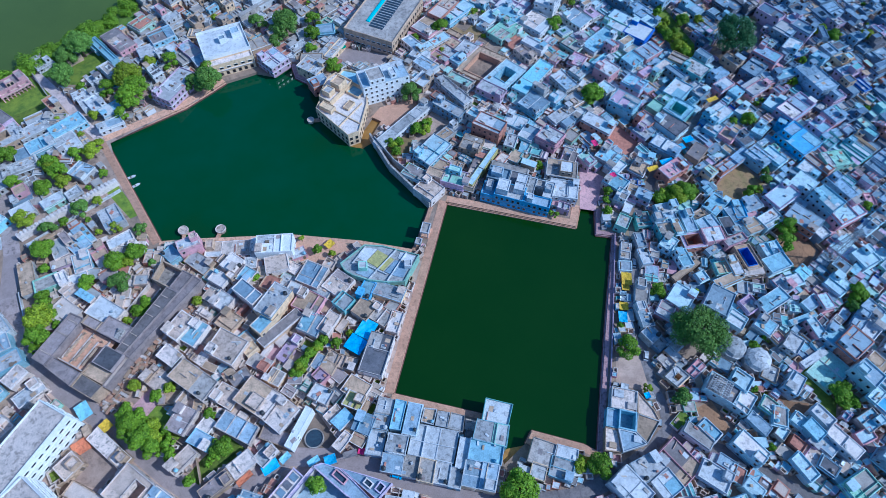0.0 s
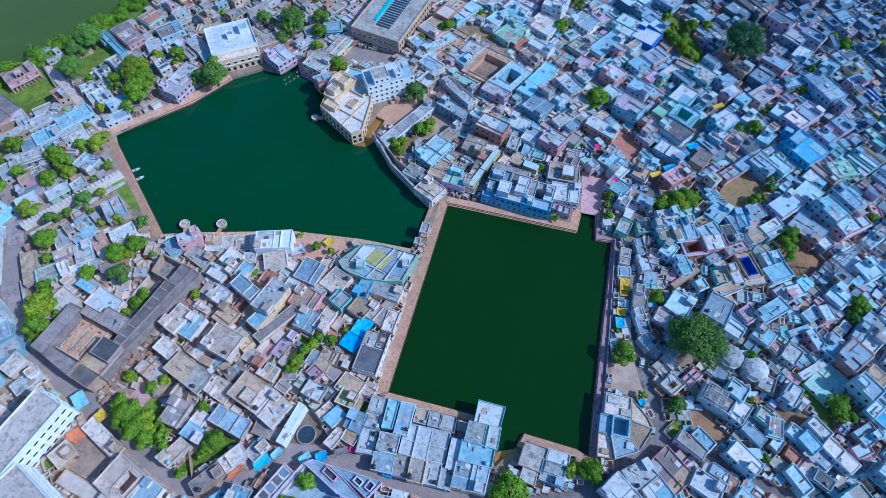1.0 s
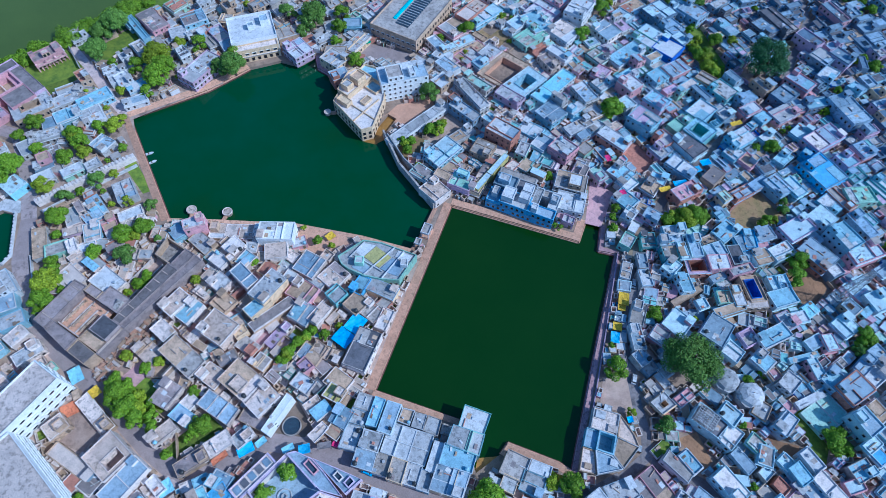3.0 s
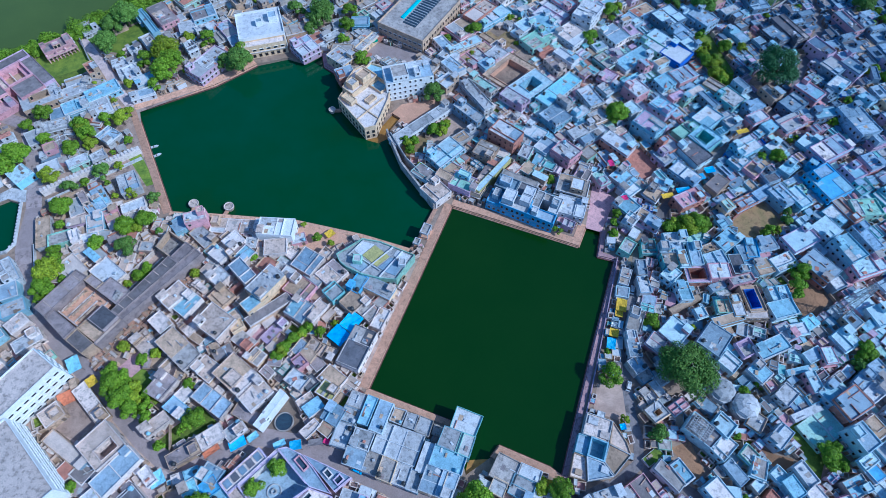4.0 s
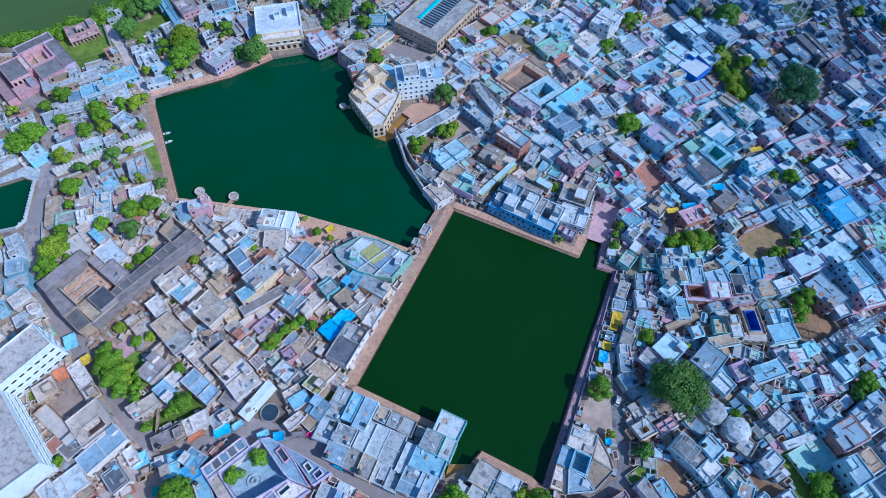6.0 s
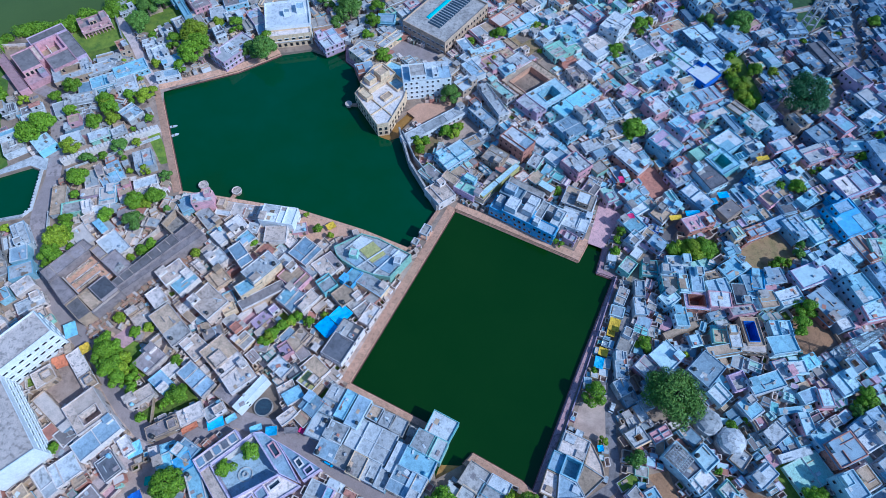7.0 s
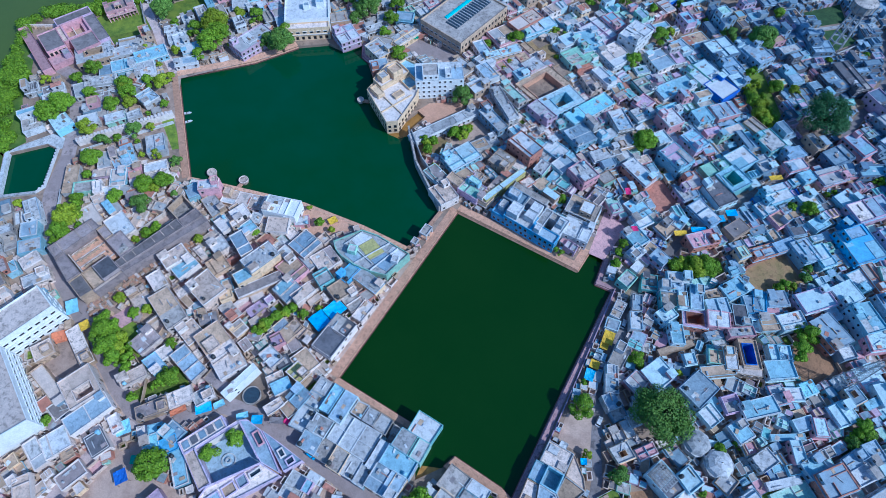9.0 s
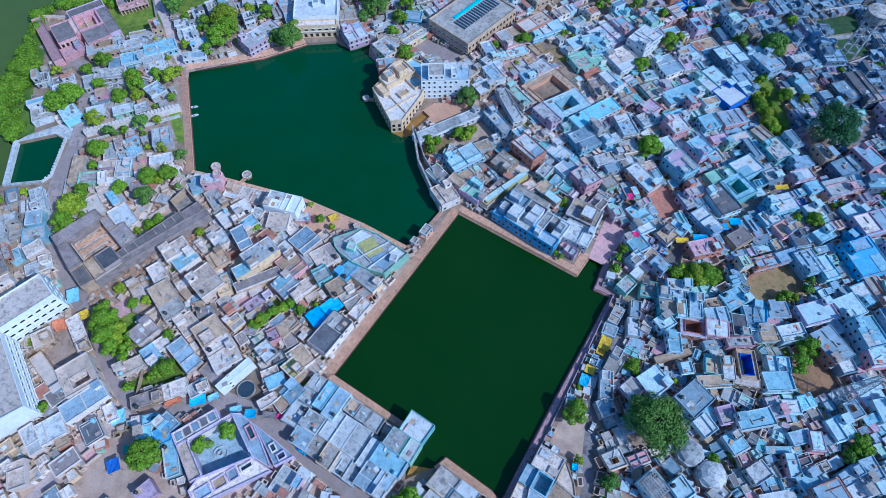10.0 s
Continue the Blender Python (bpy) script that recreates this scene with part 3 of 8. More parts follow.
# ---- trees ----
def leaves(s, rng, centre, radius, count, size, flatten=0.8):
    """Leaf sprays scattered over the outer part of a lobe."""
    for i in range(count):
        z = rng.uniform(-0.55, 1.0)
        a = rng.uniform(0, 2 * math.pi)
        k = math.sqrt(max(0.0, 1 - z * z))
        n = Vector((k * math.cos(a), k * math.sin(a), z))
        r = radius * rng.uniform(0.72, 1.06)
        p = Vector(centre) + Vector((n.x * r, n.y * r, n.z * r * flatten))
        n = (n + Vector((rng.gauss(0, 0.32), rng.gauss(0, 0.32), rng.gauss(0.1, 0.3)))).normalized()
        u = n.orthogonal().normalized()
        w = n.cross(u)
        b = rng.uniform(0, 6.28)
        u, w = u * math.cos(b) + w * math.sin(b), w * math.cos(b) - u * math.sin(b)
        sz = size * rng.uniform(0.6, 1.3)
        s.face([p - u * sz, p - w * sz * 0.55 + n * sz * 0.12, p + u * sz, p + w * sz * 0.55 - n * sz * 0.12])


def tree_parts(radius, height, lobes, count, size, seed):
    rng = random.Random(seed)
    trunk, crown = Shape(), Shape()
    tr = max(0.12, radius * 0.07)
    z_fork = height * 0.42
    trunk.prism(circle(tr * 1.25, 8), -0.2, z_fork, top=circle(tr * 0.8, 8))
    for i in range(lobes):
        a = 2.4 * i + rng.uniform(-0.5, 0.5)
        far = radius * (0.0 if i == 0 else rng.uniform(0.36, 0.8))
        lr = radius * (0.5 if i == 0 else rng.uniform(0.22, 0.46) if lobes < 40 else rng.uniform(0.15, 0.32))
        z = height - lr * 0.8 - (0 if i == 0 else (0.05 + 0.55 * (far / radius) ** 2 + rng.uniform(-0.14, 0.14)) * height)
        c = (far * math.cos(a), far * math.sin(a), max(z, lr * 0.5))
        leaves(crown, rng, c, lr, int(count / lobes * (lr / (radius * 0.38)) ** 2), size)
        side = Vector((-math.sin(a), math.cos(a), 0)) * tr * 0.4
        p0, p1 = Vector((0, 0, z_fork * 0.9)), Vector(c)
        up = Vector((0, 0, tr * 0.4))
        for o in ((side, up), (up, -side), (-side, -up), (-up, side)):
            trunk.face([p0 + o[0], p0 + o[1], p1 + o[1] * 0.3, p1 + o[0] * 0.3])
    return trunk, crown


TREES = {}
LEAF_WORDS = {"leaf_hazed": "deep green", "leaf_dark": "dark green", "leaf_mid": "leafy green", "leaf_lime": "yellow-green"}


def tree(x, y, radius, height=None, leaf="leaf_mid", label="", dense=1.0):
    """A broad-leaved tree; alike sizes share their meshes."""
    height = height or radius * 1.7 + 0.8
    kind = (round(radius * 2) / 2, leaf, int(abs(x * 7 + y * 3)) % 3)
    if kind not in TREES or dense != 1.0:
        lobes = 7 if radius < 2 else 11 if radius < 5 else 56
        count = int(min(34000, (560 if radius < 5 else 1250) * max(1.0, radius) ** 1.5) * dense)
        size = 0.22 if radius < 2 else 0.27 if radius < 5 else 0.36
        a, b = tree_parts(radius, height, lobes, count, size, kind[2] * 31 + int(radius * 10))
        TREES[kind] = (a.mesh("trunk", [M["bark"]]), b.mesh("crown", [M[leaf]]))
    thing = new("tree")
    thing.location = (x, y, GROUND)
    thing.rotation_euler.z = (x * 1.7 + y * 0.9) % 6.28
    put("trunk", TREES[kind][0], thing)
    put("crown", TREES[kind][1], thing)
    take(x, y, radius * 0.5, radius * 0.5, 0.0)
    return tagged(thing, label or "%s tree with a round crown among the houses" % LEAF_WORDS[leaf], "tree", "trees of the town")


# ---- banks, walls, open ground ----
STONE = "tan sandstone paved bank with steps into green water"
ghat([(-16.5, 60.8), (4.3, 139.5)], 2.9, "sandstone", "tan paved causeway between two ponds", 2)
ghat([(4.3, 139.5), (55.8, 126.5), (58.9, 136.2)], 3.0, "sandstone", STONE, 3)
ghat([(65.2, 134.6), (63.5, 122.9), (70.1, 121.8), (59.7, 80.7), (50.1, 40.0)], 1.6, "pink_stone", "narrow pinkish stone bank with steps into water")
ghat([(14.2, 52.9), (-16.5, 60.8)], 1.8, "sandstone", STONE)
ghat([(50.1, 40.0), (45.8, 42.4), (29.4, 47.2), (27.1, 43.6)], 2.2, "sandstone", STONE)
ghat([(-107.6, 122.9), (-141.8, 173.9)], 2.8, "sandstone", "tan paved path along a pond")
ghat([(-141.8, 173.9), (-112.2, 193.5), (-96.5, 209.4)], 3.6, "sandstone", "broad tan paved bank along a pond")
ghat([(-9.9, 117.3), (-29.6, 121.5), (-56.7, 124.9), (-91.4, 123.9), (-107.6, 122.9)], 1.6, "sandstone", STONE)
ghat([(-2.7, 137.2), (-7.8, 120.7), (-9.9, 117.3)], 1.6, "sandstone", STONE, 2)
ghat([(-66.8, 220.5), (-64.1, 212.5), (-50.0, 203.9)], 2.0, "pink_stone", "reddish stone steps down to a pond")

patch("ground", [(-105, 119.5), (-150, 90), (-135, 20), (-100, -60), (10, -60), (8, 26), (12, 50), (-19, 58), (-6, 112), (-30, 118), (-58, 121), (-92, 120)], "pale_earth", "pale pinkish dust between old houses", 0.01, "ground", False)
patch("grass", LAKE[13:21] + [(-146.0, 258.0), (-160.0, 236.0), (-174.0, 218.0), (-186.0, 206.0), (-199.0, 203.5), (-212.0, 194.5)], "bank_green", "lush green bank of a lake", 0.03)
patch("grass", LAKE[4:12] + [(-216.0, 170.0), (-207.0, 154.0), (-201.0, 140.0), (-190.0, 126.0), (-183.5, 119.0)], "bank_green", "lush green bank of a lake", 0.03)
patch("ground", [(-8.9, 171.8), (-0.8, 189.2), (8.2, 183.1), (1.3, 173.4), (-3.4, 169.4)], "pale_earth", "pale dusty school yard with trees", 0.02)
patch("ground", [(-23.0, 166.3), (-12.5, 175.1), (-9.0, 172.4), (-11.7, 164.0), (-19.1, 161.2)], "olive_earth", "weedy garden inside a pond wall", 0.02)
patch("pavement", [(58.7, 135.0), (64.9, 133.7), (71.3, 151.1), (62.0, 157.4)], "pink_stone", "pink paved ramp running down to the tank", 0.06, "pavement")
patch("ground", [(118.1, 145.3), (131.4, 158.2), (139.2, 145.9), (127.2, 135.8), (119.7, 136.9)], "olive_earth", "bare brown earth plot between houses")
patch("ground", [(74.4, 175.9), (83.0, 179.4), (89.8, 170.2), (83.3, 160.4)], "brick", "bare reddish building plot between houses")
patch("ground", [(135.7, 121.9), (146.5, 128.8), (149.2, 113.0), (141.9, 105.2), (134.2, 107.6)], "red_earth", "bare earth yard with trees at one side")
patch("ground", [(84.9, 52.9), (91.5, 55.6), (95.2, 46.4), (92.2, 43.5)], "red_earth", "bare earth yard beside a lane")
patch("grass", [(-173.3, 208.8), (-168.2, 224.0), (-159.2, 234.0), (-152.4, 224.2), (-163.1, 208.3)], "grass", "rough green grass plot near the lake")
patch("grass", [(-202.5, 193.1), (-178.2, 206.8), (-170.4, 198.9), (-185.0, 179.8)], "grass", "rough green grass plot near the lake")
patch("grass", [(118.3, 257.7), (122.8, 260.5), (131.5, 233.0), (129.3, 224.8), (121.8, 219.1), (112.9, 242.4)], "grass", "overgrown green strip between houses")
patch("grass", [(-135.9, 148.4), (-131.6, 151.5), (-118.4, 135.5), (-121.6, 133.7)], "grass", "strip of green grass along a pond path")
patch("grass", [(89.9, 138.6), (107.6, 148.0), (110.3, 141.5), (99.6, 134.7), (90.9, 134.9)], "grass", "overgrown green plot between houses")
patch("grass", [(-107.9, 48.5), (-94.8, 60.1), (-82.8, 49.8), (-93.7, 40.8)], "grass", "green plot under trees beside the street")
patch("pavement", [(60.1, 62.0), (61.7, 71.5), (70.5, 73.3), (73.3, 58.4)], "pale_earth", "pinkish paved terrace by the tank", 0.03, "pavement")
patch("pavement", [(-56.0, 123.0), (-36.5, 121.5), (-32.9, 116.8), (-45.1, 111.2), (-54.8, 113.8)], "sandstone", "tan earth terrace by the pond", 0.03, "pavement")
patch("pavement", [(-47.4, 233.1), (-21.1, 226.7), (-22.5, 218.6), (-49.5, 222.6)], "asphalt", "grey paved school yard", 0.03, "pavement")
patch("pavement", [(-29.0, 184.7), (-23.9, 192.4), (-8.6, 197.4), (-6.5, 192.0), (-19.5, 179.5), (-24.2, 182.0), (-23.4, 183.9), (-27.5, 186.4)], "sandstone", "sandy yard beside the pond", 0.03, "pavement")
patch("pavement", [(-43.7, 58.2), (-34.6, 46.4), (-37.8, 42.5), (-50.5, 43.3)], "earth", "dusty triangular street square with a well", 0.03, "pavement")
patch("pavement", [(-188.8, 112.3), (-175.4, 126.5), (-169.0, 126.0), (-166.6, 120.4), (-168.2, 119.9), (-174.2, 121.0), (-186.4, 112.1)], "lime", "pale paved bank of a small basin", 0.03, "pavement")
patch("ground", [(-77.6, 7.5), (-73.7, 17.0), (-69.4, 24.1), (-65.5, 19.2), (-67.4, 14.5), (-52.8, 13.5), (-42.7, 10.0), (-73.9, -0.4)], "pale_earth", "dusty open yard beside a crossroads", 0.025)
patch("grass", [(141.5, 310.2), (161.7, 323.9), (164.1, 310.0), (151.4, 302.8)], "park_lawn", "green lawn inside pale walls, darkened for cloud shade")
patch("grass", [(151.3, 298.4), (160.6, 303.4), (169.2, 296.0), (157.5, 285.5)], "park_lawn", "green lawn inside pale walls, darkened for cloud shade")
patch("ground", [(-117.4, 43.0), (-114.2, 47.4), (-101.7, 39.3), (-106.0, 33.1), (-117.4, 36.4)], "pale_earth", "bare dusty yard behind a school", 0.022)
patch("grass", [(-81.8, 34.9), (-77.0, 41.1), (-73.5, 44.9), (-70.5, 48.8), (-63.6, 44.3), (-67.4, 40.6), (-74.2, 36.0), (-78.8, 31.2)], "grass", "overgrown garden plot between old houses", 0.024)
patch("ground", [(-103.9, 57.0), (-98.4, 64.5), (-92.5, 62.4), (-97.0, 55.5)], "pink_stone", "reddish bare yard beside a ruin", 0.026)
patch("grass", [(133.7, 59.4), (137.1, 61.4), (142.9, 55.0), (140.6, 51.1), (134.6, 52.9)], "grass", "overgrown garden beside a green yard", 0.02)
patch("ground", [(114.6, 56.6), (119.0, 54.6), (124.6, 53.8), (123.4, 50.2), (117.6, 49.8)], "red_earth", "bare brown earth yard between houses", 0.021)
patch("grass", [(124.9, 64.6), (128.0, 66.0), (134.4, 54.0), (131.6, 47.6), (129.4, 48.6)], "grass", "weedy green strip along a yard wall", 0.022)
patch("grass", [(-201.0, 196.0), (-197.5, 213.0), (-189.5, 219.5), (-175.2, 201.6), (-178.5, 194.8), (-187.0, 188.5)], "grass", "bright green grass round an old villa", 0.028)
patch("ground", [(-180.0, 190.5), (-166.0, 199.0), (-140.0, 203.0), (-112.0, 205.0), (-106.0, 198.5), (-139.5, 173.0), (-121.6, 133.7), (-136.0, 124.5), (-158.0, 128.0), (-176.0, 148.0), (-182.0, 165.0)], "pale_earth", "pale dusty ground between houses and trees", 0.012, "ground", False)
patch("grass", [(149.5, 84.2), (160.0, 95.3), (161.4, 92.4), (151.4, 82.5)], "park_lawn", "shady green lot between houses", 0.02)
flat("shoal", [(-36.2, 170.4), (-33.4, 180.0), (-27.3, 187.1), (-22.8, 184.1), (-27.5, 172.3), (-31.0, 169.4)], 0.006, M["mud"], label="shallow orange-brown water over sand", category="water")
flat("shoal", [(18.9, 36.5), (19.7, 41.9), (24.6, 42.7), (27.0, 43.1)], 0.006, M["mud"], label="shallow brown water over mud", category="water")


def wall_line(pts, height, thick, mat, label, crenels=False, name="boundary_wall", base=GROUND, block=0.6):
    """A masonry wall along a line, with merlons on top if asked."""
    thing = tagged(new(name), label, "wall", "", "structure")
    body = Shape()
    for (ax, ay), (bx, by) in zip(pts, pts[1:]):
        d = Vector((bx - ax, by - ay))
        ln = d.length
        d.normalize()
        n = Vector((-d.y, d.x)) * thick / 2
        a, b = Vector((ax, ay)), Vector((bx, by)) + d * thick * 0.4
        body.prism([tuple(v) for v in (a - n, b - n, b + n, a + n)], base - 1.2, base + height, 0, False)
        k = 0.0
        while crenels and k + 0.8 < ln:
            c = a + d * k
            e = c + d * 0.8
            body.prism([tuple(v) for v in (c - n * 0.9, e - n * 0.9, e + n * 0.9, c + n * 0.9)], base + height - 0.05, base + height + 0.55, 0, False)
            k += 1.5
    part("wall", body, M[mat], thing)
    LINES.append((pts, block))
    return thing


wall_line([(-160.8, 124.4), (-130.9, 150.6)], 3.0, 1.9, "warm_white", "long whitewashed garden wall with rounded merlons", True, block=2.0)
wall_line([(-157.9, 121.3), (-128.6, 147.2)], 1.4, 0.5, "white", "low whitewashed garden wall beside a ditch")
wall_line([(-167.8, 119.9), (-165.6, 113.8), (-161.0, 100.8), (-162.6, 97.4)], 1.1, 0.45, "white", "white parapet round a small basin", True)
wall_line([(-175.9, 90.9), (-186.9, 111.4)], 1.0, 1.5, "white", "broad white dam wall between a basin and the lake")
wall_line([(-162.6, 97.2), (-175.9, 90.7)], 0.9, 1.2, "lime", "pale stone edge of a small basin")
wall_line([(137.6, 311.1), (156.8, 281.1), (169.6, 293.1)], 1.8, 0.5, "lime", "pale wall round a shady lawn")
wall_line([(137.6, 313.9), (163.5, 329.6)], 1.6, 1.6, "lime", "broad pale wall beside a shady lawn")
wall_line([(148.0, 298.4), (165.4, 307.2)], 0.5, 2.0, "lime", "pale paved walk between two lawns")
wall_line([(-27.8, 173.9), (-18.9, 156.6), (-2.7, 137.2)], 3.4, 0.8, "concrete", "tall grey retaining wall rising from the pond", False, "retaining_wall")
wall_line([(-25.7, 171.5), (-17.0, 158.6), (-10.8, 152.6)], 4.2, 0.4, "lime", "pale garden wall above the pond")
wall_line([(-153.2, 101.2), (-145.0, 85.6), (-137.2, 77.2)], 1.6, 0.35, "lime", "pale street wall beside a grove")
wall_line([(117.5, 145.5), (131.4, 159.0)], 2.2, 0.3, "brick", "low red brick plot wall")
wall_line([(135.0, 122.3), (146.6, 129.5)], 2.6, 0.3, "tan", "tan plot wall")
wall_line([(113.4, 244.4), (121.5, 218.7)], 2.0, 0.3, "lime", "pale plot wall beside overgrown ground")
wall_line([(-89.9, 49.7), (-78.6, 42.9), (-75.1, 33.2)], 1.8, 0.3, "tan", "crumbling tan garden wall")
wall_line([(70.7, 122.3), (62.6, 83.0), (53.2, 40.8)], 1.0, 0.35, "mauve", "low lilac parapet along the tank's bank", False, "parapet_wall", block=0.3)


wall_line([(-190.6, 221.4), (-183.0, 211.6), (-174.9, 201.4)], 2.0, 0.4, "lime", "pale boundary wall of a villa garden")


def bastion(x, y, r, sx, sy, label, crest=True):
    """A round bathing platform on a short pier."""
    thing = tagged(new("bathing_platform"), label, "platform", "round platforms in the pond")
    thing.location = (x, y, 0)
    drum, pier, rim = Shape(), Shape(), Shape()
    drum.prism(circle(r * 0.8, 20), -1.0, 1.25, top=circle(r, 20))
    drum.prism(circle(r * 1.08, 20), 1.252, 1.62)
    rim.rim(circle(r * 1.02, 20), circle(r * 0.9, 20), 1.624, 1.9 if crest else 1.7, 1.624)
    d = Vector((sx - x, sy - y))
    n = Vector((-d.y, d.x)).normalized() * 0.55
    pier.prism([tuple(v) for v in (-n, d - n, d + n, n)], -1.0, 1.2)
    part("drum", drum, M["warm_concrete"], thing)
    part("rim", rim, M["warm_lime"], thing)
    part("pier", pier, M["sandstone"], thing)
    return thing


bastion(-99.6, 127.7, 1.9, -98.6, 122.3, "round pinkish stone bathing platform on a pier")
bastion(-85.1, 128.0, 1.9, -86.4, 122.6, "round pinkish stone bathing platform on a pier")
bastion(-54.8, 185.2, 1.5, -51.0, 185.8, "small round white platform beside a temple", False)


def well(x, y, r):
    thing = tagged(new("well"), "wide round old well covered with dark netting", "well")
    thing.location = (x, y, GROUND)
    ring, net = Shape(), Shape()
    ring.rim(circle(r, 36), circle(r - 0.35, 36), -0.2, 0.9, -0.2)
    net.prism(circle(r - 0.36, 36), -0.2, 0.55)
    part("ring_wall", ring, M["concrete"], thing)
    part("cover", net, M["netting"], thing)
    take(x, y, r, r, 0)
    return thing


well(-41.6, 46.7, 3.15)


def awning(x, y, w, d, h, ang, cloth, label):
    """A sagging cloth on four poles."""
    thing = tagged(new("awning"), label, "awning", "street awnings")
    thing.location = (x, y, GROUND)
    thing.rotation_euler.z = radians(ang)
    s = Shape()
    n = 6
    grid = lambda i, k: (w * (i / n - 0.5), d * (k / n - 0.5), h - 0.35 * (1 - (2 * i / n - 1) ** 2) * (1 - (2 * k / n - 1) ** 2) + 0.12 * math.sin(i * 2.1 + x) * math.cos(k * 1.7 + y))
    for lift in (0.0, -0.03):
        base = len(s.v)
        s.v += [(p[0], p[1], p[2] + lift) for p in (grid(i, k) for i in range(n + 1) for k in range(n + 1))]
        for i in range(n):
            for k in range(n):
                c = base + i * (n + 1) + k
                s.f.append((c, c + n + 1, c + n + 2, c + 1) if lift == 0 else (c, c + 1, c + n + 2, c + n + 1))
                s.m.append(0)
    take(x, y, w / 2, d / 2, ang)
    part("cloth", s, M[cloth], thing)
    pole = Shape()
    pole.prism(circle(0.05, 6), -0.1, h)
    me = pole.mesh("pole", [M["wood"]])
    for a in (-0.47, 0.47):
        for b in (-0.47, 0.47):
            put("pole", me, thing, pose(w * a, d * b, 0))
    return thing


def mast(x, y, h):
    """A four-legged lattice telephone mast."""
    thing = tagged(new("lattice_mast"), "tall pale steel lattice telephone mast", "mast", "lattice masts")
    thing.location = (x, y, GROUND)
    b0, b1 = 2.2, 0.7

    def bar(s, p, q, t):
        p, q = Vector(p), Vector(q)
        u = (q - p).orthogonal().normalized() * t
        w = (q - p).normalized().cross(u)
        for a, b in ((u, w), (w, -u), (-u, -w), (-w, u)):
            s.face([p + a, p + b, q + b, q + a])

    levels = [h * (1 - (1 - i / 9) ** 1.15) for i in range(10)]
    half = lambda z: b0 + (b1 - b0) * z / h
    for sx, sy in ((-1, -1), (1, -1), (1, 1), (-1, 1)):
        leg = Shape()
        bar(leg, (sx * b0, sy * b0, -0.2), (sx * b1, sy * b1, h), 0.14)
        part("leg", leg, M["tin"], thing)
    brace = Shape()
    ring = ((-1, -1), (1, -1), (1, 1), (-1, 1))
    for z0, z1 in zip(levels, levels[1:]):
        for k in range(4):
            (ax, ay), (bx, by) = ring[k], ring[(k + 1) % 4]
            r0, r1 = half(z0), half(z1)
            bar(brace, (ax * r0, ay * r0, z0), (bx * r1, by * r1, z1), 0.07)
            bar(brace, (bx * r0, by * r0, z0), (ax * r1, ay * r1, z1), 0.07)
            bar(brace, (ax * r1, ay * r1, z1), (bx * r1, by * r1, z1), 0.07)
    part("bracing", brace, M["tin"], thing)
    for k in range(3):
        panel = Shape()
        panel.box(-0.2, 0.2, 0.9, 1.05, h - 2.4, h - 0.4)
        part("antenna", panel, M["white"], thing, m=pose(0, 0, 0, 0, 0, 120 * k + 20))
    return thing


def water_tower(x, y, h):
    """A raised concrete tank on six braced legs."""
    thing = tagged(new("water_tower"), "tall grey concrete water tower on braced legs", "water tower")
    thing.location = (x, y, GROUND)
    foot, head = circle(3.9, 6), circle(3.0, 6)
    at = lambda k, z: (foot[k][0] + (head[k][0] - foot[k][0]) * z / h, foot[k][1] + (head[k][1] - foot[k][1]) * z / h)
    for k in range(6):
        leg = Shape()
        leg.prism(circle(0.32, 8, *foot[k]), -0.2, h, top=circle(0.28, 8, *head[k]))
        part("leg", leg, M["lime"], thing)
    for z in (4.5, 9.0, 13.5, 18.0):
        beam = Shape()
        outer = [at(k, z) for k in range(6)]
        beam.rim([(p * 1.06, q * 1.06) for p, q in outer], [(p * 0.93, q * 0.93) for p, q in outer], z - 0.3, z + 0.3, z - 0.3)
        part("ring_beam", beam, M["lime"], thing)
    bowl, tank, roof = Shape(), Shape(), Shape()
    bowl.prism(circle(3.1, 24), h, h + 2.0, top=circle(5.2, 24))
    tank.prism(circle(5.2, 24), h + 2.002, h + 5.6)
    roof.prism(circle(5.5, 24), h + 5.602, h + 5.8)
    roof.prism(circle(5.3, 24), h + 5.8, h + 7.0, top=circle(0.8, 24), floor=False)
    part("bowl", bowl, M["concrete"], thing)
    part("tank", tank, M["concrete"], thing)
    part("roof", roof, M["concrete"], thing)
    for k in range(24):
        a = 2 * math.pi * k / 24
        rib = Shape()
        rib.box(5.19, 5.4, -0.12, 0.12, h + 2.0, h + 5.6)
        if k % 2 == 0:
            part("rib", rib, M["blue_grey"], thing, m=pose(0, 0, 0, 0, 0, math.degrees(a)))
    take(x, y, 4.5, 4.5, 0)
    return thing


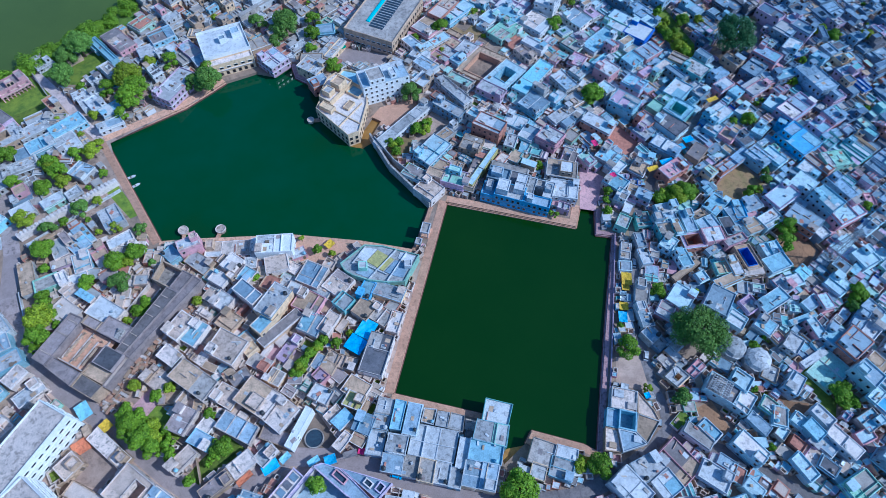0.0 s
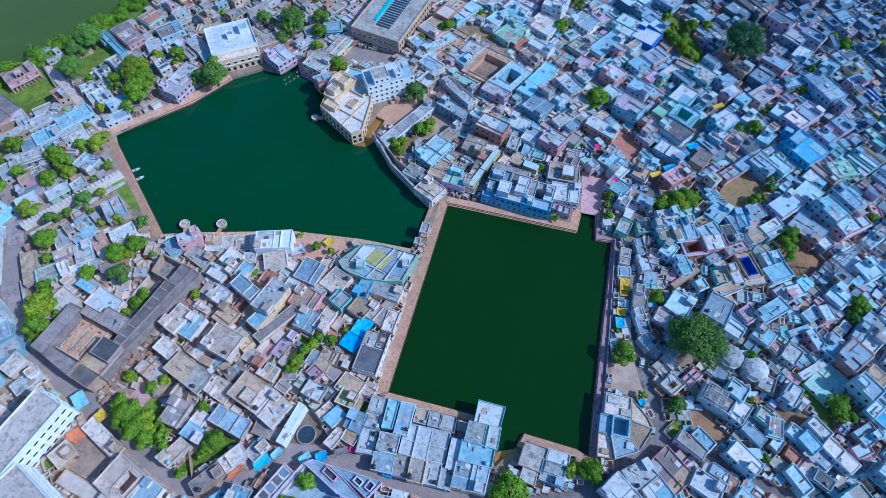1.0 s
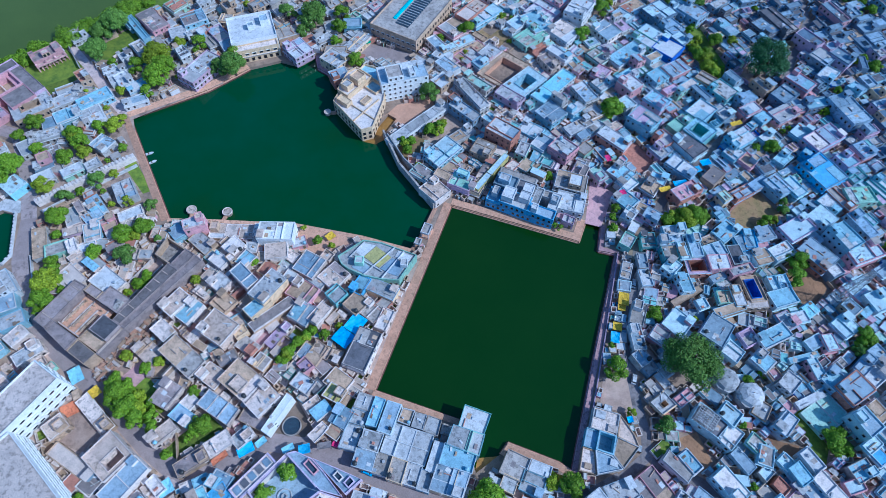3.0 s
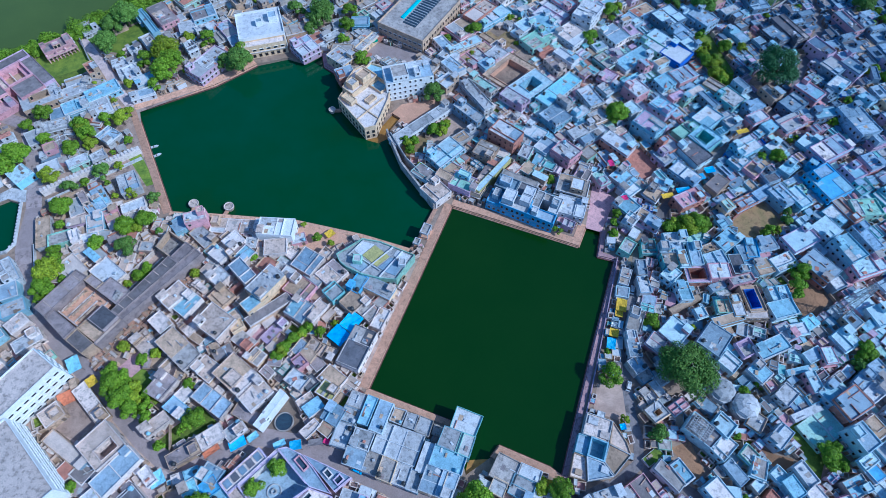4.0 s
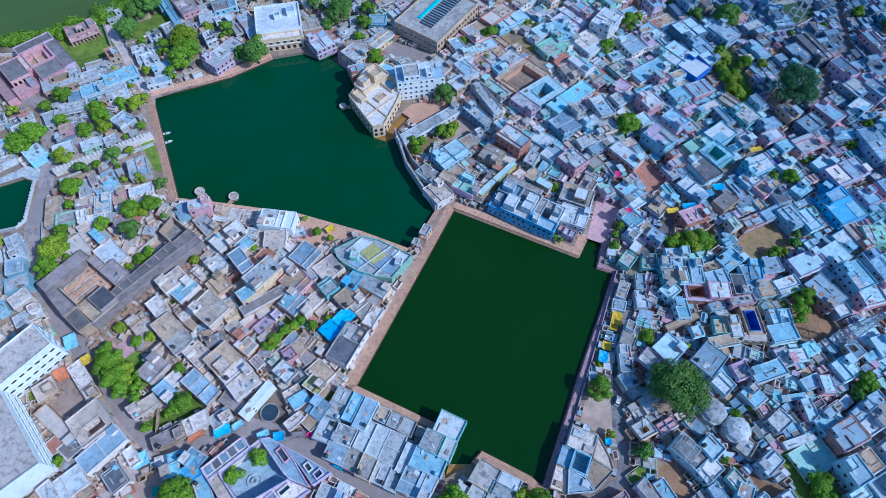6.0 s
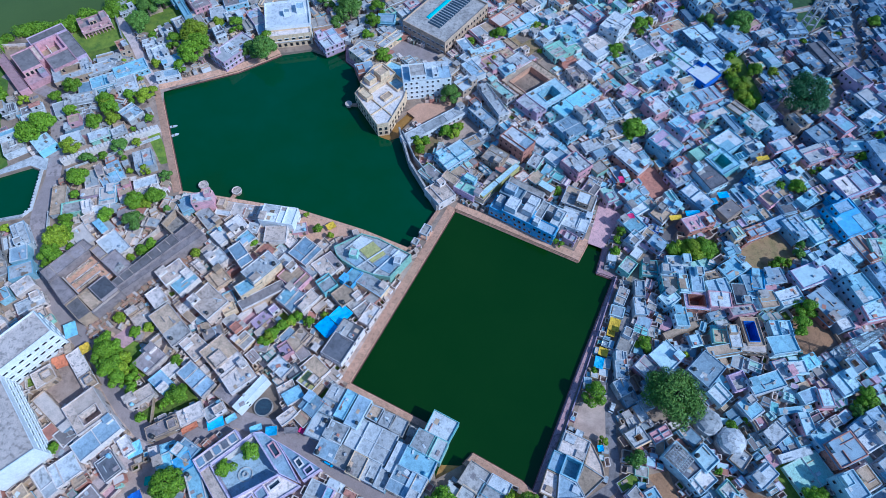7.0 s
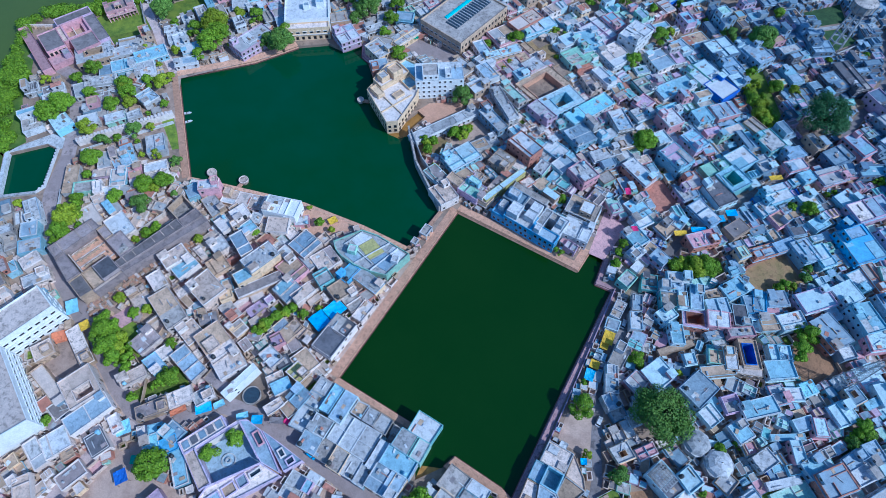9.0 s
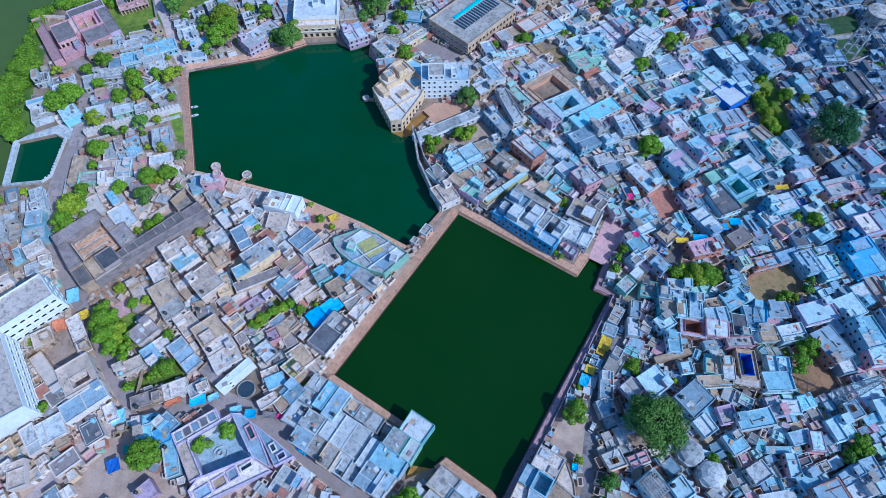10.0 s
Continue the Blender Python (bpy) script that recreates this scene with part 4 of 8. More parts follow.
def domed_hall(x, y, r, ang, label):
    """A squat vaulted hall with a ribbed dome."""
    thing = tagged(new("domed_hall"), label, "shrine", "domed halls")
    thing.location = (x, y, GROUND)
    thing.rotation_euler.z = radians(ang)
    base, dome = Shape(), Shape()
    base.prism(circle(r, 8, turn=math.pi / 8), -0.2, 3.0)
    rings, sides = 3, 8
    k = len(dome.v)
    for i in range(rings + 1):
        a = math.pi / 2 * i / rings
        for p in range(sides):
            b = 2 * math.pi * p / sides
            rr = r * 0.92 * math.cos(a) * (1.0 + 0.025 * (p % 3 == 0)) + 0.02
            dome.v.append((rr * math.cos(b), rr * math.sin(b), 3.0 + r * 0.5 * math.sin(a)))
    for i in range(rings):
        for p in range(sides):
            c, e = k + i * sides + p, k + i * sides + (p + 1) % sides
            dome.f.append((c, e, e + sides, c + sides))
            dome.m.append(0)
    part("drum", base, M["lime"], thing)
    part("dome", dome, M["lime"], thing)
    fin = Shape()
    fin.prism(circle(0.16, 8), 3.0 + r * 0.48, 3.0 + r * 0.5 + 0.9, top=circle(0.03, 8))
    part("finial", fin, M["tan"], thing)
    take(x, y, r, r, 0)
    return thing


domed_hall(103.2, 73.4, 4.6, 20.0, "squat pale domed shrine beside a huge tree")
domed_hall(110.4, 68.7, 5.0, 35.0, "squat pale domed shrine among houses")


# ---- buildings with a plan of their own ----
def wing(thing, plan, h, wall, roof, par=0.7, z0=-0.3, name="wing"):
    """One flat-roofed block on a convex plan: a walled tray with its roof slab under it."""
    cx, cy = sum(p[0] for p in plan) / len(plan), sum(p[1] for p in plan) / len(plan)
    inner = []
    for x, y in plan:
        r = math.hypot(x - cx, y - cy)
        k = 1 - 0.42 / r
        inner.append((cx + (x - cx) * k, cy + (y - cy) * k))
    body, slab = Shape(), Shape()
    body.rim(plan, inner, z0, h + par, h - 0.3)
    slab.prism(inner, h - 0.25, h)
    ob = part(name, body, M[wall], thing)
    part("roof", slab, M[roof], ob)
    return ob


def rect(u0, u1, v0, v1):
    return [(u0, v0), (u1, v0), (u1, v1), (u0, v1)]


def landmark(name, x, y, ang, label, category="building", z=GROUND):
    thing = tagged(new(name), label, category)
    thing.location = (x, y, z)
    thing.rotation_euler.z = radians(ang)
    return thing


def claim(x, y, ang, u0, u1, v0, v1):
    c, s = math.cos(radians(ang)), math.sin(radians(ang))
    u, v = (u0 + u1) / 2, (v0 + v1) / 2
    take(x + u * c - v * s, y + u * s + v * c, (u1 - u0) / 2 + 0.2, (v1 - v0) / 2 + 0.2, ang)
    SOLID.append(TAKEN[-1])


SLOT = Shape()
SLOT.box(-0.95, 0.95, -0.05, 0.0, 0.0, 1.15, 0)
SLOT.box(-0.8, 0.8, -0.065, 0.0, 0.12, 1.02, 1)
SLOT.box(-1.05, 1.05, -0.3, 0.0, 1.2, 1.27, 0)
SLOT_MESH = SLOT.mesh("window", [M["bright_white"], M["glass"]])
ARCH = Shape()
ARCH.box(-0.8, 0.8, -0.05, 0.0, 0.0, 1.9, 0)
ARCH.prism([(0.62 * math.cos(a), -0.07) for a in (math.pi, 0)] + [(0.62, 0.0), (-0.62, 0.0)], 0.1, 1.7, 1)
ARCH_MESH = ARCH.mesh("window", [M["cream"], M["glass"]])


def row(thing, mesh, a, b, z, count, name="window", skip=()):
    """Openings at even steps along a side from a to b, outside on the right."""
    turn = math.degrees(math.atan2(b[1] - a[1], b[0] - a[0]))
    for i in range(count):
        if i not in skip:
            f = (i + 0.5) / count
            put(name, mesh, thing, pose(a[0] + (b[0] - a[0]) * f, a[1] + (b[1] - a[1]) * f, z, 0, 0, turn))


# lilac palace round a tree-planted court
PX, PY, PA = -33.5, 12.9, 51.4
palace = landmark("palace", PX, PY, PA, "low lilac palace with white parapets round a court", "palace")
for spot in ((-5.6, 19.4, -2.0, 21.0), (-4.2, 11.2, 21.0, 25.6), (19.4, 26.0, -2.0, 5.0)):
    claim(PX, PY, PA, *spot)
wing(palace, rect(-4.0, 11.0, 21.1, 25.4), 4.0, "lilac", "warm_lime", 0.6)
wing(palace, [(-4.2, 8.1), (-0.4, 8.1), (-0.4, 21.0), (-3.9, 21.0)], 4.1, "lilac", "warm_concrete", 0.6)
wing(palace, rect(-0.3, 14.8, 19.7, 21.0), 4.4, "warm_white", "lilac", 0.4)
wing(palace, [(14.9, 4.9), (18.3, -1.2), (19.3, 8.8), (19.3, 14.1), (17.2, 19.4), (14.9, 20.9)], 4.15, "lilac", "pale_blue", 0.6)
wing(palace, [(-5.4, 1.1), (18.1, -1.9), (14.8, 4.8), (-2.2, 8.0), (-5.6, 6.3)], 3.9, "lilac", "warm_lime", 0.6)
wing(palace, [(19.4, -1.4), (25.8, -1.9), (22.8, 6.2), (19.5, 14.0)], 3.4, "lilac", "blue_grey", 0.5, name="annex")
ridge = Shape()
for u in (-0.25, 14.85):
    ridge.box(u - 0.22, u + 0.22, 6.6 if u > 0 else 8.0, 20.4, 3.7, 5.2)
part("parapet", ridge, M["lilac"], palace)
front = Shape()
front.prism([(-2.0, 7.7), (14.6, 4.6), (14.7, 5.05), (-1.9, 8.15)], 3.7, 5.1)
part("parapet", front, M["lilac"], palace)
for k in range(5):
    box = Shape()
    box.box(-3.2 + 2.8 * k, -1.2 + 2.8 * k, 22.2, 24.6, 4.002, 4.4)
    part("skylight", box, M["slate"] if k % 2 else M["blue_grey"], palace)
for u0, u1, v0, v1, z, key in ((10.2, 14.2, 2.2, 4.2, 3.9, "warm_white"), (16.4, 18.6, 9.6, 14.6, 4.15, "pink"), (20.4, 22.4, 2.6, 5.6, 3.4, "warm_white"), (21.2, 24.0, -0.8, 1.6, 3.4, "lilac")):
    pit = Shape()
    pit.rim(rect(u0, u1, v0, v1), rect(u0 + 0.35, u1 - 0.35, v0 + 0.35, v1 - 0.35), z - 0.3, z + 0.9, z - 0.3)
    part("roof_well", pit, M[key], palace)
    # No net here: a dark slab paints the shade inside the pit.
    dark = Shape()
    dark.prism(rect(u0 + 0.36, u1 - 0.36, v0 + 0.36, v1 - 0.36), z - 0.02, z + 0.12)
    part("shade_net", dark, M["netting"], palace)
for u0, u1, key in ((-4.0, 0.6, "pale_blue"), (1.4, 5.6, "tan"), (6.2, 9.4, "pale_blue")):
    tray = Shape()
    tray.rim(rect(u0, u1, 1.6, 5.2), rect(u0 + 0.3, u1 - 0.3, 1.9, 4.9), 3.7, 4.6, 3.88)
    part("parapet", tray, M["lilac"], palace)
    bed = Shape()
    bed.prism(rect(u0 + 0.31, u1 - 0.31, 1.91, 4.89), 3.8, 3.99)
    part("terrace", bed, M[key], palace)
court_floor = Shape()
court_floor.prism([(-0.3, 8.0), (14.9, 5.0), (14.9, 20.0), (-0.3, 20.0)], -0.05, 0.06)
part("courtyard_floor", court_floor, M["pale_blue"], palace)
bed = Shape()
bed.rim(circle(2.3, 28, 6.2, 12.6), circle(2.0, 28, 6.2, 12.6), 0.0, 0.45, 0.0)
bed.rim(circle(0.9, 20, 6.2, 12.6), circle(0.6, 20, 6.2, 12.6), 0.0, 0.8, 0.0)
part("fountain_basin", bed, M["lime"], palace)

# cream temple that stands in the pond
TX, TY, TA = -38.5, 176.2, 55.8
temple = landmark("temple", TX, TY, TA, "stepped cream temple standing in the pond's edge", "temple", 0.0)
claim(TX, TY, TA, -3, 29, -3, 22)
claim(TX, TY, TA, -3.6, 12, -7, 0)
base = [(-3.6, -4.6), (0.6, -7.2), (15.9, -0.4), (22.0, 4.0), (22.0, 12.0), (6.0, 18.4), (1.2, 16.7)]
wing(temple, base, 6.6, "cream", "warm_white", 0.8, -1.5, "terrace")
wing(temple, [(22.02, 4.0), (29.0, 13.0), (26.4, 21.0), (22.02, 20.5)], 7.4, "cream", "sky", 1.0, -0.5, "hall")
wing(temple, [(6.02, 12.0), (22.0, 12.02), (22.0, 21.5), (17.4, 22.6), (9.6, 20.0), (6.02, 18.41)], 8.6, "cream", "warm_white", 0.9, -0.5, "hall")
tower = wing(temple, rect(13.4, 18.6, 12.4, 17.4), 12.2, "cream", "tan", 0.6, 8.62, "tower")
wing(temple, rect(8.2, 12.2, 14.0, 18.2), 11.0, "cream", "lime", 0.5, 8.63, "stair_room")
for a, b, n in (((-3.6, -4.6), (0.6, -7.2), 2), ((0.6, -7.2), (15.9, -0.4), 6), ((1.2, 16.7), (-3.6, -4.6), 8)):
    row(temple, ARCH_MESH, a, b, 3.4, n)
    row(temple, ARCH_MESH, a, b, 0.9, n)
wing(temple, rect(2.2, 5.6, 9.0, 15.6), 8.4, "cream", "cream", 0.4, 6.61, "stair_room")
wing(temple, rect(8.0, 13.0, 4.0, 7.0), 7.6, "cream", "tan", 0.3, 6.62, "stair_room")
wing(temple, rect(16.2, 21.6, 4.6, 11.6), 7.0, "cream", "sky", 0.9, 6.63, "upper_court")
lane = Shape()
lane.box(-1.5, 15.0, 1.6, 1.9, 6.6, 7.3)
lane.box(4.6, 4.9, -4.5, 8.6, 6.6, 7.32)
part("parapet", lane, M["cream"], temple)

# white guest house above the pond's steps
GX, GY, GA = -97.2, 225.9, 23.0
guest = landmark("guest_house", GX, GY, GA, "large white guest house with a cream arcaded front", "house")
claim(GX, GY, GA, -10.7, 10.7, -11.5, 11.5)
wing(guest, rect(-10.7, 10.7, -7.2, 11.5), 8.0, "bright_white", "white", 0.9)
wing(guest, rect(-10.3, 10.3, -11.5, -7.3), 6.4, "cream", "warm_lime", 0.7, name="front_block")
for u0, u1, v0, v1, hh in ((4.7, 8.7, 2.0, 7.0, 2.4), (-1.5, 1.5, 0.5, 3.5, 2.2)):
    wing(guest, rect(u0, u1, v0, v1), 8.002 + hh, "bright_white", "pale_blue", 0.3, 8.002, "roof_room")
row(guest, ARCH_MESH, (-9.9, -11.45), (9.9, -11.45), 0.4, 7, "arch")
row(guest, SLOT_MESH, (-9.9, -11.45), (9.9, -11.45), 3.9, 6)
sill = Shape()
sill.box(-10.3, 10.3, -11.95, -11.45, 3.2, 3.5)
part("ledge", sill, M["warm_white"], guest)

# old pink villa with an arcaded front, in the grass by the lake
VX, VY, VA = -192.2, 197.3, 44.7
villa = landmark("villa", VX, VY, VA, "weathered pink villa with an arcaded verandah and dark roof", "villa")
claim(VX, VY, VA, 0, 13.9, 0, 8.6)
wing(villa, rect(0, 13.9, 1.8, 8.6), 4.3, "pink_stone", "warm_dark", 0.5)
wing(villa, rect(10.6, 13.6, 2.4, 8.2), 5.5, "pink_stone", "warm_dark", 0.4, 4.302, "roof_room")
wing(villa, rect(4.9, 8.3, 1.9, 4.9), 6.4, "pink", "warm_concrete", 0.25, 4.302, "roof_pavilion")
wing(villa, rect(0.2, 2.4, 6.0, 8.3), 5.7, "pink_stone", "warm_dark", 0.3, 4.302, "roof_room")
row(villa, ARCH_MESH, (5.0, 1.88), (8.2, 1.88), 4.5, 2, "arch")
row(villa, ARCH_MESH, (0.3, 1.78), (13.6, 1.78), 0.3, 7, "arch")
row(villa, SLOT_MESH, (13.92, 2.2), (13.92, 8.2), 2.0, 2)
for k in range(9):
    post = Shape()
    post.box(k * 1.69, k * 1.69 + 0.38, 0.0, 0.38, -0.2, 2.6)
    part("column", post, M["pink"], villa)
deck, rail = Shape(), Shape()
deck.box(-0.2, 14.1, -0.3, 1.79, 2.602, 2.9)
rail.box(-0.1, 14.0, -0.2, 0.0, 2.902, 3.5)
part("verandah_roof", deck, M["warm_concrete"], villa)
part("parapet", rail, M["pink"], villa)
for u in (0.3, 4.6, 9.0, 13.3):
    cap = Shape()
    cap.prism(circle(0.5, 8, u, 0.6), 2.902, 3.9)
    cap.prism(circle(0.6, 8, u, 0.6), 3.902, 4.6, top=circle(0.08, 8, u, 0.6))
    part("turret", cap, M["pink_stone"], villa)

# white school with long rows of windows
for x, y, ang, ln, dp, n in ((-116.0, 53.3, -118.0, 34.0, 11.0, 12), (-123.9, 35.9, -36.8, 30.0, 16.0, 11)):
    block = landmark("school", x, y, ang, "long white three-storey school with rows of dark windows", "school")
    claim(x, y, ang, 0, ln, -dp, 0)
    wing(block, rect(0, ln, -dp, 0), 11.4 if dp < 12 else 11.3, "bright_white", "warm_lime", 0.8)
    for z in (1.3, 4.7, 8.2):
        row(block, SLOT_MESH, (ln - 0.4, 0), (0.4, 0), z, n)
    for z in (3.7, 7.2):
        band = Shape()
        band.box(0, ln, 0.0, 0.22, z, z + 0.25)
        part("ledge", band, M["bright_white"], block)
    if dp < 12:
        for z in (1.3, 4.7, 8.2):
            row(block, SLOT_MESH, (0, 0), (0, -dp), z, 3)

# old dark fort with a ruined court and a long range beside a garden
FX, FY, FA = -112.2, 60.6, 62.8
fort = landmark("fort", FX, FY, FA, "old soot-dark fort round a ruined sandy court", "fort")
claim(FX, FY, FA, -1.2, 24.2, -0.6, 28.4)
claim(FX, FY, FA, 14.7, 50.0, -4.4, 14.6)
wing(fort, [(0.6, 22.2), (19.4, 22.6), (19.0, 28.2), (0.8, 28.0)], 6.2, "warm_dark", "warm_dark", 0.5)
wing(fort, [(-1.0, 10.0), (4.0, 10.0), (4.2, 22.1), (0.4, 22.1)], 6.0, "warm_dark", "warm_dark", 0.5)
wing(fort, [(-1.2, 1.0), (3.6, 0.6), (3.9, 9.9), (-1.0, 9.9)], 5.4, "tan", "dark", 0.4)
wing(fort, rect(17.6, 24.0, 5.1, 15.6), 6.0, "warm_dark", "warm_dark", 0.45)
wing(fort, rect(17.6, 21.0, 15.7, 22.4), 6.1, "tan", "warm_dark", 0.6)
wing(fort, rect(8.4, 15.0, 1.0, 9.0), 6.5, "warm_dark", "slate", 0.3)
wing(fort, rect(4.0, 8.3, 1.2, 10.6), 4.6, "tan", "tan", 0.5)
wing(fort, rect(3.6, 15.2, -0.4, 0.9), 5.2, "warm_dark", "warm_concrete", 0.3)
wing(fort, [(15.1, -0.6), (49.4, -4.2), (49.6, -0.7), (15.1, 1.6)], 5.6, "warm_dark", "warm_dark", 0.4, name="long_range")
wing(fort, [(15.1, 1.7), (41.6, -0.1), (41.6, 5.0), (15.1, 5.0)], 6.1, "warm_dark", "dark", 0.4, name="long_range")
wing(fort, [(41.7, -0.1), (49.6, -0.6), (49.6, 4.2), (41.7, 4.2)], 5.8, "warm_dark", "warm_dark", 0.5, name="long_range")
pit_wall = Shape()
pit_wall.rim([(41.7, 4.3), (49.7, 4.3), (49.9, 14.2), (41.9, 12.6)], [(42.2, 4.8), (49.2, 4.8), (49.4, 13.6), (42.3, 12.1)], -0.1, 5.6, 0.8)
part("court_wall", pit_wall, M["tan"], fort)
pit_floor = Shape()
pit_floor.prism([(42.2, 4.8), (49.2, 4.8), (49.4, 13.6), (42.3, 12.1)], 0.0, 2.2)
part("court_floor", pit_floor, M["concrete"], fort)
ruin = Shape()
ruin.prism([(4.1, 9.2), (17.5, 9.2), (17.5, 22.5), (4.3, 22.1)], -0.1, 3.0)
part("terrace", ruin, M["sandstone"], fort)
for v in (12.4, 16.2, 20.0):
    arcade = Shape()
    for k in range(6):
        arcade.box(6.4 + 1.8 * k, 6.8 + 1.8 * k, v, v + 0.5, 2.99, 3.9 + 0.25 * (k % 3))
    arcade.box(6.2, 9.4 + v * 0.3, v - 0.05, v + 0.55, 3.8, 4.2)
    part("arcade", arcade, M["tan"], fort)
inner_walls = Shape()
for k in range(4):
    inner_walls.box(5.0, 17.0 - 2 * (k % 2), 10.4 + 3.6 * k, 10.8 + 3.6 * k, 2.98, 3.6)
inner_walls.box(4.5, 4.9, 10.0, 21.6, 2.98, 4.6)
part("broken_wall", inner_walls, M["warm_lime"], fort)
for k in range(7):
    wall = Shape()
    wall.box(1.6 + 2.5 * k, 1.9 + 2.5 * k, 22.8, 27.6, 6.19, 6.6)
    if k in (1, 4, 6):
        part("parapet", wall, M["warm_concrete"], fort)
stair = Shape()
for k in range(5):
    stair.box(18.4 + 0.7 * k, 19.1 + 0.7 * k, 6.4, 8.6, 5.99, 6.3 + 0.3 * k)
part("stair", stair, M["concrete"], fort)
for k in range(6):
    rib = Shape()
    rib.box(18.0 + 4.0 * k, 18.25 + 4.0 * k, 1.9, 4.6, 6.09, 6.5)
    if k != 2:
        part("parapet", rib, M["warm_concrete"], fort)
garden_wall = Shape()
for a, b, v in ((24.1, 41.0, 9.0), (21.2, 41.4, 14.2)):
    garden_wall.box(a, b, v, v + 0.4, -0.1, 2.4)
part("garden_wall", garden_wall, M["warm_lime"], fort)
lawn = Shape()
lawn.prism(rect(24.1, 41.4, 5.1, 8.95), -0.05, 0.1)
part("lawn", lawn, M["grass"], fort)

# blue house along the tank, with white rooms on its terraces
BX, BY, BA = 32.0, 139.4, -19.0
blue = landmark("waterfront_house", BX, BY, BA, "long bright blue waterfront house with white roof rooms", "house")
claim(BX, BY, BA, -13.6, 14.9, -4.0, 10.2)
wing(blue, rect(-13.4, -8.2, -4.0, 2.9), 4.8, "azure", "pale_blue", 0.5)
wing(blue, rect(-8.1, 3.9, -4.0, 2.9), 6.3, "azure", "lime", 0.6)
wing(blue, rect(4.0, 14.7, -4.0, 0.4), 6.2, "azure", "pale_blue", 0.7)
wing(blue, rect(-13.0, -4.1, 3.0, 9.4), 6.6, "blue_grey", "blue_grey", 0.8)
wing(blue, rect(-4.0, 3.9, 3.0, 10.0), 6.0, "lime", "slate", 0.7)
wing(blue, rect(4.0, 7.0, 0.5, 9.0), 6.4, "white", "lime", 0.5)
wing(blue, rect(10.6, 14.5, 0.5, 8.8), 6.9, "white", "white", 0.4)
wing(blue, rect(7.1, 10.5, 5.6, 9.0), 6.0, "lime", "concrete", 0.5)
for u0, u1, v0, v1, z, hh, key in ((-7.6, -2.8, -2.9, 2.6, 6.302, 2.9, "white"), (-1.0, 3.3, -0.8, 2.7, 6.303, 2.7, "white"), (-0.9, 3.3, 3.2, 7.2, 6.002, 2.9, "white"), (-12.0, -9.4, -1.6, 2.2, 4.802, 2.4, "lime"), (5.0, 7.4, -3.2, -0.6, 6.202, 2.2, "white"), (11.0, 13.6, 3.0, 6.0, 6.902, 2.0, "pale_blue"), (-11.6, -7.0, 4.6, 8.0, 6.602, 2.5, "pale_blue")):
    wing(blue, rect(u0, u1, v0, v1), z + hh, key, "white" if key == "white" else "lime", 0.3, z, "roof_room")
band = Shape()
band.box(-8.1, 14.7, -4.16, -4.0, 3.35, 3.75)
band.box(-13.4, -8.2, -4.16, -4.0, 3.3, 3.7)
part("ledge", band, M["pale_blue"], blue)
PANE = Shape()
PANE.box(-0.62, 0.62, -0.06, 0.0, 0.0, 1.5, 0)
PANE.box(-0.46, 0.46, -0.075, 0.0, 0.12, 1.36, 1)
PANE_MESH = PANE.mesh("window", [M["pale_blue"], M["glass"]])
row(blue, PANE_MESH, (-13.0, -4.0), (14.4, -4.0), 1.0, 13, skip=(4, 9))
row(blue, PANE_MESH, (-7.8, -4.0), (14.4, -4.0), 4.1, 10, skip=(5,))
row(blue, PANE_MESH, (14.7, -3.6), (14.7, 0.2), 4.1, 2)

# pale house round a covered well-like court, where the tank's bank meets the street
SX, SY, SA = 60.0, 50.0, -104.0
corner = landmark("courtyard_house", SX, SY, SA, "pale house round a deep court beside a tank", "house")
claim(SX, SY, SA, -9.6, 11.4, -6.4, 7.0)
claim(SX, SY, SA, -4.4, 4.0, 7.0, 11.0)
wing(corner, rect(-9.4, -2.1, -5.2, 3.4), 3.6, "lime", "warm_lime", 0.5)
wing(corner, [(-9.4, 3.5), (-2.1, 3.7), (-1.1, 11.0), (-4.4, 9.2)], 3.3, "tan", "warm_concrete", 0.5)
wing(corner, [(-2.0, 3.7), (4.2, 3.3), (7.2, 7.2), (-1.0, 11.0)], 3.75, "lime", "tan", 0.5)
wing(corner, [(4.3, -2.3), (11.4, -0.3), (7.3, 7.1), (4.3, 3.2)], 3.5, "white", "pale_blue", 0.6)
wing(corner, rect(-2.0, 4.2, -6.2, -2.4), 3.2, "sky", "pale_blue", 0.4)
wing(corner, [(4.3, -6.2), (11.9, -5.8), (11.4, -0.4), (4.3, -2.4)], 2.7, "tan", "warm_lime", 0.5)
pit = Shape()
pit.rim(rect(-2.05, 4.25, -2.35, 3.35), rect(-1.6, 3.8, -1.9, 2.9), 3.0, 4.7, 0.2)
part("court_wall", pit, M["sky"], corner)
sunk = Shape()
sunk.prism(rect(-1.6, 3.8, -1.9, 2.9), 0.0, 1.2)
part("court_floor", sunk, M["blue_grey"], corner)
for u0, u1, v0, v1, z, key in ((-8.6, -6.0, -4.4, -1.2, 3.6, "lime"), (-5.2, -2.8, 0.2, 3.0, 3.6, "warm_lime"), (5.2, 7.4, 2.8, 5.2, 3.5, "white"), (8.8, 10.6, -4.6, -2.4, 2.7, "tan")):
    box = Shape()
    box.box(u0, u1, v0, v1, z + 0.002, z + 0.5 + 0.03 * abs(u0))
    part("roof_room", box, M[key], corner)

house(19.9, 153.7, 22.5, 2.6, 5.6, 58, "ochre", "lime", par=0.3, win=0.2, label="long narrow ochre washed house along a lane")

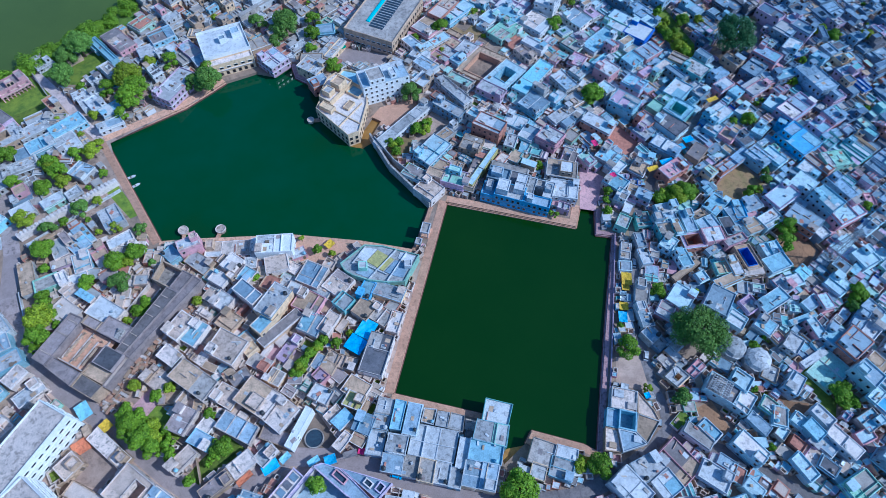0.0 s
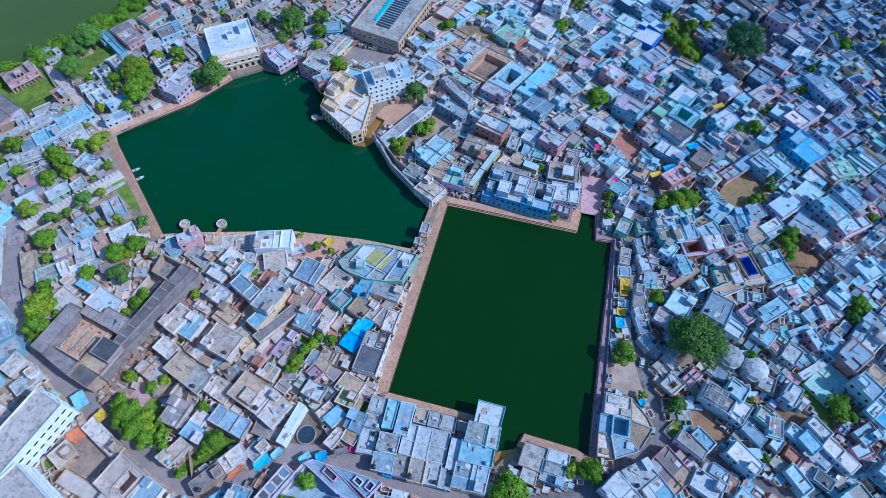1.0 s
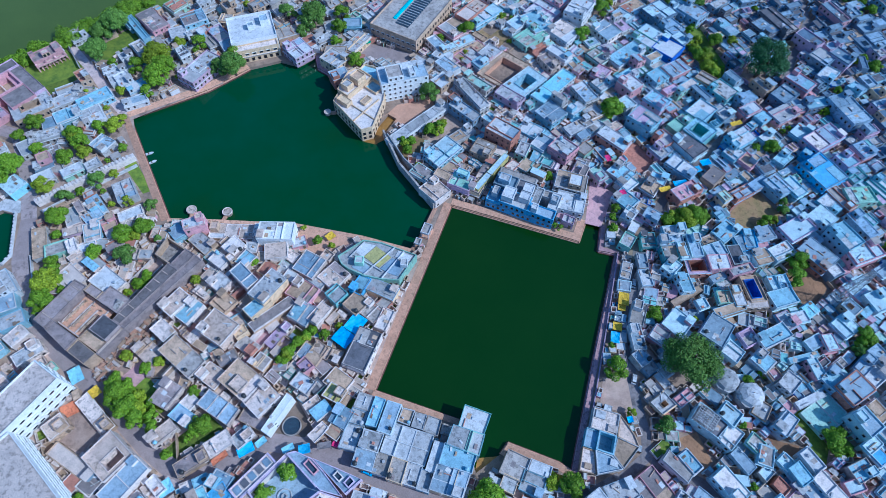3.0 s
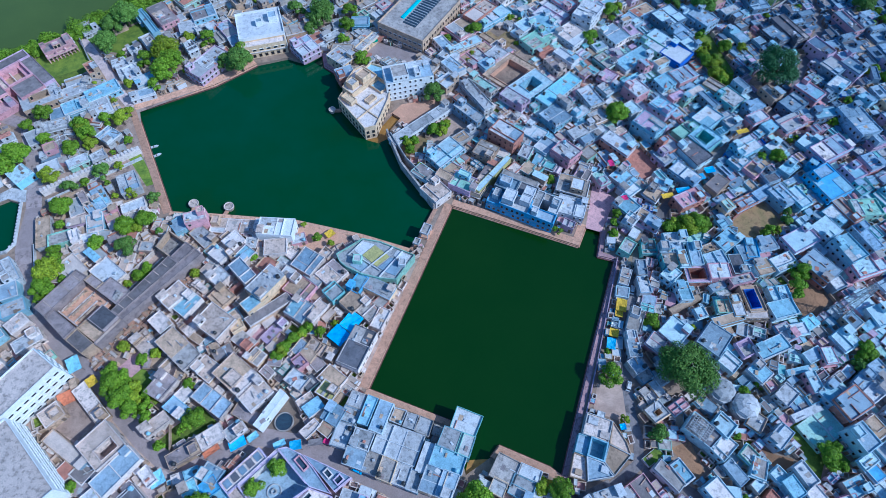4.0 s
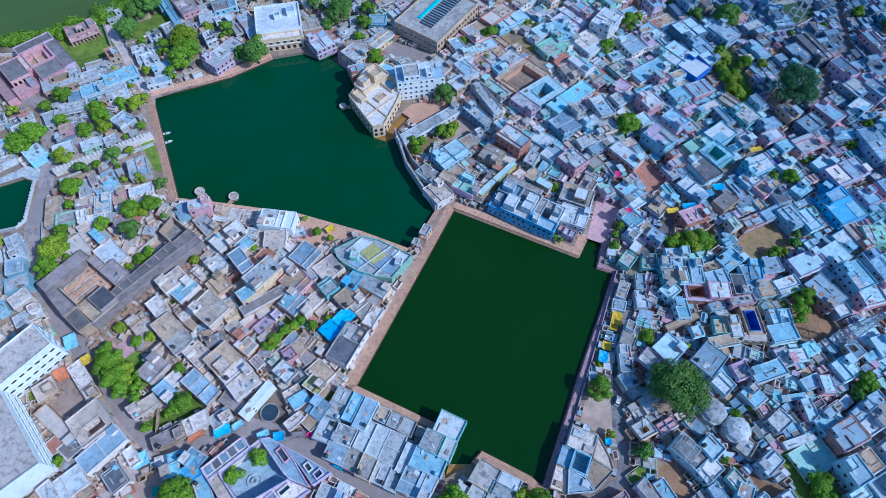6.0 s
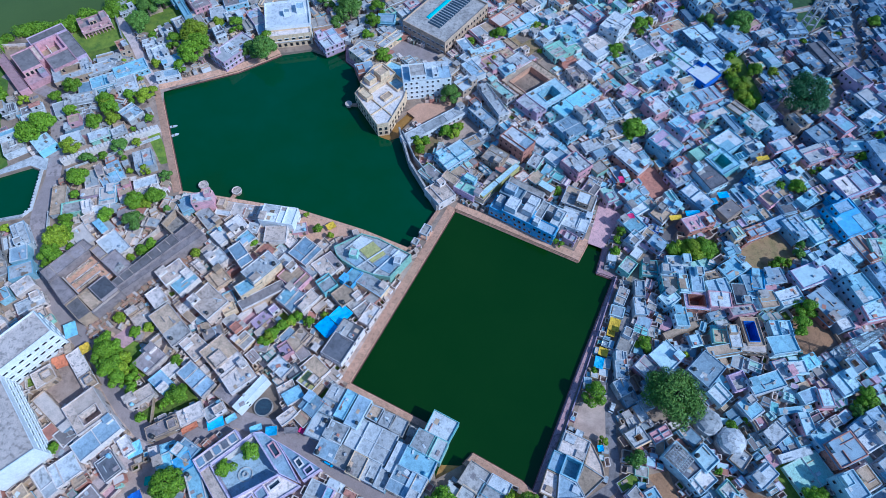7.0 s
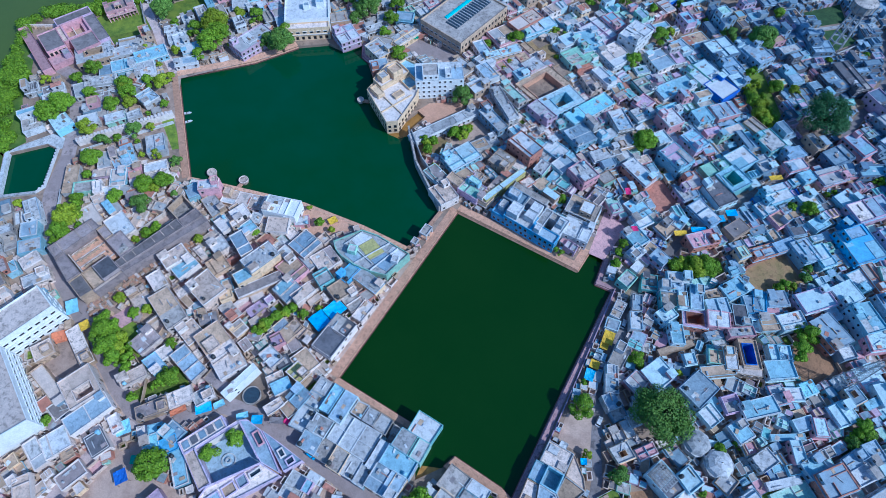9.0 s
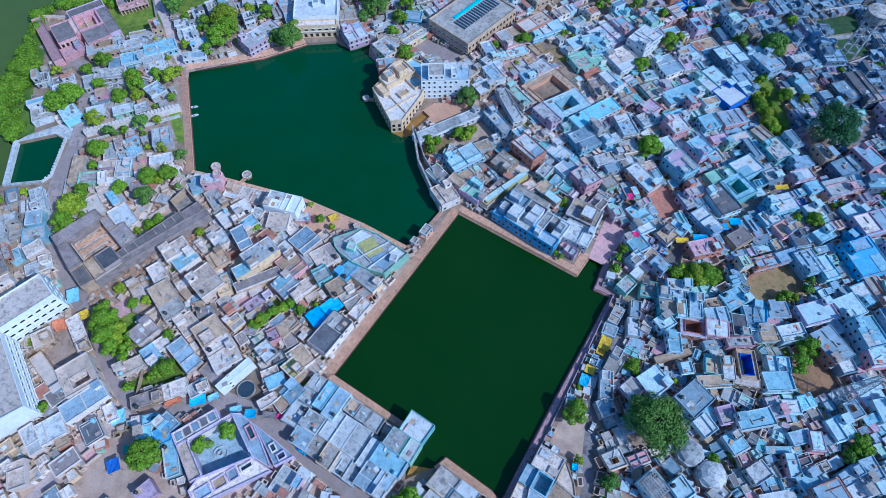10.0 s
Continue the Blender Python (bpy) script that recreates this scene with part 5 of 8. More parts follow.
# pale house with a curved front and a patchwork of terraces
curve = landmark("round_fronted_house", -21.0, 108.0, 0, "pale mint house with a curved front and patchwork terraces", "house")
CURVE = [(-15.5, 0.8), (-13.6, -2.2), (-10.6, -4.3), (-4.4, -6.6), (2.4, -7.5), (8.7, -7.3), (14.1, 3.8), (0.1, 8.2), (-6.8, 8.7)]
AREAS.append([(x - 21.0, y + 108.0) for x, y in CURVE])
wing(curve, CURVE, 4.6, "mint", "lime", 0.7)
for plan, hh, key in (([(-5.6, 1.6), (0.6, -2.6), (4.6, 2.2), (-1.6, 6.4)], 0.25, "ochre"), ([(4.9, -4.8), (8.0, -5.6), (10.4, -0.4), (5.2, 1.8), (1.2, -3.0)], 0.3, "blue_grey"), ([(-9.0, 3.2), (-6.0, 1.4), (-2.0, 6.8), (-6.4, 7.6)], 0.2, "white"), ([(6.0, 2.6), (11.0, 0.6), (12.4, 3.4), (7.0, 5.2)], 0.3, "white"), ([(-9.6, -3.2), (-4.4, -5.6), (-2.6, -2.8), (-7.0, 0.6)], 0.22, "pale_blue")):
    slab = Shape()
    slab.prism(plan, 4.55, 4.6 + hh)
    part("terrace", slab, M[key], curve)
for (ax, ay), (bx, by) in (((-11.0, 0.6), (-6.2, 8.0)), ((-4.6, -6.0), (5.4, 6.2)), ((2.2, -7.0), (9.2, 4.8)), ((-9.4, 1.8), (2.0, -4.2))):
    fin = Shape()
    d = Vector((bx - ax, by - ay)).normalized() * 0.14
    fin.prism([(ax + d.y, ay - d.x), (bx + d.y, by - d.x), (bx - d.y, by + d.x), (ax - d.y, ay + d.x)], 4.58, 5.5 + 0.01 * ax)
    part("parapet", fin, M["white"], curve)
wing(curve, rect(-8.4, -5.2, -2.6, 0.4), 7.0, "mint", "lime", 0.25, 4.61, "stair_room")
wing(curve, rect(8.6, 11.2, -2.0, 1.0), 6.8, "white", "lime", 0.25, 4.61, "stair_room")
for k in range(2, 5):
    row(curve, PANE_MESH, CURVE[k], CURVE[k + 1], 1.2, 3)

# grey town hall with a turquoise skylight
HX, HY, HA = -20.9, 226.7, 155.6
hall = landmark("town_hall", HX, HY, HA, "large grey flat-roofed hall with a turquoise skylight", "hall")
claim(HX, HY, HA, -3, 23.4, -36, 0)
wing(hall, rect(-2.6, 23.2, -36, 0), 7.6, "tan", "concrete", 0.8)
light = Shape()
light.prism(rect(14.2, 16.0, -29, -9.4), 7.602, 8.2, top=rect(14.5, 15.7, -28.8, -9.6))
part("skylight", light, M["turquoise"], hall)
deck = Shape()
deck.prism(rect(6.0, 13.2, -34, -7.0), 7.602, 7.75)
part("deck", deck, M["netting"], hall)
slat = Shape()
slat.box(6.1, 13.1, -0.18, 0.18, 0.0, 0.35)
slat_mesh = slat.mesh("slat", [M["lime"]])
for k in range(15):
    put("slat", slat_mesh, hall, pose(0, -33.2 + 1.8 * k, 7.752))
row(hall, SLOT_MESH, (23.0, 0), (-2.4, 0), 4.6, 9)
row(hall, SLOT_MESH, (23.0, 0), (-2.4, 0), 1.2, 9)
row(hall, ARCH_MESH, (-2.6, 0), (-2.6, -36), 4.4, 14)
row(hall, ARCH_MESH, (-2.6, 0), (-2.6, -36), 1.0, 14)


# pavilions on the causeway
def pavilion(x, y, ang, w, d, h, label):
    thing = landmark("pavilion", x, y, ang, label, "pavilion", GROUND + 0.1)
    plinth, slab, crown = Shape(), Shape(), Shape()
    plinth.prism(rect(-w / 2, w / 2, -d / 2, d / 2), -0.2, 0.4)
    slab.prism(rect(-w / 2, w / 2, -d / 2, d / 2), h, h + 0.3)
    crown.rim(rect(-w / 2 + 0.1, w / 2 - 0.1, -d / 2 + 0.1, d / 2 - 0.1), rect(-w / 2 + 0.4, w / 2 - 0.4, -d / 2 + 0.4, d / 2 - 0.4), h + 0.302, h + 0.8, h + 0.302)
    part("plinth", plinth, M["sandstone"], thing)
    part("roof", slab, M["concrete"], thing)
    part("parapet", crown, M["lime"], thing)
    post = Shape()
    post.prism(circle(0.2, 8), 0.4, h)
    me = post.mesh("pillar", [M["lime"]])
    for a in (-1, 1):
        for b in (-1, 0, 1):
            put("pillar", me, thing, pose(a * (w / 2 - 0.35), b * (d / 2 - 0.35), 0))
    back = Shape()
    back.box(-w / 2 + 0.3, w / 2 - 0.3, d / 2 - 0.6, d / 2 - 0.35, 0.4, h)
    part("back_wall", back, M["lime"], thing)


pavilion(-4.4, 124.6, -15, 3.6, 5.0, 3.2, "small grey stone pavilion on the causeway")
pavilion(-7.2, 119.0, -15, 2.6, 3.0, 2.6, "small grey stone shrine on the causeway")


# open lattice of beams over a dark roof
def pergola(x, y, z, ang, w, d, count, label):
    thing = tagged(new("pergola"), label, "pergola")
    thing.location, thing.rotation_euler.z = (x, y, z), radians(ang)
    for u in (-w / 2, w / 2):
        for v in (-d / 2, d / 2):
            post = Shape()
            post.box(u - 0.12, u + 0.12, v - 0.12, v + 0.12, 0.0, 2.2)
            part("post", post, M["lime"], thing)
    for k in range(count + 1):
        f = k / count - 0.5
        one, two = Shape(), Shape()
        one.box(f * w - 0.13, f * w + 0.13, -d / 2 - 0.15, d / 2 + 0.15, 2.2, 2.45)
        two.box(-w / 2 - 0.15, w / 2 + 0.15, f * d - 0.13, f * d + 0.13, 2.452, 2.66)
        part("beam", one, M["lime"], thing)
        part("beam", two, M["lime"], thing)


pergola(92.6, 58.6, GROUND + 4.985, -36.0, 6.4, 5.4, 6, "pale concrete lattice of beams over a dark flat roof")

# vehicles
def car(x, y, ang, paint, label):
    thing = landmark("car", x, y, ang, label, "car", GROUND + 0.06)
    body, cabin, glass = Shape(), Shape(), Shape()
    body.prism(rect(-1.85, 1.85, -0.8, 0.8), 0.35, 0.9, top=rect(-1.78, 1.78, -0.74, 0.74))
    cabin.prism(rect(-1.2, 0.9, -0.68, 0.68), 1.32, 1.45, top=rect(-1.1, 0.75, -0.62, 0.62))
    glass.prism(rect(-1.5, 1.15, -0.72, 0.72), 0.902, 1.318, top=rect(-1.2, 0.88, -0.66, 0.66))
    part("body", body, M[paint], thing)
    part("roof", cabin, M[paint], thing)
    part("windows", glass, M["glass"], thing)
    wheel = Shape()
    wheel.prism(circle(0.3, 12), -0.1, 0.1)
    me = wheel.mesh("wheel", [M["tank"]])
    for a in (-1.2, 1.2):
        for b in (-0.75, 0.75):
            put("wheel", me, thing, pose(a, b, 0.3, 90))


car(-15.1, 34.6, -17, "blue_cloth", "small blue car on the town street")
car(75.6, 109.0, 78, "white", "small white car parked beside the bank")

car(141.9, 98.2, 20, "white", "small white car parked in a yard")
car(146.6, 100.5, 35, "white", "small white car parked in a yard")
car(68.8, 98.7, 78, "blue_cloth", "small blue car parked beside the bank")
car(72.3, 71.7, 75, "white", "small white car parked in a lane")

# ruins and rubble beside the fort, and clutter on the roofs
rng = random.Random(8)
heap = Shape()
c, s = math.cos(radians(FA)), math.sin(radians(FA))
for k in range(420):
    u = rng.uniform(-2, 46)
    v = -0.8 - max(0, u - 15) * 0.11 - rng.uniform(0, 5.0)
    x, y = FX + u * c - v * s, FY + u * s + v * c
    a, b, hh = rng.uniform(0.25, 1.6), rng.uniform(0.2, 0.6), rng.uniform(0.2, 1.5)
    t = radians(FA + rng.choice((0, 90)) + rng.uniform(-8, 8))
    heap.prism([(x + p * a * math.cos(t) - q * b * math.sin(t), y + p * a * math.sin(t) + q * b * math.cos(t)) for p, q in ((-1, -1), (1, -1), (1, 1), (-1, 1))], GROUND - 0.1, GROUND + hh, rng.choice((0, 0, 1, 2)))
tagged(put("rubble", heap.mesh("rubble", [M["sandstone"], M["tan"], M["warm_lime"]])), "broken reddish brick walls and rubble", "rubble", "", "stuff")
claim(FX, FY, FA, 0, 46, -6.5, -0.6)

# green growth along the lake shore
shrubs = Shape()
for k in range(330):
    f = rng.uniform(0, 15.999)
    i = 4 + int(f)
    (ax, ay), (bx, by) = LAKE[i], LAKE[i + 1]
    t = f - int(f)
    d = Vector((bx - ax, by - ay)).normalized()
    off = rng.uniform(0.3, 9.0)
    x, y = ax + (bx - ax) * t + d.y * off, ay + (by - ay) * t - d.x * off
    if not (-232 < x < -186 and 158 < y < 201 and off > 3):
        r = rng.choice((1.2, 1.6, 2.2, 2.8, 3.4, 4.0))
        for n in range(4):
            leaves(shrubs, rng, (x + rng.uniform(-0.6, 0.6) * r, y + rng.uniform(-0.6, 0.6) * r, GROUND + r * rng.uniform(0.3, 0.8)), r * rng.uniform(0.45, 0.75), int(60 * r), 0.36)
tagged(put("shore_bushes", shrubs.mesh("shore_bushes", [M["leaf_mid"]])), "low green bushes growing on the lake shore", "bushes", "", "stuff")


def boat(x, y, ang):
    thing = landmark("boat", x, y, ang, "small white rowing boat moored at the bank", "boat", 0.0)
    hull, seat = Shape(), Shape()
    hull.prism([(-1.4, -0.35), (1.0, -0.4), (1.7, 0.0), (1.0, 0.4), (-1.4, 0.35)], -0.15, 0.45, top=[(-1.6, -0.55), (1.1, -0.6), (2.1, 0.0), (1.1, 0.6), (-1.6, 0.55)])
    seat.box(-0.3, 0.1, -0.5, 0.5, 0.452, 0.56)
    part("hull", hull, M["white"], thing)
    part("seat", seat, M["wood"], thing)


boat(-126.9, 155.2, 30)
boat(-124.0, 150.8, 38)

# lilac mansion by the lake
NX, NY, NA = -202.8, 180.1, -36.0
mansion = landmark("mansion", NX, NY, NA, "old lilac mansion with dark roofs round an arcaded court", "mansion")
claim(NX, NY, NA, -13.0, 17.0, -13.6, 15.6)
claim(NX, NY, NA, -19.0, 17.4, -18.2, -13.6)
wing(mansion, rect(-12.3, -6.6, -2.0, 15.2), 5.0, "mauve", "dark", 0.5)
wing(mansion, rect(-6.5, 15.8, 10.4, 15.4), 4.8, "mauve", "dark", 0.5)
wing(mansion, rect(6.3, 16.6, -0.8, 10.3), 4.9, "pink", "dark", 0.4)
wing(mansion, rect(-5.0, 9.6, -12.0, -3.2), 5.4, "pink", "dark", 0.5)
wing(mansion, rect(-6.5, 6.2, -3.1, -1.0), 4.6, "pink", "warm_concrete", 0.5)
wing(mansion, rect(9.7, 16.0, -13.2, -2.6), 2.4, "pink", "pink_stone", 0.6, name="forecourt")
wing(mansion, rect(10.4, 14.6, -6.4, -3.4), 4.4, "mauve", "lime", 0.4, 2.41, "gatehouse")
wing(mansion, rect(-19.0, 17.4, -18.0, -13.7), 2.6, "pink", "pink_stone", 0.7, name="front_terrace")
inner = Shape()
inner.rim(rect(-6.48, 6.22, -0.98, 10.38), rect(-5.6, 5.4, -0.2, 9.6), 4.4, 5.5, 0.3)
part("court_wall", inner, M["pink"], mansion)
paving = Shape()
paving.prism(rect(-5.6, 5.4, -0.2, 9.6), -0.1, 0.8)
part("courtyard_floor", paving, M["tan"], mansion)
gallery = Shape()
gallery.prism(rect(-5.6, 5.4, 7.6, 9.6), 3.2, 3.45)
part("gallery", gallery, M["pink"], mansion)
post = Shape()
post.box(-0.18, 0.18, -0.18, 0.18, 0.8, 3.2)
post_mesh = post.mesh("pillar", [M["warm_white"]])
for k in range(7):
    put("pillar", post_mesh, mansion, pose(-5.0 + 1.66 * k, 7.8, 0))
    put("pillar", post_mesh, mansion, pose(-5.0 + 1.66 * k, 3.4, 0))
row(mansion, ARCH_MESH, (9.6, -11.8), (9.6, -3.4), 2.9, 4)
row(mansion, ARCH_MESH, (16.6, -0.6), (16.6, 10.2), 2.0, 5)
ruin_rng = random.Random(21)
for k in range(9):
    wall = Shape()
    u, v = -22.6 + 1.15 * k, -14.6 + 1.35 * k
    wall.box(u, u + 0.4, v - 1.0, v + ruin_rng.uniform(1.0, 4.0), -0.2, ruin_rng.uniform(0.8, 2.2))
    part("broken_wall", wall, M["tan"], mansion)
front_wall = Shape()
front_wall.box(-23.0, -13.0, -15.4, -15.0, -0.2, 2.0)
front_wall.prism([(-23.0, -15.4), (-22.6, -15.4), (-12.4, -1.6), (-12.8, -1.6)], -0.2, 2.3)
part("garden_wall", front_wall, M["warm_lime"], mansion)


# ---- houses that stand out ----
house(-183.9, 173.4, 11.8, 16.4, 3.88, -50, "tan", "lime", court=(0.33, 0.69, 0.24, 0.74))
house(-155.3, 227.8, 21.0, 3.9, 3.72, -46, "sky", "sky", rails=1)
house(-153.6, 196.4, 8.8, 9.7, 2.52, -52, "white", "white", rails=1)
house(-183.1, 221.4, 8.9, 7.7, 2.64, -43, "lime", "lime")
house(-169.8, 225.0, 6.6, 6.8, 2.32, -49, "tan", "dark")
house(-41.3, 234.2, 4.1, 6.5, 2.20, -63, "brick", "brick")
house(-22.5, 202.3, 21.7, 11.3, 10.66, 21, "bright_white", "white", upper=[(0.15, 0.48, 0.03, 0.71, 2.5, "bright_white", "concrete"), (0.62, 0.74, 0.1, 0.5, 2.2, "bright_white", "white")], win=0.95, label="tall freshly whitewashed apartment house with rows of dark windows")
house(42.2, 258.2, 14.1, 13.0, 4.46, -39, "mauve", "white", rails=2)
house(81.3, 216.5, 6.1, 10.2, 3.98, -50, "sky", "sky")
house(-172.3, 131.1, 7.9, 7.6, 3.82, -31, "pale_cyan", "ice")
house(-146.6, 147.4, 4.6, 4.8, 2.16, -53, "tan", "tan")
house(-135.7, 124.7, 10.2, 5.0, 3.09, -46, "white", "sky")
house(-71.2, 60.6, 8.5, 6.7, 2.97, -28, "tan", "concrete")
house(-135.8, 63.2, 5.5, 9.5, 3.13, -44, "lime", "lime")
house(-65.3, 27.3, 3.9, 4.4, 3.13, -60, "sky", "sky")
house(-46.0, 49.4, 2.4, 13.6, 5.60, -25, "bright_white", "bright_white", win=0.25)
house(-32.1, 45.1, 3.5, 6.1, 2.93, -39, "tan", "lime")
house(-2.8, 143.4, 9.7, 8.5, 4.04, -42, "white", "white", rails=1)
house(-7.9, 151.7, 11.0, 6.6, 3.18, -33, "lime", "concrete", rails=1)
house(-1.0, 163.1, 9.6, 14.7, 4.58, -40, "sky", "lime", rails=2)
house(6.0, 174.2, 5.0, 13.2, 3.26, -48, "lime", "tan")
house(8.0, 148.6, 9.7, 7.7, 4.42, -22, "mauve", "mint", upper=[(0.18, 0.71, 0.63, 0.97, 2.5, "sky", "lime")])
house(15.9, 150.3, 5.1, 15.1, 4.46, -24, "cream", "dark", rails=1)
house(30.8, 152.3, 15.6, 4.3, 4.58, -19, "lime", "concrete")
house(52.0, 141.4, 11.6, 9.1, 4.92, -12, "white", "white", rails=1)
house(52.8, 152.0, 12.8, 9.1, 4.70, -12, "lime", "tan", upper=[(0.42, 0.83, 0.11, 0.73, 2.5, "tan", "white")])
house(59.5, 170.6, 5.1, 6.2, 3.98, -44, "mint", "tan")
house(34.2, 160.5, 5.3, 6.3, 3.04, -37, "lime", "tan")
house(158.1, 166.6, 15.0, 13.4, 5.44, -57, "azure", "azure", upper=[(0.08, 0.40, 0.11, 0.70, 2.5, "azure", "white")])
house(155.7, 176.6, 5.2, 6.9, 4.12, -39, "azure", "azure")
house(93.9, 179.0, 7.8, 7.0, 4.66, -48, "brick", "brick")
house(124.2, 154.1, 5.2, 15.0, 3.26, -56, "brick", "lime", rails=1)
house(158.9, 151.3, 8.8, 7.9, 3.40, -49, "lime", "lime")
house(94.0, 104.4, 2.4, 13.8, 2.80, -57, "tan", "tan")
house(-18.8, 55.7, 5.2, 5.6, 3.84, -102, "tan", "concrete")
house(-19.9, 50.7, 4.9, 5.6, 3.48, -102, "lime", "tan")
house(-14.3, 52.5, 9.7, 3.6, 4.72, -102, "lime", "sky")
house(-9.9, 51.1, 10.5, 5.1, 4.60, -103, "lime", "white")
house(-4.4, 51.9, 5.0, 4.3, 4.24, -102, "concrete", "tan")
house(-0.1, 50.7, 5.0, 4.1, 4.58, -103, "concrete", "concrete")
house(4.5, 49.8, 5.4, 4.9, 4.12, -104, "tan", "concrete")
house(-14.6, 43.5, 6.0, 6.8, 4.36, -102, "lime", "white")
house(-3.0, 43.5, 10.1, 14.9, 3.90, -103, "lime", "concrete", rails=2)
house(6.0, 40.2, 9.5, 3.3, 5.04, -104, "white", "white")
house(13.2, 39.9, 6.4, 11.0, 5.88, -104, "lime", "sky")
house(11.2, 33.4, 8.4, 10.8, 5.52, -104, "cream", "concrete", rails=1)
house(15.3, 45.7, 6.8, 10.8, 6.40, -104, "mint", "sky", rails=1)
house(17.8, 52.4, 7.6, 8.9, 4.64, -105, "aqua", "lime")
house(-21.5, 44.2, 7.9, 5.7, 3.48, -102, "lime", "concrete")
house(-16.2, 37.7, 5.9, 7.0, 3.72, -102, "tan", "concrete")
house(-10.4, 36.7, 6.3, 5.1, 3.46, -103, "white", "tan")
house(-5.5, 35.3, 6.7, 5.1, 4.10, -103, "cream", "concrete")
house(-0.8, 34.3, 6.6, 5.0, 3.74, -104, "white", "lime")
house(3.6, 32.9, 6.3, 4.3, 4.08, -104, "sky", "white")
house(-72.9, 76.7, 11.4, 9.4, 5.96, -28, "concrete", "concrete")
house(-82.4, 65.9, 15.7, 7.6, 4.98, -34, "lime", "concrete")
house(-68.4, 96.9, 10.6, 5.1, 7.00, -39, "white", "pale_blue", rails=1)
house(-58.7, 93.0, 7.8, 12.5, 8.02, -30, "cream", "pale_blue")
house(-61.1, 85.8, 5.2, 9.0, 6.04, -38, "cream", "sky")
house(-47.0, 93.8, 9.9, 7.8, 4.06, -27, "pink", "tan", rails=1)
house(-56.1, 84.3, 4.4, 17.5, 3.44, -45, "tan", "warm_dark")
house(-52.5, 77.3, 4.7, 10.6, 1.46, -33, "mauve", "mauve")
house(-46.6, 104.8, 9.2, 9.5, 4.48, -25, "lime", "pale_blue", rails=1)
house(-45.2, 85.4, 8.3, 7.8, 4.00, -25, "lime", "pale_blue")
house(-39.3, 85.5, 5.0, 8.4, 4.02, -30, "lime", "lime")
house(-34.3, 93.5, 6.0, 5.7, 4.54, -40, "aqua", "sky", rails=1)
house(-36.7, 101.3, 8.7, 9.0, 3.56, -37, "lime", "warm_concrete")
house(-42.7, 99.6, 7.4, 5.1, 2.94, -31, "lime", "blue_grey")
house(-26.3, 98.1, 4.8, 7.6, 3.96, -25, "azure", "azure")
house(-18.2, 97.3, 11.7, 5.2, 3.98, -21, "cream", "pale_blue")
house(-26.8, 90.7, 7.0, 7.0, 4.00, -37, "lime", "tan")
house(-21.1, 88.4, 8.2, 6.6, 3.02, -35, "white", "concrete", rails=1)
house(-15.8, 85.6, 4.3, 8.2, 3.04, -17, "lime", "white")
house(-21.9, 73.5, 8.2, 14.7, 5.06, -17, "white", "slate")
house(-32.2, 70.9, 7.4, 5.2, 2.94, -18, "tan", "warm_concrete", rails=1)
house(-37.5, 71.2, 5.3, 7.7, 2.96, -29, "tan", "concrete")
house(-40.0, 60.2, 7.2, 5.6, 3.98, -27, "lime", "pale_blue")
house(-40.8, 66.5, 4.8, 4.1, 3.50, -42, "pink", "mauve")
house(-60.0, 58.9, 13.5, 9.6, 5.02, -32, "concrete", "concrete", upper=[(0.34, 0.69, 0.12, 0.59, 1.2, "concrete", "concrete")])
house(-67.7, 66.9, 7.1, 4.8, 2.54, 38, "tan", "warm_dark")
house(-62.1, 72.1, 8.2, 5.1, 2.06, -28, "brick", "brick", rails=1)
house(-65.5, 76.6, 4.8, 3.7, 3.94, 43, "cream", "cream")
house(-77.7, 94.9, 7.1, 6.4, 3.96, -32, "lime", "lime")
house(-74.6, 87.4, 7.6, 7.0, 2.98, -34, "tan", "tan", rails=1)
house(-61.8, 102.3, 5.9, 6.3, 3.00, -25, "tan", "tan")
house(-28.5, 62.2, 8.3, 6.6, 3.02, -30, "lime", "tan")
house(-90.7, 85.2, 6.8, 9.8, 5.04, -32, "lime", "concrete", rails=1)
house(-85.4, 83.0, 6.3, 8.8, 4.06, -29, "white", "sky")
house(-92.3, 74.7, 7.8, 5.3, 3.94, -35, "lime", "lime")
house(-95.4, 67.2, 10.1, 6.5, 2.46, -34, "tan", "warm_concrete", rails=1)
house(-118.3, 91.6, 11.9, 7.8, 3.98, -32, "lime", "pale_blue")
house(-132.8, 91.7, 10.4, 8.0, 3.50, -34, "lime", "white")
house(-155.0, 88.0, 11.8, 5.2, 4.02, -44, "white", "pale_blue", rails=1)
house(-150.7, 80.3, 6.2, 6.7, 4.04, 32, "sky", "pale_blue")
house(-146.0, 74.1, 8.5, 6.1, 4.06, 37, "sky", "sky")
house(-142.2, 68.8, 5.7, 7.1, 3.44, -34, "lime", "lime", rails=1)
house(-116.3, 39.9, 6.4, 6.9, 2.96, -38, "tan", "concrete")
house(-95.3, 32.4, 11.8, 10.6, 4.98, -35, "lime", "concrete", court=(0.49, 0.87, 0.26, 0.83))
house(-88.4, 25.4, 6.7, 14.3, 4.00, -32, "white", "pale_blue", rails=1)
house(-108.0, 30.4, 15.5, 4.5, 2.52, -26, "tan", "warm_lime")
house(-99.0, 24.5, 6.2, 6.2, 2.54, -28, "blue_grey", "dark")
house(-105.8, 45.0, 16.5, 4.8, 2.06, -37, "tan", "warm_lime")
house(-84.1, 53.1, 6.6, 8.9, 3.94, -24, "lime", "warm_dark")
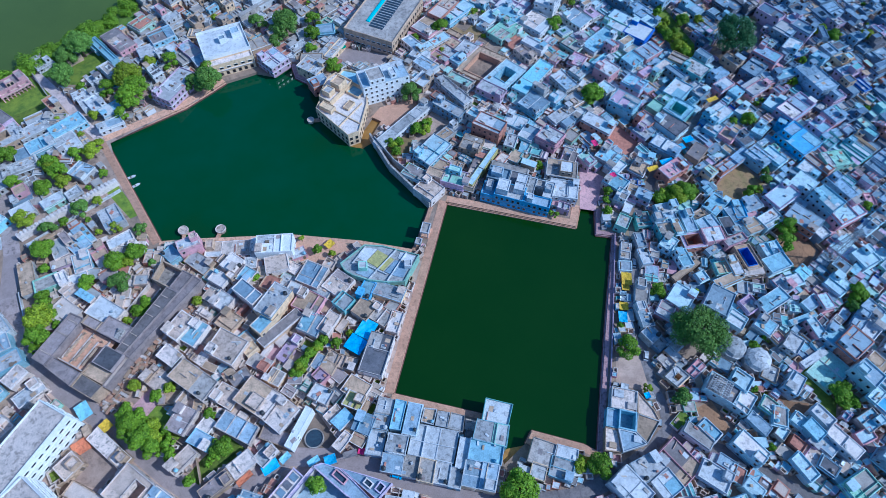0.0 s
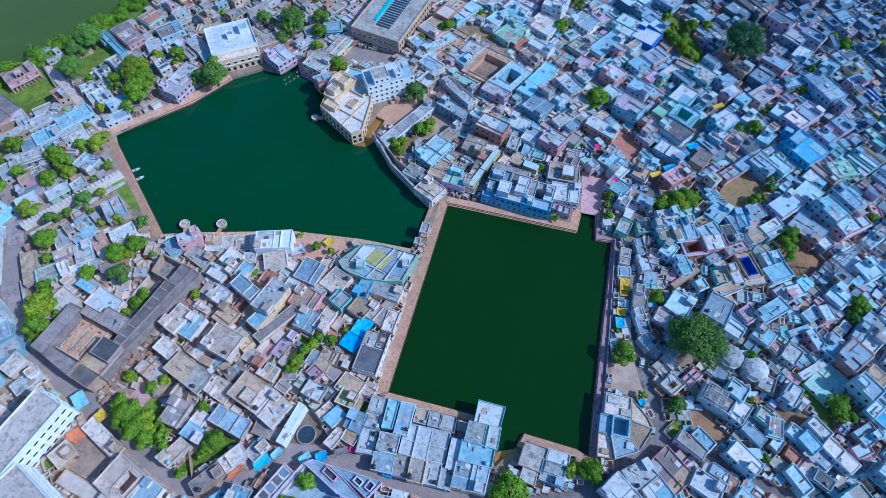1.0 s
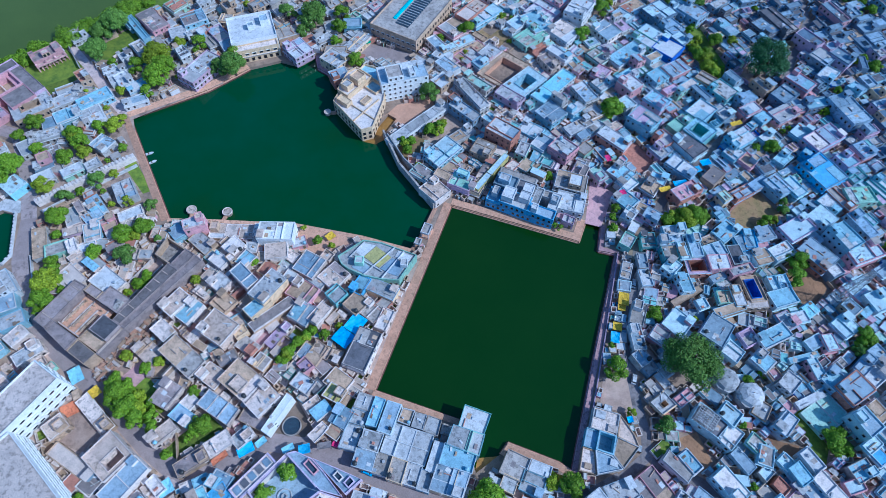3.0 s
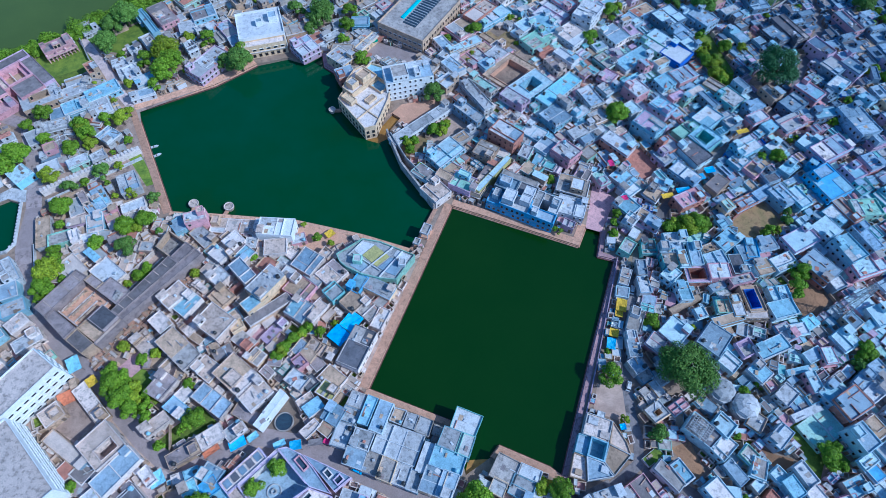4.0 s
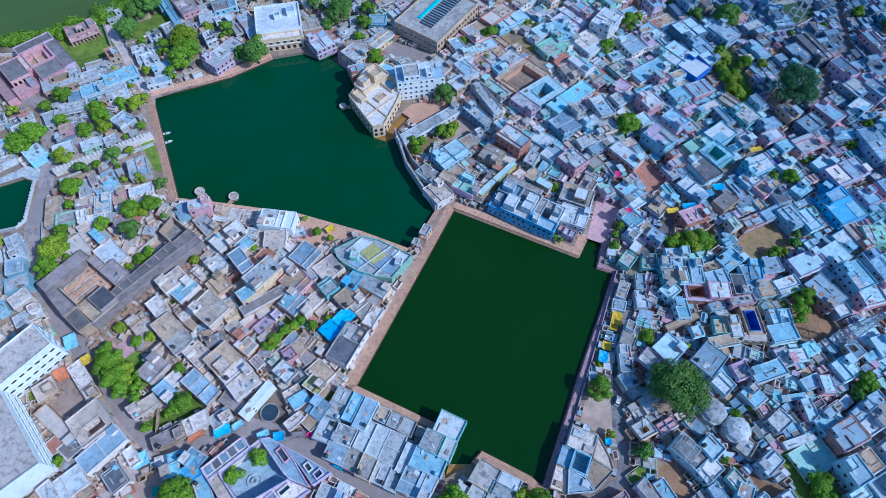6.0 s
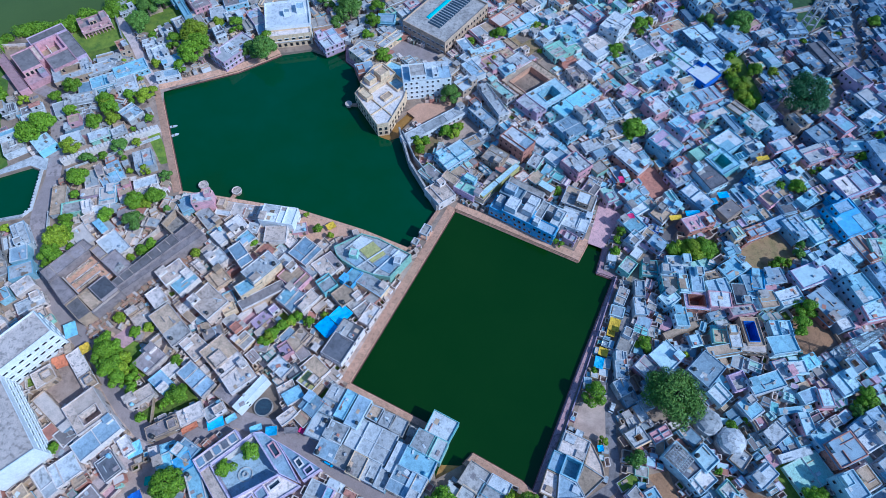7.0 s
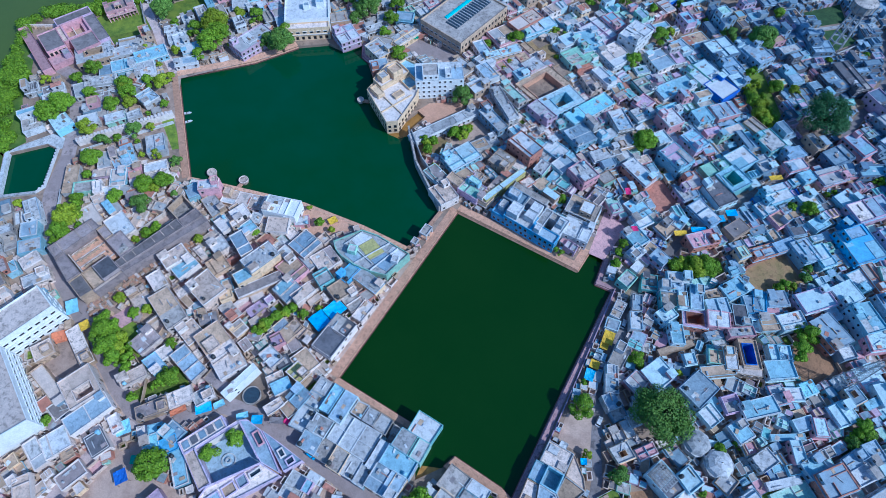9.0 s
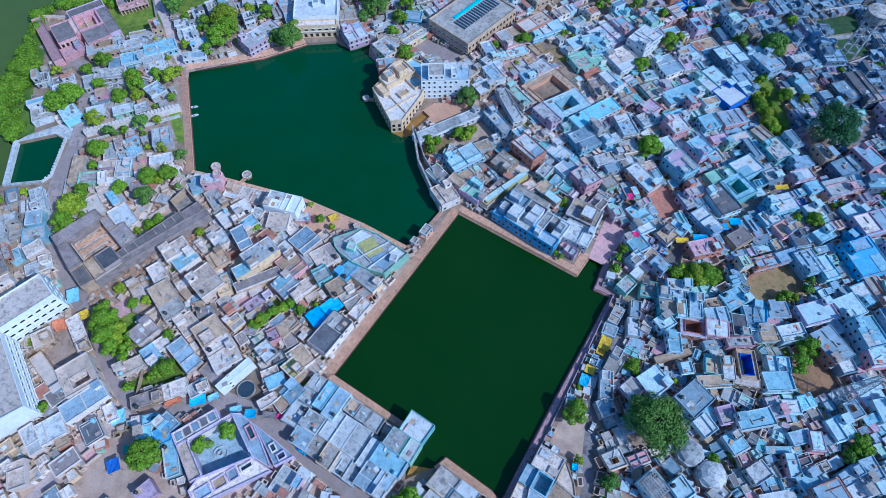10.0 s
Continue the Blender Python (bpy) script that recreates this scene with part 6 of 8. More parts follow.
house(-81.8, 40.7, 4.5, 9.1, 3.46, -40, "lime", "concrete")
house(-76.7, 46.5, 7.6, 4.9, 3.48, -29, "sky", "pale_blue")
house(-70.0, 32.9, 10.3, 4.9, 3.00, 40, "tan", "warm_dark")
house(-80.7, 18.3, 7.6, 5.8, 3.52, -36, "white", "slate")
house(-93.1, 14.8, 7.7, 8.0, 3.54, -38, "lime", "pale_blue", rails=1)
house(-78.7, 25.2, 6.5, 3.5, 3.06, -38, "white", "white")
house(-76.2, 51.0, 4.8, 5.3, 2.94, -33, "white", "white")
house(-65.9, 50.1, 13.0, 6.2, 3.96, -27, "lime", "pale_blue", rails=1)
house(-52.2, 53.6, 7.8, 9.7, 5.18, -37, "white", "concrete")
house(-53.5, 47.1, 9.9, 4.7, 3.00, -20, "tan", "warm_dark")
house(-63.0, 39.0, 8.3, 5.3, 3.22, 40, "lime", "lime", rails=1)
house(-55.8, 41.6, 5.1, 6.9, 3.04, -42, "lime", "lime")
house(-32.7, 52.0, 6.1, 4.6, 3.56, 44, "white", "sky")
house(-25.5, 50.4, 6.1, 6.6, 3.94, -22, "sky", "pale_blue", rails=1)
house(-26.9, 45.6, 5.0, 4.0, 2.96, -30, "tan", "tan")
house(-29.0, 57.9, 6.6, 5.5, 3.50, -25, "tan", "ochre", rails=1)
house(-35.6, 60.0, 4.1, 4.8, 3.02, -41, "aqua", "slate")
house(-59.4, 28.0, 6.5, 5.5, 3.54, -18, "sky", "pale_blue")
house(-58.6, 24.2, 5.1, 5.4, 3.46, -45, "sky", "azure")
house(-64.1, 22.6, 5.3, 6.6, 3.44, 38, "white", "pale_cyan")
house(75.5, 138.3, 4.8, 7.3, 3.96, -33, "lime", "white")
house(73.7, 125.9, 4.9, 6.4, 3.98, -29, "mint", "aqua")
house(76.7, 132.3, 3.2, 4.6, 4.00, -32, "white", "white")
house(84.4, 138.4, 6.6, 5.6, 4.52, -33, "mauve", "pale_blue")
house(92.4, 131.9, 8.7, 4.7, 4.04, 10, "sky", "lime")
house(90.0, 126.5, 9.6, 4.6, 5.06, 8, "lime", "white")
house(90.0, 122.1, 8.2, 6.9, 4.94, 11, "aqua", "tan")
house(98.6, 124.5, 4.7, 9.8, 5.96, 7, "white", "pale_blue")
house(93.9, 122.0, 3.4, 7.3, 5.98, 8, "white", "white")
house(105.7, 127.6, 5.3, 6.5, 4.00, 31, "lime", "tan")
house(106.4, 123.5, 8.3, 6.5, 5.02, 23, "white", "lime", rails=1)
house(106.6, 117.8, 8.2, 6.7, 6.04, 8, "pink", "pale_blue")
house(112.2, 133.0, 10.1, 7.0, 5.06, 43, "white", "sky")
house(98.7, 116.4, 9.0, 7.4, 4.94, 9, "brick", "mauve", court=(0.17, 0.85, 0.18, 0.81))
house(89.0, 115.2, 5.3, 6.6, 4.96, -43, "white", "lime")
house(93.2, 108.5, 4.8, 7.5, 4.98, 14, "white", "sky")
house(106.4, 112.6, 6.4, 3.0, 4.00, 29, "white", "lime")
house(78.9, 109.9, 4.4, 7.0, 4.02, 11, "lime", "pale_blue")
house(78.5, 117.2, 3.6, 6.7, 4.04, 6, "lime", "pale_blue")
house(82.1, 127.1, 5.9, 6.7, 3.06, 5, "aqua", "slate", rails=1)
house(75.2, 95.4, 5.1, 9.1, 3.44, -16, "white", "lime")
house(88.4, 92.1, 8.3, 9.2, 4.96, -40, "pink", "lime")
house(98.7, 100.9, 3.8, 3.8, 3.98, 23, "white", "white")
house(107.8, 99.0, 11.7, 3.6, 5.00, 22, "tan", "tan")
house(111.8, 104.6, 4.5, 8.5, 5.02, 11, "tan", "warm_lime")
house(107.2, 104.3, 5.2, 5.3, 4.04, 9, "mint", "tan", rails=1)
house(101.9, 90.6, 9.0, 10.6, 5.06, -35, "white", "sky")
house(82.0, 87.6, 5.7, 6.2, 3.94, -34, "pink", "pink")
house(73.6, 86.1, 4.6, 9.7, 3.96, 9, "lime", "pale_blue")
house(114.5, 115.5, 9.4, 3.6, 5.98, 21, "pink", "lime")
house(114.5, 122.3, 5.7, 8.7, 5.00, 13, "white", "slate")
house(119.4, 127.7, 5.7, 9.4, 4.02, 20, "azure", "blue_grey", rails=1)
house(140.9, 136.8, 13.4, 8.0, 5.04, 34, "mauve", "white")
house(152.2, 142.9, 9.5, 8.5, 5.06, 39, "white", "pale_blue")
house(132.7, 125.6, 9.6, 6.4, 4.44, 28, "lime", "pale_blue", rails=1)
house(145.4, 124.9, 8.9, 12.5, 5.96, 44, "brick", "lime")
house(156.8, 132.8, 8.2, 11.1, 7.98, 31, "white", "lime")
house(162.9, 126.7, 13.5, 7.3, 7.00, 23, "pink", "white", rails=1)
house(167.1, 140.9, 5.2, 12.4, 5.02, 28, "lime", "white")
house(170.4, 155.1, 11.5, 7.9, 5.04, 12, "mint", "mint")
house(163.6, 153.8, 5.5, 11.9, 4.06, 34, "brick", "tan", rails=1)
house(128.4, 105.7, 10.1, 6.6, 4.94, 20, "white", "sky")
house(128.4, 111.8, 7.7, 6.4, 4.46, 14, "sky", "ice", rails=1)
house(118.1, 108.1, 6.2, 10.7, 4.98, 14, "tan", "tan", court=(0.16, 0.77, 0.15, 0.86), inner_wall="cobalt")
house(117.4, 102.0, 10.4, 3.3, 5.00, 8, "tan", "warm_lime")
house(138.5, 102.5, 5.5, 4.5, 3.02, 34, "mint", "pale_cyan")
house(128.2, 96.9, 5.1, 6.8, 4.04, 27, "white", "pink", rails=1)
house(121.5, 90.1, 12.5, 5.7, 5.06, 29, "white", "sky")
house(127.7, 133.8, 7.7, 5.8, 3.94, 20, "lime", "tin")
house(121.5, 130.6, 4.7, 7.8, 3.96, 3, "azure", "sky")
house(124.8, 123.2, 6.5, 6.6, 3.98, 19, "lime", "tan")
house(132.3, 98.3, 7.7, 4.4, 4.00, 18, "lime", "lime")
house(151.3, 118.9, 6.0, 4.5, 4.02, 30, "blue_grey", "pale_blue")
house(163.4, 107.3, 8.0, 7.8, 5.04, 25, "white", "white")
house(148.9, 96.5, 7.5, 7.3, 4.06, 36, "lime", "pale_blue")
house(100.0, 53.8, 5.3, 7.8, 4.94, -42, "white", "warm_white", rails=1)
house(100.7, 60.7, 6.4, 5.8, 5.96, -41, "white", "pale_blue")
house(94.1, 58.2, 10.5, 7.0, 4.98, -36, "lime", "slate", label="pale house with a dark slab roof under a lattice of beams")
house(86.4, 45.1, 4.2, 6.8, 4.00, 39, "white", "sky")
house(82.7, 43.5, 10.0, 4.4, 3.52, -42, "lime", "concrete")
house(78.6, 49.2, 7.0, 3.0, 1.24, 41, "lime", "grass")
house(106.6, 83.1, 6.2, 6.1, 4.06, -40, "white", "sky", rails=1)
house(113.2, 89.2, 5.9, 5.9, 3.94, 30, "mauve", "mauve")
house(116.2, 80.8, 6.1, 6.4, 4.46, 44, "white", "pale_blue")
house(74.6, 78.7, 4.8, 5.6, 3.98, 36, "lime", "lime")
house(103.3, 46.7, 4.1, 7.7, 4.00, 37, "white", "lime")
house(108.3, 52.6, 4.6, 4.6, 4.02, -44, "mint", "tan")
house(123.7, 73.5, 5.4, 7.1, 4.56, -45, "lime", "lime")
house(138.6, 75.9, 7.4, 5.9, 4.94, 43, "white", "white")
house(144.4, 72.9, 10.7, 8.1, 5.96, 36, "brick", "white", rails=1)
house(151.5, 81.8, 7.6, 4.5, 4.48, 41, "lime", "lime")
house(157.0, 85.7, 5.7, 7.1, 5.00, 34, "lime", "pale_blue")
house(153.8, 78.0, 7.5, 4.9, 4.52, 39, "lime", "lime")
house(144.5, 61.7, 6.4, 8.4, 7.04, 34, "white", "lime")
house(119.1, 59.5, 5.0, 8.3, 4.94, -44, "lime", "white", rails=1)
house(112.9, 63.8, 5.1, 6.3, 2.96, -34, "tan", "tan")
house(133.8, 79.1, 3.8, 7.2, 4.98, 18, "pink", "white")
house(136.5, 89.3, 7.2, 4.4, 4.00, 29, "lime", "pale_blue")
house(140.9, 89.3, 4.7, 6.4, 5.02, 15, "pink", "white")
house(146.2, 55.1, 6.4, 3.5, 3.94, 35, "white", "pale_blue")
house(130.2, 68.7, 11.5, 2.7, 3.00, 28, "white", "white")
house(119.5, 76.3, 4.1, 3.8, 3.52, 32, "tan", "pink")
house(131.4, 83.6, 11.4, 2.1, 3.54, 19, "white", "sky")
house(151.1, 66.1, 5.9, 6.5, 4.06, 36, "cream", "tan")
house(147.7, 51.3, 4.7, 4.6, 3.44, 35, "lime", "azure")
house(23.8, 173.6, 12.9, 8.3, 8.96, -32, "brick", "lime", rails=1)
house(36.3, 179.2, 10.2, 7.6, 3.98, -30, "sky", "white")
house(49.5, 168.1, 9.9, 8.4, 7.00, -38, "pink", "white")
house(16.0, 166.2, 9.3, 8.5, 4.52, -24, "tan", "warm_concrete", rails=1)
house(57.3, 183.3, 13.5, 5.5, 4.04, 38, "lime", "lime")
house(64.5, 184.7, 5.5, 8.0, 3.06, -44, "lime", "lime")
house(32.9, 167.2, 4.7, 7.1, 4.94, -21, "mint", "lime")
house(41.1, 172.1, 6.4, 8.2, 4.46, -34, "sky", "white")
house(64.5, 157.7, 5.0, 7.2, 3.98, 35, "mauve", "lime")
house(-9.3, 229.6, 5.5, 10.0, 4.94, 41, "white", "pale_blue")
house(-5.6, 222.0, 7.9, 7.3, 4.96, -33, "white", "white")
house(26.7, 197.7, 13.2, 6.6, 5.06, -35, "mauve", "lime")
house(11.5, 204.9, 14.7, 4.6, 4.96, -36, "concrete", "lime")
house(-2.9, 214.9, 11.2, 6.3, 4.98, -43, "white", "pale_blue")
house(-15.1, 216.0, 10.5, 7.2, 4.00, -30, "tan", "concrete")
house(59.9, 257.6, 10.1, 13.9, 9.02, -27, "white", "white", rails=1)
house(81.3, 209.0, 8.5, 8.8, 7.04, 42, "pink", "white")
house(92.8, 200.4, 10.0, 7.8, 6.06, -40, "mauve", "white", rails=1)
house(79.0, 198.1, 6.9, 7.1, 4.94, 41, "white", "lime")
house(95.4, 217.1, 8.0, 7.8, 4.96, 38, "white", "sky")
house(105.2, 224.1, 11.2, 8.2, 3.98, 35, "pink", "lime", rails=1)
house(107.5, 211.3, 13.1, 4.6, 5.00, 40, "mint", "warm_lime")
house(45.1, 189.2, 10.6, 10.3, 5.02, -44, "sky", "pale_blue")
house(56.2, 192.6, 4.8, 8.2, 5.04, -44, "sky", "white")
house(60.7, 203.1, 7.3, 12.0, 4.94, 33, "lime", "white")
house(69.5, 211.1, 8.4, 6.8, 3.96, 42, "sky", "lime", rails=1)
house(44.6, 221.3, 4.9, 11.1, 5.00, 38, "concrete", "dark")
house(49.7, 227.9, 12.1, 5.0, 5.02, -42, "white", "sky")
house(71.9, 176.0, 13.7, 6.6, 6.06, -38, "brick", "lime")
house(99.5, 163.9, 12.3, 6.6, 4.94, -40, "lime", "lime", rails=1)
house(104.3, 176.6, 9.3, 13.5, 4.96, 40, "white", "slate")
house(101.9, 188.3, 10.3, 6.0, 4.48, 43, "mint", "mint")
house(109.7, 184.5, 10.8, 11.2, 5.30, -43, "aqua", "white", court=(0.21, 0.78, 0.21, 0.75))
house(112.4, 196.6, 9.3, 11.9, 5.02, -44, "sky", "lime")
house(85.6, 187.8, 12.2, 9.2, 7.04, -39, "sky", "mauve")
house(74.0, 159.1, 9.5, 7.6, 4.06, -40, "lime", "sky", rails=1)
house(75.8, 154.2, 6.8, 6.3, 3.94, 45, "white", "sky")
house(85.6, 152.9, 6.2, 7.0, 3.96, -34, "lime", "tan")
house(89.2, 157.2, 7.0, 5.7, 3.98, -24, "white", "sky", rails=1)
house(99.4, 151.1, 11.8, 6.4, 5.00, 32, "brick", "pink")
house(112.2, 160.7, 6.3, 9.3, 4.02, -43, "tan", "dark")
house(123.2, 174.2, 7.6, 6.5, 4.04, 41, "sky", "sky", rails=1)
house(64.2, 192.0, 7.4, 7.0, 4.06, 36, "tan", "warm_lime")
house(91.2, 172.5, 5.0, 7.0, 3.94, 42, "mauve", "mauve")
house(122.4, 197.5, 7.1, 8.2, 3.96, 38, "blue_grey", "blue_grey", rails=1)
house(74.4, 145.5, 9.0, 6.9, 3.98, -43, "lime", "sky")
house(134.4, 206.9, 8.7, 5.4, 5.00, 36, "white", "pale_blue")
house(149.2, 198.6, 11.7, 7.7, 5.02, 35, "pink", "pink", rails=1)
house(157.2, 204.6, 5.9, 7.3, 4.04, 20, "pink", "lime")
house(165.8, 206.2, 12.2, 5.8, 5.06, 18, "white", "sky")
house(178.4, 202.1, 10.4, 17.4, 6.94, 24, "lime", "blue_grey", rails=1)
house(163.0, 184.6, 17.3, 8.9, 5.96, 35, "mauve", "warm_white")
house(155.2, 189.0, 8.7, 6.5, 3.98, 45, "sky", "pale_blue")
house(137.9, 157.5, 7.7, 9.9, 5.00, 36, "sky", "lime", rails=1)
house(144.3, 157.0, 5.8, 9.6, 5.02, 35, "sky", "white")
house(170.4, 173.8, 6.7, 7.5, 5.04, 34, "mauve", "sky")
house(179.2, 180.2, 6.9, 8.0, 5.06, 27, "pink", "white", rails=1)
house(140.3, 183.7, 6.7, 6.7, 3.94, 38, "lime", "pale_blue")
house(143.9, 173.2, 7.5, 5.5, 3.96, 44, "sky", "sky")
house(134.7, 167.7, 6.0, 7.1, 3.98, 31, "blue_grey", "slate", rails=1)
house(128.6, 170.2, 6.5, 6.4, 4.00, 44, "pink", "tan")
house(130.7, 158.5, 9.3, 4.3, 4.02, 37, "white", "white")
house(127.3, 182.3, 11.0, 8.0, 5.04, 36, "sky", "sky", rails=1)
house(140.0, 195.7, 6.3, 5.2, 4.06, 36, "sky", "sky")
house(135.4, 200.7, 9.4, 5.7, 3.94, 33, "pink", "lime")
house(152.5, 210.8, 11.4, 8.2, 4.96, 42, "lime", "pale_blue", rails=1)
house(188.0, 218.7, 6.0, 6.9, 3.98, 38, "sky", "sky")
house(172.9, 249.4, 7.3, 12.7, 6.00, 40, "mauve", "pale_blue")
house(176.4, 237.5, 9.6, 9.6, 5.02, 41, "lime", "blue_grey", rails=1)
house(161.1, 218.8, 7.6, 12.0, 6.04, 43, "pink", "pale_blue")
house(152.9, 256.7, 8.2, 12.0, 5.06, 35, "slate", "blue_grey")
house(160.5, 261.6, 8.3, 18.9, 5.94, 31, "slate", "slate", rails=1)
house(134.5, 256.4, 6.2, 11.0, 3.98, 33, "sky", "pale_blue")
house(191.5, 270.8, 6.8, 15.4, 6.00, 28, "pink", "blue_grey", rails=1)
house(185.5, 237.9, 7.1, 10.6, 6.02, 41, "mauve", "blue_grey")
house(176.1, 225.8, 6.8, 10.5, 5.04, -42, "sky", "sky")
house(118.5, 218.1, 9.1, 6.6, 4.06, -40, "tan", "mauve", rails=1)
house(124.3, 210.5, 9.4, 11.0, 4.94, 44, "aqua", "blue_grey")
house(-158.3, 180.5, 14.6, 7.1, 3.46, 44, "sky", "sky")
house(-166.4, 170.2, 10.9, 7.4, 3.38, 38, "sky", "sky", rails=1)
house(-172.1, 178.8, 12.5, 6.6, 3.00, 40, "lime", "lime")
house(-171.5, 164.9, 7.1, 7.8, 3.02, 30, "white", "pale_blue")
house(-171.2, 158.0, 13.0, 6.0, 3.04, 30, "lime", "lime", rails=1)
house(-176.8, 150.8, 4.9, 8.5, 2.56, 42, "lime", "lime")
house(-155.7, 170.6, 9.1, 10.8, 2.94, 41, "white", "lime")
house(-145.5, 155.8, 8.2, 7.7, 2.96, -27, "lime", "lime", rails=1)
house(-162.7, 136.2, 8.3, 6.5, 3.00, 39, "lime", "white")
house(-165.0, 142.4, 7.6, 4.5, 2.52, 32, "lime", "blue_grey")
house(-152.5, 140.8, 8.3, 4.4, 3.04, 40, "mint", "white")
house(-145.3, 144.6, 5.8, 4.3, 3.06, 43, "lime", "lime")
house(-140.6, 181.4, 10.4, 4.8, 2.94, 32, "white", "white")
house(-142.6, 190.0, 9.3, 6.9, 2.96, 40, "white", "sky")
house(-150.2, 193.8, 6.2, 9.0, 2.98, 44, "white", "white")
house(-173.8, 184.9, 7.6, 6.5, 2.50, 36, "tan", "lime", rails=1)
house(-127.1, 132.5, 7.7, 9.8, 3.52, 36, "lime", "pale_blue", rails=1)
house(-140.2, 112.7, 8.1, 4.3, 3.04, 26, "mauve", "dark")
house(-132.7, 112.3, 6.0, 8.9, 3.06, 27, "sky", "lime", rails=1)
house(-143.0, 104.1, 8.7, 5.7, 2.94, 29, "mint", "mint")
house(-151.2, 106.4, 5.3, 14.0, 2.46, 25, "lime", "tan")
house(-121.1, 121.9, 9.1, 4.8, 2.98, 34, "white", "pale_blue")
house(-143.1, 118.5, 5.3, 9.2, 3.00, 35, "lime", "lime")
house(-135.8, 120.0, 7.1, 7.1, 3.02, -42, "sky", "pale_blue")
house(-133.0, 100.0, 7.9, 5.2, 3.04, -40, "lime", "lime", rails=1)
house(-137.3, 105.3, 3.6, 6.3, 3.94, 34, "white", "white")
house(-128.4, 117.3, 5.7, 6.3, 1.96, 37, "pink", "tan", rails=1)
house(-132.5, 105.8, 7.0, 4.4, 2.78, 27, "white", "sky")
house(-74.5, 219.4, 11.0, 10.4, 5.02, -43, "mauve", "white", rails=1)
house(-149.2, 232.7, 16.7, 8.6, 5.04, -42, "pink", "warm_dark")
house(-114.7, 227.1, 11.6, 6.7, 3.96, -45, "mauve", "lime")
house(-108.2, 219.8, 6.9, 7.7, 3.98, 36, "lime", "lime")
house(-129.6, 236.2, 11.4, 9.0, 5.00, 34, "sky", "dark", rails=1)
house(-134.6, 226.1, 7.5, 7.9, 4.02, 29, "lime", "lime")
house(-143.1, 206.2, 5.4, 4.9, 2.54, 18, "aqua", "aqua")
house(-159.7, 231.6, 6.1, 5.5, 3.06, -43, "sky", "sky", rails=1)
house(-93.4, 118.0, 8.3, 4.8, 6.94, 25, "pink", "lime")
house(-100.5, 115.1, 6.8, 5.5, 2.96, -43, "sky", "pale_blue")
house(-61.6, 117.2, 13.8, 7.9, 5.98, 2, "bright_white", "bright_white", rails=1)
house(-60.1, 109.5, 8.6, 6.8, 4.50, 13, "white", "white")
house(-53.1, 115.3, 5.9, 4.5, 2.02, 27, "pink", "pink")
house(-53.7, 108.0, 4.5, 4.3, 3.04, -28, "lime", "lime")
house(-80.5, 104.1, 6.9, 4.9, 4.06, -30, "white", "white")
house(-74.1, 106.3, 4.5, 7.9, 3.46, -36, "tan", "warm_dark")
house(-70.7, 105.2, 5.6, 6.2, 3.98, -28, "lime", "pale_blue")
house(-80.1, 118.4, 18.0, 6.8, 1.00, 3, "tan", "warm_lime")
house(-80.8, 232.0, 13.7, 7.3, 4.02, 30, "tan", "concrete", rails=1)
house(-56.1, 214.5, 11.5, 8.5, 5.04, -33, "cream", "tan")
house(-52.0, 204.2, 8.3, 6.5, 5.06, 31, "brick", "pale_blue")
house(-47.7, 227.8, 6.6, 14.2, 3.94, -29, "cream", "lime", rails=1)
house(-51.7, 241.1, 8.6, 6.3, 3.96, 10, "sky", "white")
house(-62.4, 239.3, 6.6, 6.7, 2.98, 25, "lime", "lime")
house(9.5, 197.9, 4.8, 20.1, 5.00, 39, "lime", "lime")
house(7.0, 187.0, 14.9, 5.2, 5.02, -39, "blue_grey", "lime")
house(18.7, 183.3, 6.9, 5.7, 5.06, -39, "lime", "pale_blue", rails=1)
house(33.6, 207.2, 11.6, 17.9, 4.94, -42, "sky", "ice", court=(0.25, 0.79, 0.26, 0.75))
house(-97.3, 10.1, 10.6, 4.6, 3.00, -31, "lime", "lime")
house(-94.2, -0.1, 5.2, 8.2, 4.04, 42, "lime", "lime", rails=1)
house(-83.4, 7.7, 5.5, 8.3, 2.44, -29, "lime", "dark")


house(-54.2, 7.9, 5.4, 5.8, 3.56, -29, "mauve", "mauve")
house(31.4, 39.6, 8.1, 8.2, 3.36, -20, "tan", "tan")
house(39.0, 39.4, 7.2, 3.9, 3.58, -17, "white", "white")
house(36.9, 34.7, 7.6, 6.3, 3.20, -20, "sky", "pale_blue", rails=1)
house(63.8, 34.2, 9.2, 7.0, 5.02, 25, "lime", "pale_blue")
house(68.3, 28.9, 7.7, 7.2, 5.04, 32, "white", "sky")
house(57.1, 28.4, 8.1, 11.3, 5.56, 39, "lime", "white", rails=1)
house(84.4, 31.2, 9.6, 6.5, 3.94, -36, "lime", "warm_lime")
house(97.8, 38.9, 6.3, 10.3, 4.96, 40, "white", "warm_white")
house(110.7, 48.7, 4.5, 6.6, 4.48, -19, "lime", "tan")
house(116.8, 47.4, 4.6, 4.3, 4.00, 41, "lime", "white")
house(125.3, 48.7, 4.5, 7.1, 4.02, 35, "lime", "white")
house(128.3, 39.9, 4.8, 11.1, 5.04, 38, "lime", "warm_white")
house(123.4, 39.0, 4.5, 5.5, 3.56, 40, "lime", "lime")
house(113.5, 33.0, 4.6, 8.2, 3.94, 29, "lime", "white")
house(114.2, 40.2, 3.6, 4.5, 2.96, 42, "brick", "brick")
house(110.0, 43.8, 4.5, 3.6, 3.48, 44, "tan", "lime")
house(121.4, 33.0, 4.6, 5.6, 4.00, 44, "slate", "blue_grey")
